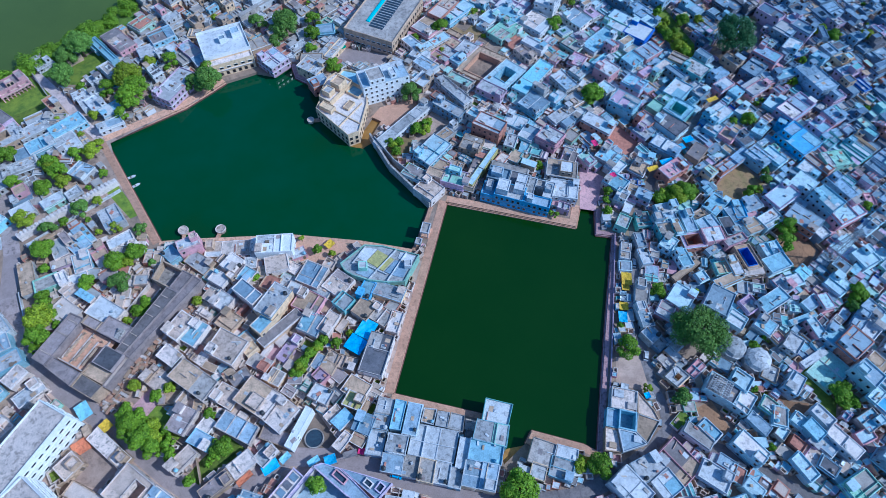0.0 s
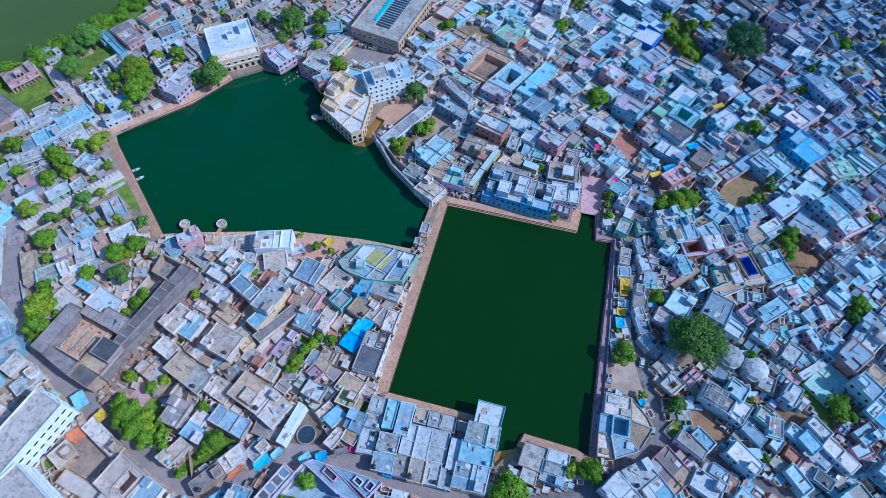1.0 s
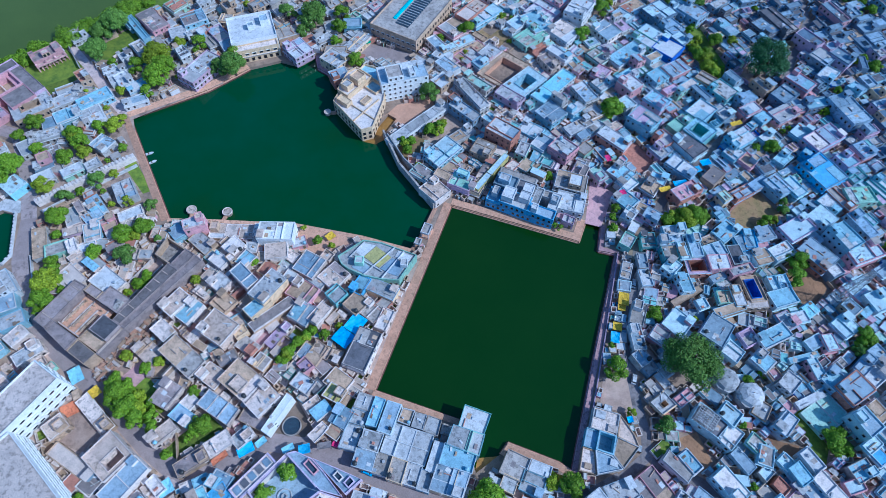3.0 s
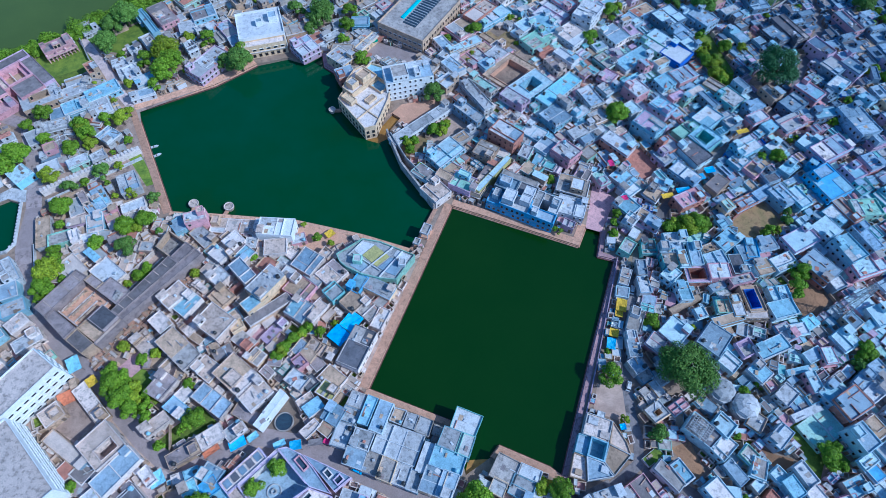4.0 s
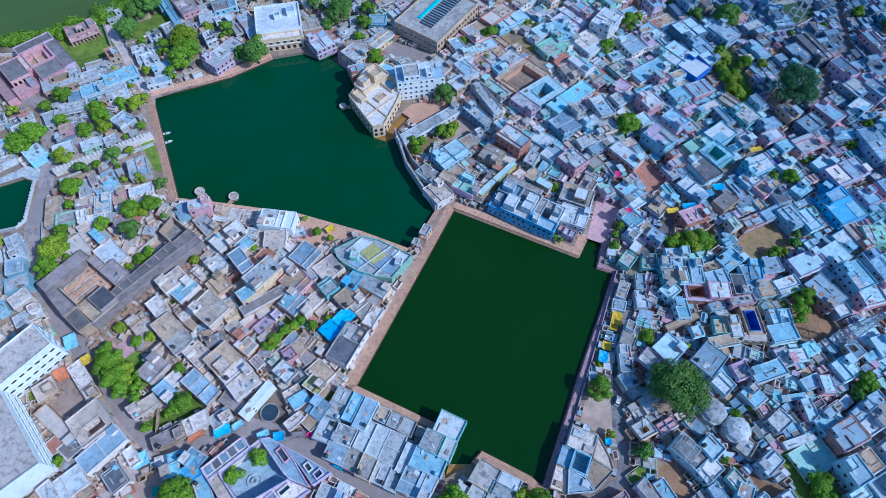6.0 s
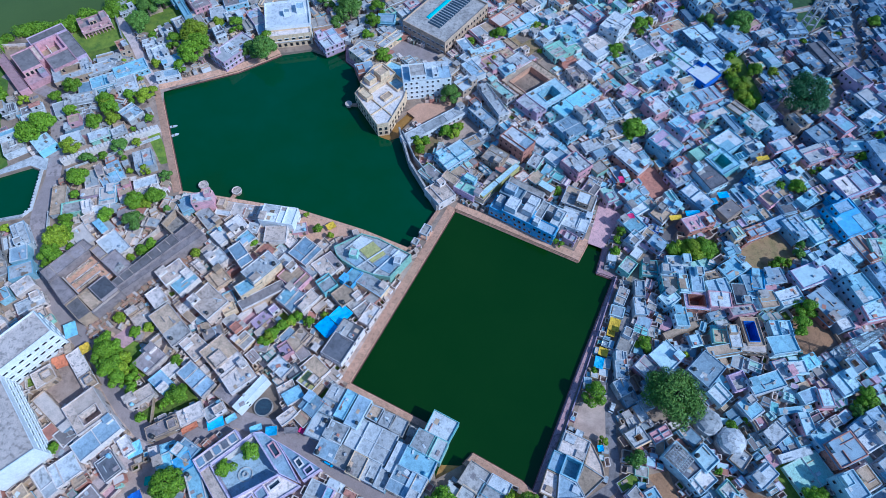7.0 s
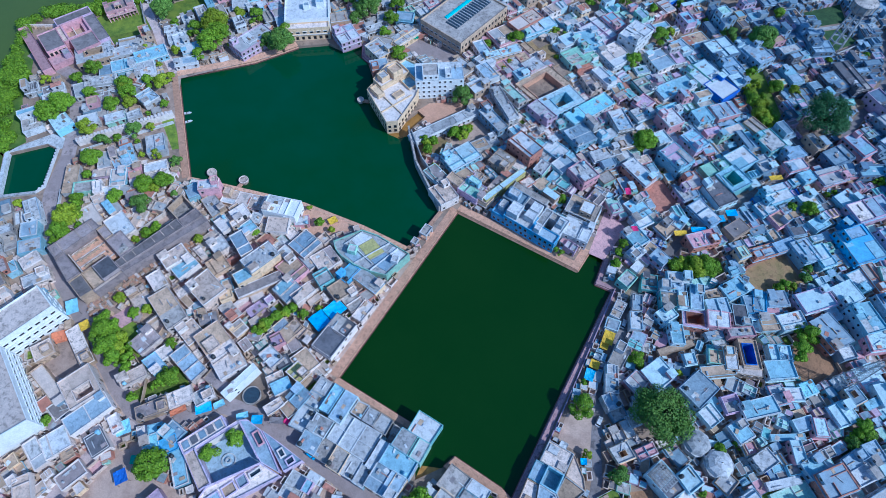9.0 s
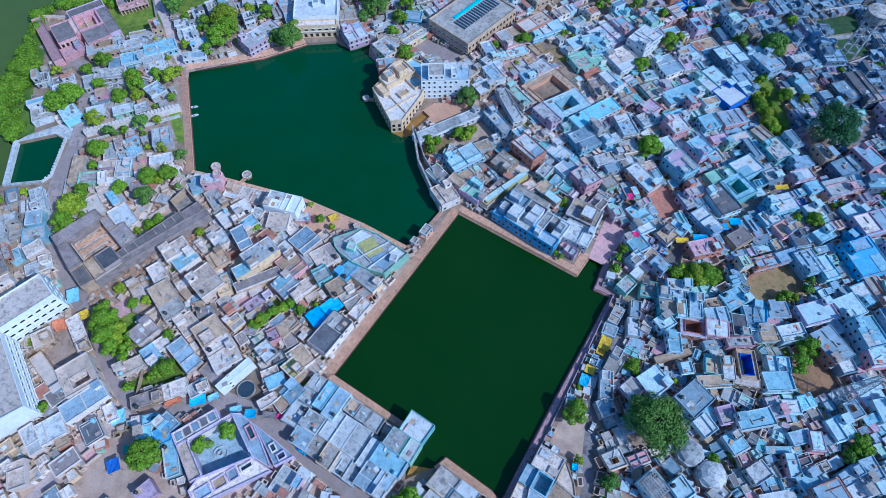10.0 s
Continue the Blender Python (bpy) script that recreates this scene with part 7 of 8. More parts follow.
house(128.9, 26.9, 10.5, 6.4, 4.52, 27, "mint", "mint", rails=1)
house(95.6, 27.1, 4.2, 6.1, 4.04, 42, "lime", "lime")
house(137.0, 41.9, 6.5, 3.8, 3.56, 19, "pink", "lime")
house(140.4, 46.7, 7.4, 5.8, 3.94, 28, "tan", "sky", rails=1)
house(46.5, 205.8, 7.5, 24.2, 4.96, -39, "white", "pale_cyan", win=0.9, label="long white house with a pale cyan roof and rows of windows")
house(-0.6, 243.6, 11.7, 14.9, 3.96, -41, "pink", "tan")
house(6.5, 254.2, 8.1, 16.8, 5.98, -36, "brick", "lime")
house(13.6, 252.3, 6.9, 18.3, 5.00, -44, "sky", "ice", rails=1)
house(0.6, 229.3, 18.5, 4.6, 5.02, 39, "tan", "ice")
house(8.4, 226.3, 10.8, 17.3, 2.26, -43, "pink", "tan", rails=1)
house(16.7, 227.3, 7.7, 9.2, 3.54, -37, "pink", "lime")
house(24.8, 238.2, 29.1, 11.0, 1.36, -39, "tan", "olive_earth")
house(24.2, 216.6, 16.9, 20.8, 2.80, -35, "sandstone", "tan", court=(0.18, 0.86, 0.11, 0.80))
house(29.7, 249.4, 7.2, 8.9, 4.00, -43, "white", "ice")
house(27.1, 244.3, 6.2, 6.3, 3.02, -43, "white", "ice")
house(35.9, 239.0, 9.5, 15.0, 4.64, -45, "mint", "mint", rails=1)
house(39.6, 249.9, 12.0, 14.7, 5.06, 33, "white", "pale_blue")
house(52.6, 244.4, 13.4, 12.1, 4.94, -42, "white", "warm_lime")
house(40.8, 232.7, 9.5, 5.5, 2.46, 44, "brick", "brick", rails=1)
house(90.7, 270.3, 12.5, 10.8, 1.48, 40, "white", "tan")
house(100.9, 262.6, 13.3, 12.5, 6.00, 38, "pale_blue", "ice")
house(113.3, 267.5, 9.4, 10.6, 5.02, 41, "white", "ice", rails=1)
house(118.3, 264.2, 12.5, 10.0, 6.04, -45, "blue_wash", "pale_blue")
house(106.5, 252.7, 8.8, 9.6, 5.06, 37, "white", "pale_blue")
house(94.5, 244.2, 13.5, 13.3, 4.94, -42, "mint", "ice", rails=1)
house(102.6, 236.9, 11.9, 11.5, 4.96, -38, "cobalt", "ice")
house(108.5, 246.0, 7.4, 12.5, 4.98, 38, "white", "ice")
house(83.1, 260.6, 9.2, 6.9, 4.00, -44, "blue_wash", "ice", rails=1)
house(73.4, 246.9, 9.7, 12.0, 5.02, 44, "white", "ice")
house(82.5, 231.8, 19.1, 7.9, 4.04, 43, "white", "pale_blue")
house(68.7, 229.0, 7.1, 9.7, 4.06, 44, "mint", "slate", rails=1)
house(69.5, 218.0, 6.8, 8.6, 3.94, -33, "pink", "mauve")
house(134.9, 64.4, 13.4, 9.8, 1.16, 37, "mint", "pale_mint")
house(-116.4, 202.6, 10.2, 19.8, 4.96, -27, "mauve", "white")
house(-76.7, 110.4, 6.7, 6.4, 3.96, -34, "white", "warm_white")
house(-89.6, 111.8, 10.8, 6.1, 2.38, -34, "tan", "tan")
house(-13.0, 179.7, 5.2, 34.1, 3.16, -42, "white", "lime")
house(-52.5, 19.4, 4.7, 12.0, 2.96, 38, "sky", "azure")


# trees
tree(-168.1, 209.4, 5.6, leaf="leaf_dark")
tree(-137.5, 206.8, 6.9, leaf="leaf_lime")
tree(-133.4, 202.0, 5.6, leaf="leaf_mid")
tree(-132.2, 219.4, 3.2, leaf="leaf_lime")
tree(-122.0, 219.5, 4.4, leaf="leaf_mid")
tree(-146.2, 202.1, 4.4, leaf="leaf_mid")
tree(-134.4, 194.5, 6.1, leaf="leaf_mid")
tree(-136.6, 187.0, 3.3, leaf="leaf_mid")
tree(-149.0, 186.7, 2.4, leaf="leaf_lime")
tree(-177.1, 163.4, 4.3, leaf="leaf_mid")
tree(-181.9, 156.2, 3.1, leaf="leaf_mid")
tree(-158.6, 159.5, 4.2, leaf="leaf_mid")
tree(-149.7, 164.6, 3.5, leaf="leaf_mid")
tree(-143.2, 165.1, 4.1, leaf="leaf_lime")
tree(-141.7, 169.7, 2.9, leaf="leaf_lime")
tree(-165.3, 227.3, 6.9, leaf="leaf_dark")
tree(-171.2, 222.3, 4.8, leaf="leaf_dark")
tree(-101.4, 204.4, 6.5, leaf="leaf_dark")
tree(-107.8, 204.5, 4.8, leaf="leaf_dark")
tree(-103.6, 214.3, 4.2, leaf="leaf_mid")
tree(-108.7, 234.0, 2.5, leaf="leaf_lime")
tree(-85.5, 246.0, 4.5, leaf="leaf_dark")
tree(-71.0, 241.1, 7.5, leaf="leaf_dark")
tree(-75.3, 233.3, 3.7, leaf="leaf_dark")
tree(-57.7, 237.3, 4.3, leaf="leaf_mid")
tree(-58.5, 247.8, 4.4, leaf="leaf_mid")
tree(-58.2, 228.3, 3.0, leaf="leaf_mid")
tree(-46.1, 214.4, 4.6, leaf="leaf_mid")
tree(-10.1, 197.0, 4.8, leaf="leaf_dark")
tree(4.9, 242.3, 4.2, leaf="leaf_mid")
tree(61.7, 243.9, 4.6, leaf="leaf_mid")
tree(72.3, 194.2, 5.4, leaf="leaf_mid")
tree(21.0, 255.2, 2.5, leaf="leaf_lime")
tree(71.7, 264.2, 4.9, leaf="leaf_mid")
tree(116.8, 234.8, 3.7, leaf="leaf_mid")
tree(120.0, 227.6, 3.7, leaf="leaf_lime")
tree(122.3, 223.0, 3.0, leaf="leaf_mid")
tree(116.2, 239.2, 3.1, leaf="leaf_mid")
tree(144.5, 226.3, 11.0, leaf="leaf_hazed")
tree(127.4, 246.0, 3.9, leaf="leaf_mid")
tree(135.6, 247.4, 2.9, leaf="leaf_lime")
tree(105.5, 276.8, 4.1, leaf="leaf_dark")
tree(120.2, 275.8, 6.9, leaf="leaf_dark")
tree(-180.0, 133.6, 5.4, leaf="leaf_mid")
tree(-176.3, 138.8, 6.0, leaf="leaf_mid")
tree(-170.9, 150.1, 3.6, leaf="leaf_mid")
tree(-153.7, 154.9, 4.7, leaf="leaf_mid")
tree(-150.8, 149.9, 3.4, leaf="leaf_lime")
tree(-157.8, 146.9, 4.1, leaf="leaf_mid")
tree(-160.3, 131.4, 4.0, leaf="leaf_lime")
tree(-139.7, 136.4, 3.8, leaf="leaf_dark")
tree(-149.9, 127.5, 3.3, leaf="leaf_dark")
tree(-145.3, 130.9, 2.2, leaf="leaf_mid")
tree(-135.0, 140.7, 2.2, leaf="leaf_lime")
tree(-124.9, 128.2, 2.4, leaf="leaf_lime")
tree(-130.9, 126.4, 1.6, leaf="leaf_lime")
tree(-148.4, 117.6, 3.8, leaf="leaf_mid")
tree(-146.3, 110.2, 2.1, leaf="leaf_mid")
tree(-114.9, 127.1, 2.6, leaf="leaf_dark")
tree(-119.9, 112.1, 3.8, leaf="leaf_mid")
tree(-113.3, 115.6, 3.8, leaf="leaf_mid")
tree(-115.5, 111.8, 3.0, leaf="leaf_lime")
tree(-115.9, 103.2, 4.5, leaf="leaf_dark")
tree(-127.6, 103.4, 3.6, leaf="leaf_mid")
tree(-142.3, 98.3, 3.1, leaf="leaf_mid")
tree(-107.0, 112.2, 2.0, leaf="leaf_dark")
tree(-158.1, 157.8, 3.5, leaf="leaf_lime")
tree(-140.3, 89.7, 5.1, leaf="leaf_lime")
tree(-139.4, 83.0, 4.6, leaf="leaf_mid")
tree(-135.9, 81.8, 3.3, leaf="leaf_mid")
tree(-138.2, 92.2, 3.1, leaf="leaf_mid")
tree(-105.5, 94.5, 2.4, leaf="leaf_mid")
tree(-107.1, 91.9, 2.4, leaf="leaf_mid")
tree(-109.9, 88.4, 1.4, leaf="leaf_mid")
tree(-87.5, 95.9, 2.1, leaf="leaf_lime")
tree(-102.6, 65.1, 1.8, leaf="leaf_lime")
tree(-94.7, 62.0, 2.0, leaf="leaf_mid")
tree(-91.4, 64.3, 1.3, leaf="leaf_mid")
tree(-100.5, 51.8, 4.0, leaf="leaf_mid")
tree(-95.5, 47.4, 4.4, leaf="leaf_mid")
tree(-92.0, 44.9, 3.3, leaf="leaf_mid")
tree(-69.7, 44.1, 3.3, leaf="leaf_mid")
tree(-72.2, 42.1, 2.3, leaf="leaf_mid")
tree(-78.8, 34.2, 1.9, leaf="leaf_mid")
tree(-76.0, 54.9, 2.1, leaf="leaf_mid")
tree(-73.9, 39.3, 1.7, leaf="leaf_mid")
tree(-47.2, 71.4, 2.5, leaf="leaf_mid")
tree(-44.9, 75.0, 2.7, leaf="leaf_mid")
tree(-48.3, 67.7, 1.9, leaf="leaf_mid")
tree(-42.6, 77.9, 1.9, leaf="leaf_mid")
tree(-67.5, 104.8, 1.8, leaf="leaf_mid")
tree(-31.7, 82.1, 1.7, leaf="leaf_lime")
tree(-46.0, 116.4, 2.2, leaf="leaf_mid")
tree(-40.2, 115.0, 1.6, leaf="leaf_lime")
tree(-52.5, 121.8, 1.4, leaf="leaf_lime")
tree(-18.8, 169.1, 2.5, leaf="leaf_mid")
tree(-15.2, 169.8, 2.2, leaf="leaf_mid")
tree(-16.4, 164.7, 2.0, leaf="leaf_mid")
tree(-7.4, 176.1, 3.0, leaf="leaf_mid")
tree(-4.0, 179.5, 2.3, leaf="leaf_mid")
tree(-10.8, 156.7, 1.7, leaf="leaf_lime")
tree(44.0, 155.8, 2.2, leaf="leaf_mid")
tree(48.2, 131.0, 1.4, leaf="leaf_mid")
tree(45.9, 132.0, 1.4, leaf="leaf_mid")
tree(69.2, 137.4, 2.1, leaf="leaf_mid")
tree(69.1, 132.2, 1.8, leaf="leaf_mid")
tree(70.5, 141.7, 1.9, leaf="leaf_mid")
tree(97.4, 138.6, 4.4, leaf="leaf_lime")
tree(102.0, 139.4, 3.9, leaf="leaf_mid")
tree(92.4, 138.1, 2.7, leaf="leaf_mid")
tree(101.3, 142.9, 2.5, leaf="leaf_lime")
tree(134.1, 179.4, 2.2, leaf="leaf_mid")
tree(140.6, 179.5, 3.4, leaf="leaf_mid")
tree(169.9, 203.6, 2.5, leaf="leaf_mid")
tree(138.2, 122.9, 3.8, leaf="leaf_mid")
tree(136.1, 116.7, 3.7, leaf="leaf_mid")
tree(136.4, 113.6, 2.7, leaf="leaf_mid")
tree(138.9, 146.7, 2.4, leaf="leaf_dark")
tree(155.2, 93.9, 3.5, leaf="leaf_mid")
tree(154.0, 90.8, 2.7, leaf="leaf_mid")
tree(81.1, 96.1, 2.8, leaf="leaf_mid")
tree(65.0, 83.0, 1.7, leaf="leaf_mid")
tree(80.5, 56.2, 3.3, leaf="leaf_dark")
tree(133.9, 56.1, 3.4, leaf="leaf_mid")
tree(137.8, 58.5, 2.1, leaf="leaf_mid")
tree(134.6, 52.9, 2.5, leaf="leaf_mid")
tree(139.9, 151.2, 1.9, leaf="leaf_dark")
tree(110.4, 73.5, 1.8, leaf="leaf_mid")
tree(70.1, 59.8, 1.6, leaf="leaf_lime")
tree(43.0, 36.1, 2.5, leaf="leaf_lime")
tree(-101.0, 19.5, 2.0, leaf="leaf_mid")
tree(-92.8, 18.9, 1.5, leaf="leaf_lime")
tree(65.2, 74.2, 4.1, leaf="leaf_mid")
tree(89.6, 77.0, 10.6, 15.5, "leaf_dark", "huge spreading dark green tree beside a lane")
tree(22.8, 28.9, 6.5, 9.0, leaf="leaf_mid")
tree(48.9, 35.6, 3.9, leaf="leaf_mid")
tree(203.0, 286.7, 5.8, leaf="leaf_dark")
tree(121.8, 194.2, 1.7, leaf="leaf_mid")
tree(-39.0, 31.9, 3.5, leaf="leaf_mid", label="small green tree in a palace courtyard")
tree(-45.6, 25.6, 3.5, leaf="leaf_mid", label="small green tree in a palace courtyard")
tree(-60.1, 17.4, 5.4, leaf="leaf_mid")
tree(113.8, 243.0, 2.8, leaf="leaf_lime", label="bright green bush on overgrown ground")
tree(116.1, 239.4, 3.1, leaf="leaf_lime", label="bright green bush on overgrown ground")
tree(117.9, 235.7, 3.1, leaf="leaf_lime", label="bright green bush on overgrown ground")
tree(119.6, 232.1, 3.4, leaf="leaf_lime", label="bright green bush on overgrown ground")
tree(121.3, 228.5, 3.1, leaf="leaf_lime", label="bright green bush on overgrown ground")
tree(123.0, 225.0, 3.1, leaf="leaf_lime", label="bright green bush on overgrown ground")
tree(124.2, 222.2, 2.4, leaf="leaf_lime", label="bright green bush on overgrown ground")
tree(-102.4, 53.5, 3.0, leaf="leaf_mid", label="dense green bush on open ground beside houses")
tree(-97.1, 51.7, 3.0, leaf="leaf_mid", label="dense green bush on open ground beside houses")
tree(-91.7, 48.2, 3.0, leaf="leaf_lime", label="dense green bush on open ground beside houses")
tree(-98.7, 48.7, 2.5, leaf="leaf_mid", label="dense green bush on open ground beside houses")
tree(-91.6, 44.2, 3.0, leaf="leaf_mid", label="dense green bush on open ground beside houses")
tree(-85.8, 42.5, 2.5, leaf="leaf_mid", label="dense green bush on open ground beside houses")
tree(-139.4, 82.7, 3.0, leaf="leaf_mid", label="dense green bush on open ground beside houses")
tree(-140.0, 90.3, 3.0, leaf="leaf_mid", label="dense green bush on open ground beside houses")
tree(-136.2, 78.5, 2.5, leaf="leaf_lime", label="dense green bush on open ground beside houses")
tree(-134.2, 87.7, 2.5, leaf="leaf_mid", label="dense green bush on open ground beside houses")
tree(-139.5, 78.9, 2.5, leaf="leaf_mid", label="dense green bush on open ground beside houses")
tree(-142.1, 96.4, 2.0, leaf="leaf_mid", label="dense green bush on open ground beside houses")
tree(-111.1, 89.1, 1.5, leaf="leaf_lime", label="dense green bush on open ground beside houses")
tree(-108.8, 93.0, 2.0, leaf="leaf_mid", label="dense green bush on open ground beside houses")
tree(-106.1, 96.7, 2.0, leaf="leaf_mid", label="dense green bush on open ground beside houses")
tree(-102.1, 65.0, 2.0, leaf="leaf_lime", label="dense green bush on open ground beside houses")
tree(-94.7, 61.2, 2.0, leaf="leaf_mid", label="dense green bush on open ground beside houses")
tree(-90.5, 63.9, 2.0, leaf="leaf_lime", label="dense green bush on open ground beside houses")
tree(90.0, 137.2, 3.0, leaf="leaf_mid", label="dense green bush on overgrown ground")
tree(92.8, 140.0, 3.0, leaf="leaf_lime", label="dense green bush on overgrown ground")
tree(97.0, 140.4, 3.5, leaf="leaf_mid", label="dense green bush on overgrown ground")
tree(101.2, 141.0, 4.0, leaf="leaf_mid", label="dense green bush on overgrown ground")
tree(104.8, 140.5, 3.0, leaf="leaf_mid", label="dense green bush on overgrown ground")
tree(99.5, 136.7, 3.0, leaf="leaf_lime", label="dense green bush on overgrown ground")
tree(94.7, 137.0, 2.5, leaf="leaf_mid", label="dense green bush on overgrown ground")
tree(131.1, 141.3, 2.5, leaf="leaf_mid", label="dense green bush on overgrown ground")
tree(134.1, 141.6, 2.0, leaf="leaf_lime", label="dense green bush on overgrown ground")
tree(129.1, 139.4, 2.0, leaf="leaf_mid", label="dense green bush on overgrown ground")
tree(-102.9, 55.8, 3.0, leaf="leaf_mid", label="dense green bush on open ground beside houses")
tree(-98.2, 53.9, 3.0, leaf="leaf_mid", label="dense green bush on open ground beside houses")
tree(-93.1, 51.8, 3.0, leaf="leaf_lime", label="dense green bush on open ground beside houses")
tree(-98.0, 50.2, 3.0, leaf="leaf_mid", label="dense green bush on open ground beside houses")
tree(-92.6, 47.5, 3.0, leaf="leaf_mid", label="dense green bush on open ground beside houses")
tree(-87.4, 45.7, 2.5, leaf="leaf_mid", label="dense green bush on open ground beside houses")
tree(-101.6, 52.2, 2.0, leaf="leaf_lime", label="dense green bush on open ground beside houses")
tree(-88.6, 50.3, 2.0, leaf="leaf_mid", label="dense green bush on open ground beside houses")
tree(-49.8, 67.8, 2.2, leaf="leaf_mid", label="leafy green bush in a yard between houses")
tree(-48.1, 70.1, 2.4, leaf="leaf_lime", label="leafy green bush in a yard between houses")
tree(-46.4, 72.5, 2.2, leaf="leaf_mid", label="leafy green bush in a yard between houses")
tree(-44.6, 74.9, 2.2, leaf="leaf_mid", label="leafy green bush in a yard between houses")
tree(-42.8, 77.1, 2.0, leaf="leaf_lime", label="leafy green bush in a yard between houses")
tree(-40.9, 79.4, 1.8, leaf="leaf_mid", label="leafy green bush in a yard between houses")
tree(-3.6, 176.4, 2.5, leaf="leaf_lime", label="leafy green bush in a yard between houses")
tree(-7.9, 177.7, 2.5, leaf="leaf_mid", label="leafy green bush in a yard between houses")
tree(-2.3, 181.3, 1.8, leaf="leaf_lime", label="leafy green bush in a yard between houses")
tree(-15.1, 170.0, 2.2, leaf="leaf_mid", label="leafy green bush in a yard between houses")
tree(-17.7, 167.7, 1.8, leaf="leaf_lime", label="leafy green bush in a yard between houses")
tree(-16.3, 165.1, 2.0, leaf="leaf_mid", label="leafy green bush in a yard between houses")
tree(134.2, 57.5, 1.9, leaf="leaf_mid", label="leafy green bush in an overgrown plot")
tree(136.3, 55.0, 1.6, leaf="leaf_lime", label="yellow-green bush in an overgrown plot")
tree(138.5, 52.8, 1.8, leaf="leaf_mid", label="leafy green bush in an overgrown plot")
tree(138.0, 57.3, 1.2, leaf="leaf_dark", label="dark green tree in a shady plot")
tree(152.4, 87.5, 2.4, leaf="leaf_dark", label="dark green tree in a shady plot")
tree(156.1, 91.2, 2.8, leaf="leaf_mid", label="leafy green bush in an overgrown plot")
tree(158.5, 92.6, 2.0, leaf="leaf_dark", label="dark green tree in a shady plot")
tree(115.7, 77.2, 1.4, leaf="leaf_mid", label="leafy green bush in an overgrown plot")
tree(117.8, 76.4, 1.2, leaf="leaf_lime", label="yellow-green bush in an overgrown plot")
tree(116.2, 253.9, 2.6, leaf="leaf_mid", label="leafy green bush in an overgrown plot")
tree(118.8, 247.0, 2.4, leaf="leaf_lime", label="yellow-green bush in an overgrown plot")
tree(121.6, 239.4, 2.2, leaf="leaf_mid", label="leafy green bush in an overgrown plot")
tree(124.7, 231.4, 2.2, leaf="leaf_mid", label="leafy green bush in an overgrown plot")
tree(118.7, 257.6, 2.2, leaf="leaf_mid", label="leafy green bush in an overgrown plot")
tree(123.4, 235.8, 1.8, leaf="leaf_lime", label="yellow-green bush in an overgrown plot")
tree(126.9, 227.3, 1.8, leaf="leaf_mid", label="leafy green bush in an overgrown plot")
tree(4.9, 227.6, 1.6, leaf="leaf_lime", label="yellow-green bush in an overgrown plot")
tree(3.5, 222.6, 1.4, leaf="leaf_lime", label="yellow-green bush in an overgrown plot")
tree(22.8, 255.6, 2.2, leaf="leaf_mid", label="leafy green bush in an overgrown plot")
tree(26.5, 251.8, 1.6, leaf="leaf_lime", label="yellow-green bush in an overgrown plot")
tree(26.1, 237.1, 1.5, leaf="leaf_lime", label="yellow-green bush in an overgrown plot")
tree(118.8, 79.7, 1.2, leaf="leaf_mid", label="leafy green bush in an overgrown plot")
tree(80.2, 47.4, 1.2, leaf="leaf_mid", label="leafy green bush in an overgrown plot")
# cloth and sheet awnings
awning(-116.9, 57.1, 5.9, 4.2, 2.6, -50, "pale_cyan", "pale cyan sheet awning over the street")
awning(-108.4, 52.1, 3.7, 3.3, 2.6, -40, "yellow", "yellow cloth awning on poles")
awning(-61.7, 34.8, 2.0, 5.3, 2.6, -47, "orange", "orange red cloth awning on poles")
awning(-54.2, 38.0, 3.3, 5.3, 2.6, -56, "cyan_cloth", "bright blue tarpaulin awning over the street")
awning(-49.9, 40.6, 2.2, 3.6, 2.6, -44, "pale_cyan", "pale blue sheet awning over the street")
awning(-40.9, 39.4, 2.0, 3.9, 2.6, -58, "pale_cyan", "pale blue sheet awning over the street")
awning(-35.7, 39.6, 3.0, 3.7, 2.6, -72, "cyan_cloth", "bright blue tarpaulin awning over the street")
awning(-29.6, 41.2, 2.1, 4.5, 2.6, -76, "dark", "dark canvas awning over the street")
awning(-26.1, 42.0, 2.0, 2.0, 2.6, -15, "magenta", "small magenta cloth awning")
awning(-29.3, 77.5, 6.6, 5.8, 3.6, -32, "blue_cloth", "large blue tarpaulin stretched over a yard")
awning(-25.8, 83.1, 5.8, 6.9, 3.6, -29, "cyan_cloth", "large blue tarpaulin stretched over a yard")
awning(70.7, 101.4, 5.1, 3.8, 2.6, -98, "yellow", "bright yellow cloth awning by the bank")
awning(69.8, 98.5, 3.6, 2.9, 2.2, -95, "yellow", "faded yellow cloth awning by the bank")
awning(67.6, 90.3, 3.1, 3.3, 2.2, -99, "yellow", "bright yellow cloth awning by the bank")
awning(66.5, 86.1, 4.3, 3.2, 2.2, -96, "cyan_cloth", "bright blue cloth awning by the bank")
awning(68.2, 93.4, 2.3, 2.7, 2.0, -101, "tin", "grey sheet awning by the bank")
awning(68.9, 165.8, 3.3, 2.2, 4.7, -71, "magenta", "small magenta cloth canopy")
awning(73.7, 148.5, 2.3, 2.4, 4.7, -69, "magenta", "small magenta cloth canopy")
awning(91.1, 151.7, 2.3, 5.0, 4.7, -71, "yellow", "bright yellow cloth awning over the street")
awning(97.8, 155.4, 2.5, 5.9, 4.7, -74, "blue_cloth", "blue tarpaulin awning over the street")
awning(104.6, 162.7, 3.0, 6.0, 4.7, -68, "cyan_cloth", "turquoise tarpaulin awning over the street")
awning(109.9, 167.3, 3.0, 4.4, 4.7, -69, "blue_cloth", "blue tarpaulin awning over the street")
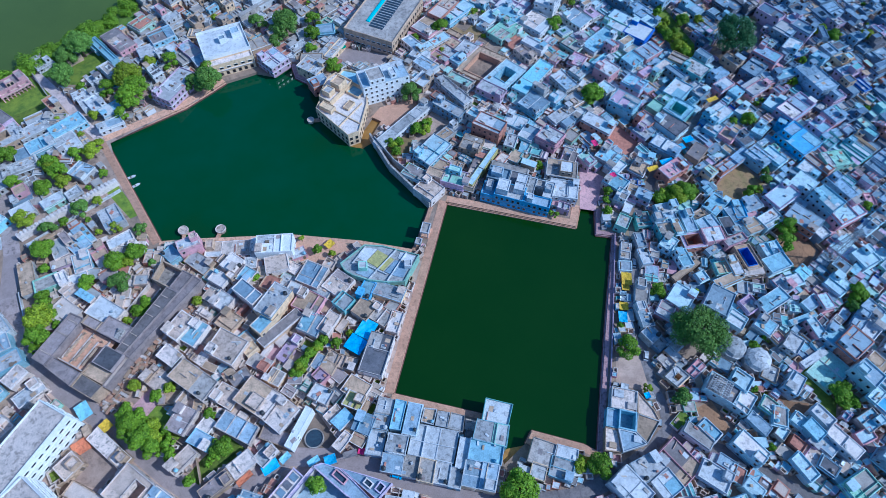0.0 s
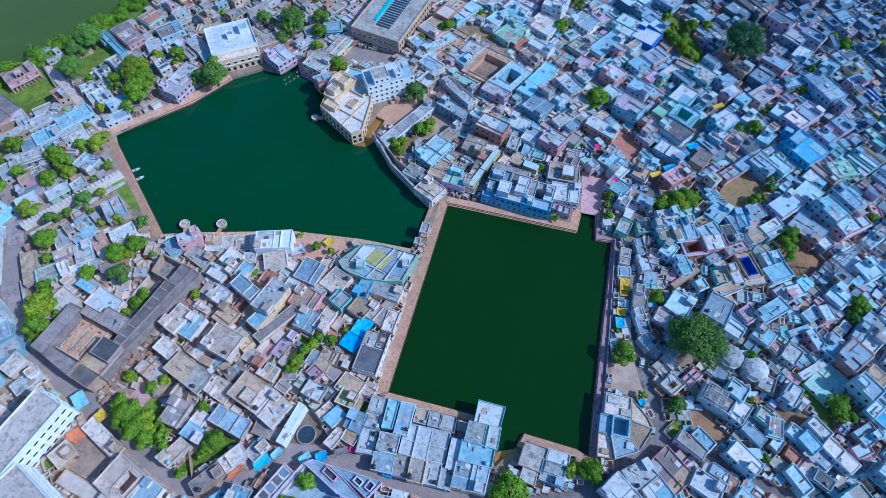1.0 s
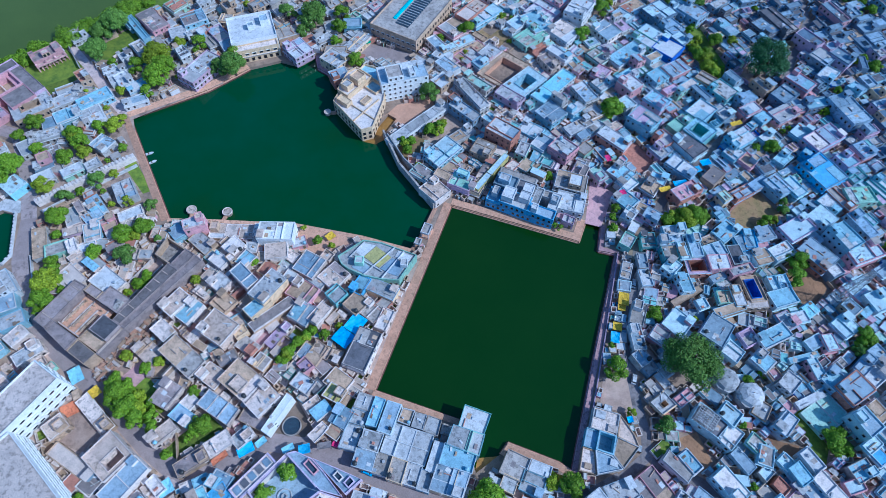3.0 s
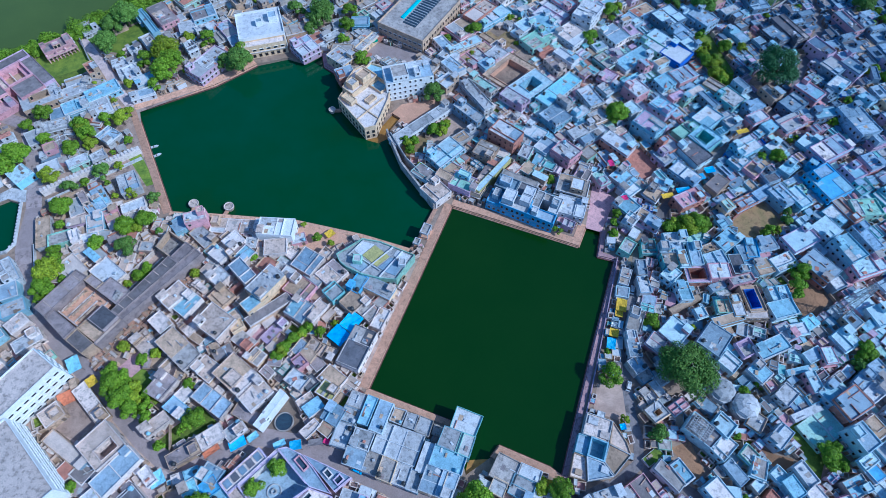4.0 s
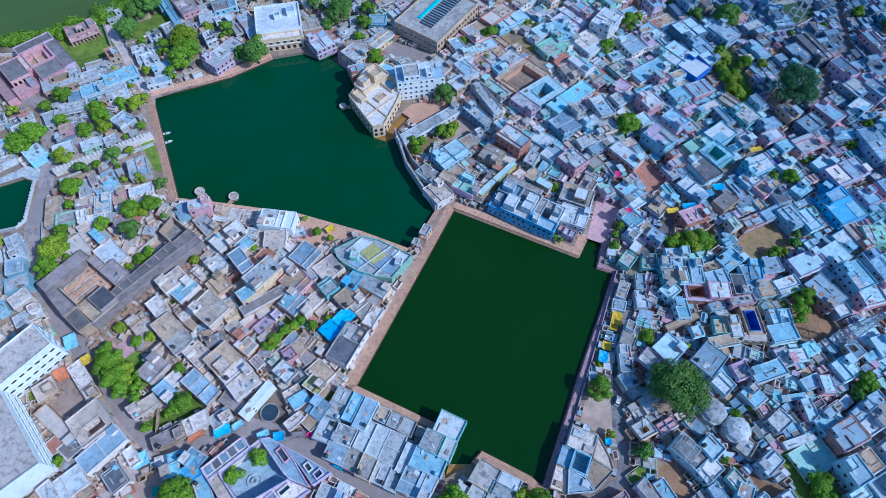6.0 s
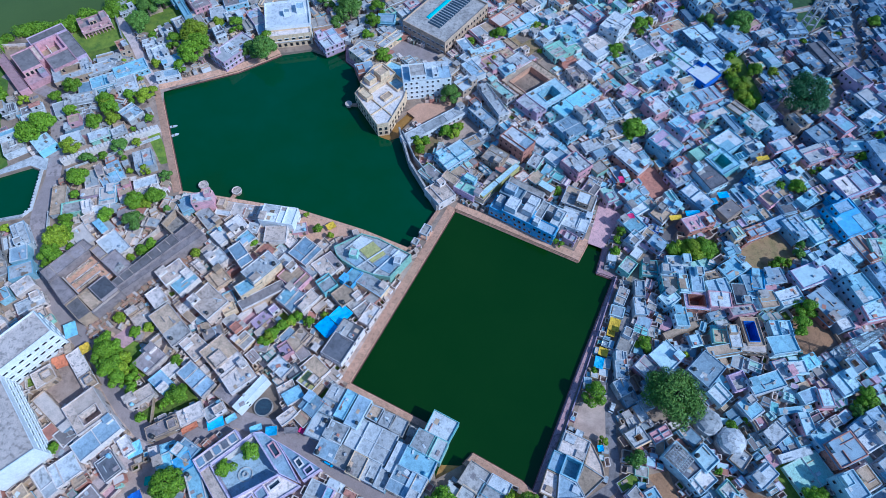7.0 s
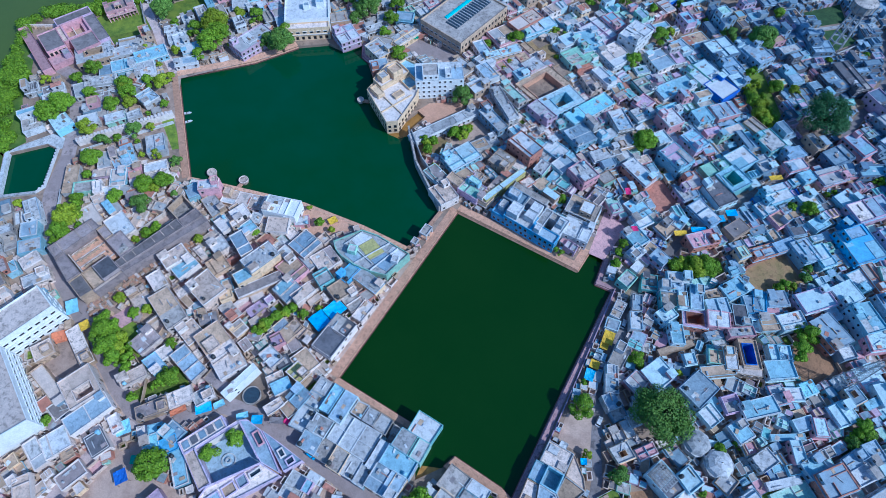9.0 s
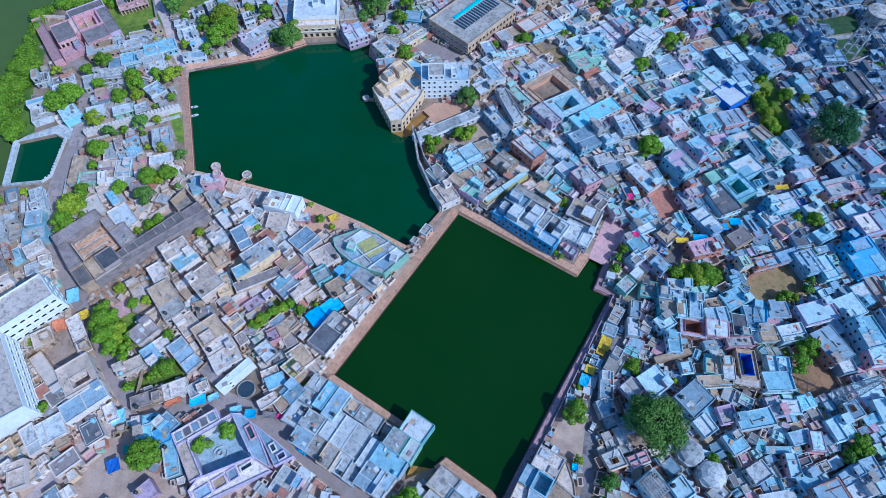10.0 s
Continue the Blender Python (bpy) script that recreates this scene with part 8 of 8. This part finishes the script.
awning(127.0, 190.8, 2.3, 5.6, 4.7, -67, "yellow", "yellow cloth awning over the street")
awning(-115.3, 46.0, 4.7, 5.3, 1.1, -55, "orange", "faded orange cloth on poles in a yard")
awning(-43.7, 230.0, 3.5, 4.4, 2.6, -61, "green_cloth", "green sheet canopy in a courtyard")
awning(109.2, 53.5, 3.0, 2.6, 3.6, -44, "green_cloth", "green sheet canopy between houses")
awning(69.1, 57.3, 2.0, 2.0, 2.6, -76, "blue_cloth", "small blue tarpaulin by a house")
awning(-41.6, 119.4, 3.1, 3.5, 1.6, -42, "yellow", "small yellow cloth canopy by the pond")
awning(-75.8, 24.9, 4.6, 4.6, 2.8, -139, "pale_cyan", "pale cyan tent canopy by the crossroads")
awning(-68.6, 11.6, 3.8, 4.2, 2.5, 44, "cobalt", "dark blue tarpaulin over a stall in a yard")
awning(-66.8, 17.4, 3.2, 2.6, 2.5, 20, "green_cloth", "green sheet shade beside a large tree")
awning(44.9, 37.1, 4.2, 2.6, 2.6, -10, "yellow", "yellow cloth awning beside a quay house")
# masts
mast(148.7, 107.2, 24.5)
water_tower(156.6, 288.4, 20.0)


# ---- the close-packed rest of the town ----
WALLS = ["lime"] * 4 + ["warm_lime"] * 3 + ["white"] * 3 + ["concrete"] * 3 + ["sky"] * 3 + ["pink"] * 2 + ["mauve"] * 2 + ["brick"] * 2 + ["tan"] * 2 + ["aqua", "mint", "cream"]
ROOFS = ["concrete"] * 4 + ["warm_concrete"] * 3 + ["lime"] * 5 + ["warm_lime"] * 3 + ["white"] * 2 + ["tan"] * 3 + ["dark"] * 2 + ["sky"] * 2 + ["brick", "pink", "aqua"]
WALLS_EAST = ["lime"] * 3 + ["white"] * 6 + ["ice"] * 6 + ["pale_blue"] * 4 + ["sky"] * 3 + ["blue_grey"] * 2 + ["pink"] * 4 + ["mauve"] * 5 + ["brick", "brick", "aqua", "aqua", "mint", "mint", "cobalt", "cream", "tan", "tan"]
ROOFS_EAST = ["pale_blue"] * 9 + ["lime"] * 3 + ["blue_grey"] * 5 + ["white"] * 2 + ["sky"] * 3 + ["concrete"] * 4 + ["tan", "tan", "aqua", "mauve", "mauve", "pink", "slate", "dark", "pale_mint", "pale_mint"]
WALLS_WEST = ["lime"] * 5 + ["white"] * 3 + ["concrete"] * 4 + ["tan"] * 4 + ["brick"] * 2 + ["pink", "cream", "sky", "mint"]
ROOFS_WEST = ["concrete"] * 9 + ["lime"] * 5 + ["tan"] * 4 + ["dark"] * 2 + ["sky", "brick", "white"]
# Far-corner palettes, darkened and blued in place of haze and shade.
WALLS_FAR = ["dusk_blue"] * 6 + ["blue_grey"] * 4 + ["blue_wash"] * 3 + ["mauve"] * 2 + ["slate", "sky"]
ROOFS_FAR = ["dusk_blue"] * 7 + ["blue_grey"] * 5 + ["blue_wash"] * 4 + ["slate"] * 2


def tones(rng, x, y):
    """Puts the light's cast into the paints across the town: warm and grey in the west, blue in the east, dimmed blue
    in the far corner.
    """
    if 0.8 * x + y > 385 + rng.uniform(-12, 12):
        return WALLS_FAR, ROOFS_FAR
    k = (x - 60 + 0.25 * (y - 120)) / 90 + rng.uniform(-0.4, 0.4)
    if k > 0.25:
        return WALLS_EAST, ROOFS_EAST
    return (WALLS_WEST, ROOFS_WEST) if k < -0.75 else (WALLS, ROOFS)


def town_house(rng, x, y, w, d, ang, tall):
    h = rng.choice((2.7, 3.0, 3.2, 3.4, 5.4) if tall < 1 else (2.8, 3.1, 3.4, 4.0, 5.0, 5.8))
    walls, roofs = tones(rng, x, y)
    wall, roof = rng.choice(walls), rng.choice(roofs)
    upper, court = [], None
    big = w > 5 and d > 5
    r = rng.random()
    if big and r < 0.22:
        a, b = rng.uniform(0.25, 0.4), rng.uniform(0.25, 0.4)
        court = (a, a + rng.uniform(0.3, 0.4), b, b + rng.uniform(0.3, 0.4))
        if rng.random() < 0.6:
            upper = [(0.0, 1.0, 0.72, 1.0, 2.8, wall, rng.choice(roofs))] if rng.random() < 0.5 else [(0.0, 0.26, 0.0, 1.0, 2.8, wall, rng.choice(roofs))]
    elif r < 0.72:
        k = rng.random()
        hh = rng.uniform(2.4, 3.0)
        uw = wall if rng.random() < 0.7 else rng.choice(walls)
        a = rng.uniform(0.3, 0.62)
        upper = [[(0.0, a, 0.0, 1.0, hh, uw, rng.choice(roofs))], [(0.0, 1.0, 1 - a, 1.0, hh, uw, rng.choice(roofs))], [(0.0, a, 1 - a, 1.0, hh, uw, rng.choice(roofs))], [(1 - a, 1.0, 0.0, a, hh, uw, rng.choice(roofs))]][int(k * 4)]
        if big and rng.random() < 0.3:
            upper.append((0.66, 0.98, 0.03, 0.3, 2.3, uw, rng.choice(roofs)))
    if min(w, d) < 4.2:
        h, upper = min(h, rng.uniform(2.2, 3.2)), []
    house(x, y, w, d, h, ang, wall, roof, par=rng.choice((0.25, 0.4, 0.6, 0.8)), upper=upper, court=court, skew=0.22, win=0.3, far=True, rails=0 if court else rng.choice((0, 1, 1, 2)))


def lots(rng, u0, u1, v0, v1, level, out):
    w, d = u1 - u0, v1 - v0
    if w < 13 and d < 13 and (w * d < rng.uniform(48, 110)):
        out.append((u0, u1, v0, v1))
        return
    gap = rng.choice((0.0, 0.0, 0.1, 0.9)) if level > 3 else rng.choice((1.2, 1.6, 2.0))
    f = rng.uniform(0.4, 0.6)
    if w * rng.uniform(0.8, 1.25) > d:
        m = u0 + w * f
        lots(rng, u0, m - gap / 2, v0, v1, level + 1, out)
        lots(rng, m + gap / 2, u1, v0, v1, level + 1, out)
    else:
        m = v0 + d * f
        lots(rng, u0, u1, v0, m - gap / 2, level + 1, out)
        lots(rng, u0, u1, m + gap / 2, v1, level + 1, out)


def district(cx, cy, w, d, ang, fill=0.95, tall=0, seed=1, green=0.0):
    """Fills a turned rectangle of the plan with houses wherever nothing else stands."""
    rng = random.Random(seed)
    c, s = math.cos(radians(ang)), math.sin(radians(ang))
    out = []
    lots(rng, -w / 2, w / 2, -d / 2, d / 2, 0, out)
    queue = [(*o, 0) for o in out]
    while queue:
        u0, u1, v0, v1, depth = queue.pop(0)
        pw, pd = u1 - u0, v1 - v0
        if min(pw, pd) < 2.4:
            continue
        n = 4
        ok = [free(cx + u * c - v * s, cy + u * s + v * c) for u in (u0 + pw * i / n for i in range(n + 1)) for v in (v0 + pd * k / n for k in range(n + 1))]
        mu, mv = (u0 + u1) / 2, (v0 + v1) / 2
        if all(ok):
            x, y = cx + mu * c - mv * s, cy + mu * s + mv * c
            roll = rng.random()
            if roll < fill:
                town_house(rng, x, y, pw - 0.12, pd - 0.12, ang + rng.uniform(-2, 2), tall)
            elif roll < fill + green:
                tree(x, y, min(3.5, 0.55 * min(pw, pd)), leaf=rng.choice(("leaf_mid", "leaf_lime", "leaf_mid")))
        elif any(ok) and depth < 3:
            if pw > pd:
                queue += [(u0, mu, v0, v1, depth + 1), (mu, u1, v0, v1, depth + 1)]
            else:
                queue += [(u0, u1, v0, mv, depth + 1), (u0, u1, mv, v1, depth + 1)]


AREAS += [TANK, POND, BASIN, LAKE]
for outline in (TANK, POND, BASIN):
    LINES.append((outline + outline[:1], 2.0))
LINES.append((LAKE[1:21], 2.5))
settle()
district(-68, 84, 100, 84, 60, 0.95, 0, 11, 0.03)
district(-14, 61, 40, 122, 78, 0.95, 0, 12)
district(-159, 128, 84, 94, 42, 0.45, 0, 13, 0.4)
district(-135, 40, 81, 68, 56, 0.9, 0, 14, 0.05)
district(-68, 7, 176, 54, 62, 0.95, 0, 15, 0.03)
district(40, 11, 122, 30, 12, 0.9, 0, 16, 0.05)
district(32, 151, 59, 54, 66, 0.97, 1, 17)
district(11, 216, 94, 108, 50, 0.95, 1, 18, 0.03)
district(101, 115, 59, 81, 76, 0.95, 1, 19, 0.02)
district(128, 61, 108, 94, 40, 0.95, 0, 20, 0.03)
district(148, 148, 94, 108, 34, 0.95, 1, 21, 0.02)
district(101, 223, 122, 122, 36, 0.95, 1, 22, 0.02)
district(202, 256, 148, 148, 24, 0.84, 0, 23, 0.1)
district(223, 135, 108, 135, 34, 0.92, 0, 24, 0.04)
district(27, 304, 216, 94, 46, 0.93, 0, 25, 0.05)
district(-115, 216, 122, 68, 46, 0.8, 0, 26, 0.15)
district(-94, 277, 148, 68, 50, 0.85, 0, 27, 0.1)
district(148, 364, 202, 94, 30, 0.86, 0, 28, 0.08)
district(-202, 54, 81, 81, 50, 0.85, 0, 29, 0.1)


def infill(x0, x1, y0, y1, step, seed, chance=1.0):
    """Lower rooms, sheds and lean-tos in the gaps that are left, turned like their neighbours and built against them."""
    rng = random.Random(seed)
    spots = [(x0 + step * i, y0 + step * k) for i in range(int((x1 - x0) / step)) for k in range(int((y1 - y0) / step))]
    rng.shuffle(spots)
    corners = [(p / 2, q / 2) for p in (-1, 0, 1) for q in (-1, 0, 1) if p or q]
    for x, y in spots:
        x, y = x + rng.uniform(-0.8, 0.8), y + rng.uniform(-0.8, 0.8)
        if not free(x, y) or rng.random() > chance:
            continue
        best = min(CELLS.get((int(x // 12), int(y // 12)), ()), key=lambda p: (p[0] - x) ** 2 + (p[1] - y) ** 2, default=None)
        turn = (math.degrees(math.atan2(best[5], best[4])) if best else 40.0) + rng.uniform(-2, 2)
        c, s = math.cos(radians(turn)), math.sin(radians(turn))
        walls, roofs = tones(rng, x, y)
        for size in (11.0, 9.0, 7.5, 6.0, 4.8, 3.8, 2.9, 2.2, 1.6):
            k = 0.47 if x < 60 else 0.56
            f = rng.uniform(0.75, 1.3)
            a, b = size * f, size / f
            if all(free(x + p * a * k * c - q * b * k * s, y + p * a * k * s + q * b * k * c) for p, q in corners) and all(open_ground(x + p * a * 0.8 * c - q * b * 0.8 * s, y + p * a * 0.8 * s + q * b * 0.8 * c) for p, q in corners):
                if size < 7 and rng.random() < (0.34 if x < 0 and y < 124 else 0.24):
                    yard(x, y, a, b, turn, rng)
                    break
                e = rng.uniform(0.35, 0.6)
                upper = [rng.choice(((0.0, e, 0.0, 1.0), (0.0, 1.0, 0.0, e), (0.0, e, 0.0, e))) + (2.4, rng.choice(walls), rng.choice(roofs))] if size > 5.5 and rng.random() < 0.5 else []
                house(x, y, a, b, min(1.0, 0.4 + size / 7) * rng.uniform(1.6, 3.1) if x < 0 and y < 124 else min(1.0, 0.4 + size / 7) * rng.uniform(1.6, 3.3), turn, rng.choice(walls), rng.choice(roofs + ["tin", "dark", "tan"]), par=rng.choice((0.1, 0.3, 0.6)), upper=upper, skew=0.15, win=0.2, far=True, slack=0.0, rails=1 if size > 5.5 and not upper else 0)
                break


def yard(x, y, a, b, turn, rng):
    """A walled yard with bare, paved or weedy ground."""
    place = pose(x, y, GROUND, 0, 0, turn)
    take(x, y, a / 2, b / 2, turn)
    fence, bed = Shape(), Shape()
    h = rng.uniform(1.2, 2.4)
    fence.rim(rect(-a / 2, a / 2, -b / 2, b / 2), rect(-a / 2 + 0.25, a / 2 - 0.25, -b / 2 + 0.25, b / 2 - 0.25), -0.1, h, 0.02)
    bed.prism(rect(-a / 2 + 0.25, a / 2 - 0.25, -b / 2 + 0.25, b / 2 - 0.25), 0.0, 0.07)
    FAR.add(fence, [rng.choice(("warm_lime", "tan", "warm_lime", "warm_concrete", "warm_concrete"))], place)
    FAR.add(bed, [rng.choice(("pale_earth", "pale_earth", "tan", "warm_lime", "grass", "warm_concrete", "pink_stone"))], place)
    if a * b > 16:
        shed = Shape()
        shed.box(-a / 2 + 0.26, -a / 2 + rng.uniform(1.4, 2.2), -b / 2 + 0.26, b / 2 - rng.uniform(0.26, 1.5), 0.05, h + 0.4)
        FAR.add(shed, [rng.choice(("tin", "tan", "warm_dark", "brick", "warm_lime"))], place)


infill(-140, 85, 20, 125, 1.2, 71)
infill(-150, -60, -20, 60, 1.8, 72)
infill(-60, 170, -20, 60, 1.4, 73)
infill(-60, 130, 125, 270, 1.4, 74)
infill(85, 190, 40, 180, 1.4, 75)
infill(130, 260, 130, 330, 2.0, 76)
infill(-215, -140, 60, 200, 2.0, 77, 0.12)
infill(-170, -60, 180, 290, 2.2, 78, 0.4)

tagged(put("houses", FAR.shape.mesh("houses", [M[k] for k in FAR.keys])), "close-packed pale flat-roofed houses filling the old town", "houses", "", "stuff")


# ---- water tanks on the roofs ----
def water_tank(spot, key, r, h):
    thing = tagged(new("water_tank"), "%s plastic water tank on a flat roof" % ("black" if key == "tank" else "white" if key == "white" else "pale blue"), "water tank", "roof water tanks")
    thing.location = spot
    body, lid = Shape(), Shape()
    body.prism(circle(r, 14), 0.0, h)
    body.prism(circle(r, 14), h, h + 0.22, top=circle(r * 0.45, 14), floor=False)
    lid.prism(circle(r * 0.34, 12), h + 0.221, h + 0.34)
    part("body", body, M[key], thing)
    part("lid", lid, M[key], thing)


rng = random.Random(5)
for spot in ROOF_SPOTS:
    if rng.random() < 0.4:
        water_tank(spot, rng.choice(("tank", "tank", "tank", "white", "sky")), rng.uniform(0.5, 0.75), rng.uniform(1.0, 1.5))


# ---- odds and ends on the flat roofs ----
rng = random.Random(9)
CLUTTER = Sink()
for place, w, d, h, upper, court, levels in ROOF_FLATS:
    if w * d < 14:
        continue
    if w * d > 40 and not court and rng.random() < 0.5:
        f, line = rng.uniform(0.2, 0.8), Shape()
        across = rng.random() < 0.5
        if not any(a - 0.05 < f < b + 0.05 for a, b in [(l[0], l[1]) if across else (l[2], l[3]) for l in list(upper) + list(levels)]):
            line.box(-0.11, 0.11, -(d if across else w) * 0.45, (d if across else w) * 0.45, 0.0, 0.3)
            CLUTTER.add(line, [rng.choice(("white", "lime", "dark"))], place @ pose((f - 0.5) * w if across else 0.0, 0.0 if across else (f - 0.5) * d, h + 0.003, 0, 0, 0 if across else 90))
    for k in range(rng.randint(0, 2 + int(w * d / 22))):
        u, v = rng.uniform(0.12, 0.88), rng.uniform(0.12, 0.88)
        if court and court[0] - 0.1 < u < court[1] + 0.1 and court[2] - 0.1 < v < court[3] + 0.1:
            continue
        z = h + max([0.0] + [l[4] for l in levels if l[0] < u < l[1] and l[2] < v < l[3]])
        for a, b, e, f, hh, *_ in upper:
            if a - 0.06 < u < b + 0.06 and e - 0.06 < v < f + 0.06:
                z = None
        if z is None:
            continue
        bit = Shape()
        a, b, hh = rng.choice(((0.4, 0.4, 0.7), (0.7, 0.3, 0.3), (0.25, 0.25, 0.8), (0.8, 0.5, 0.4), (0.1, 1.4, 0.4), (1.6, 0.1, 0.4), (0.7, 0.5, 0.1), (0.9, 0.7, 0.06)))
        bit.box(-a, a, -b, b, 0.0, hh * rng.uniform(0.7, 1.3))
        CLUTTER.add(bit, [rng.choice(("dark", "wood", "white", "lime", "brick", "concrete", "tin", "tan", "concrete", "warm_dark", "tan", "lime", "white", "lime"))], place @ pose((u - 0.5) * w, (v - 0.5) * d, z + 0.003, 0, 0, rng.choice((0, 90, rng.uniform(0, 90)))))
tagged(put("roof_clutter", CLUTTER.shape.mesh("roof_clutter", [M[k] for k in CLUTTER.keys])), "small drums, boxes, low walls and bundles on flat roofs", "clutter", "", "stuff")
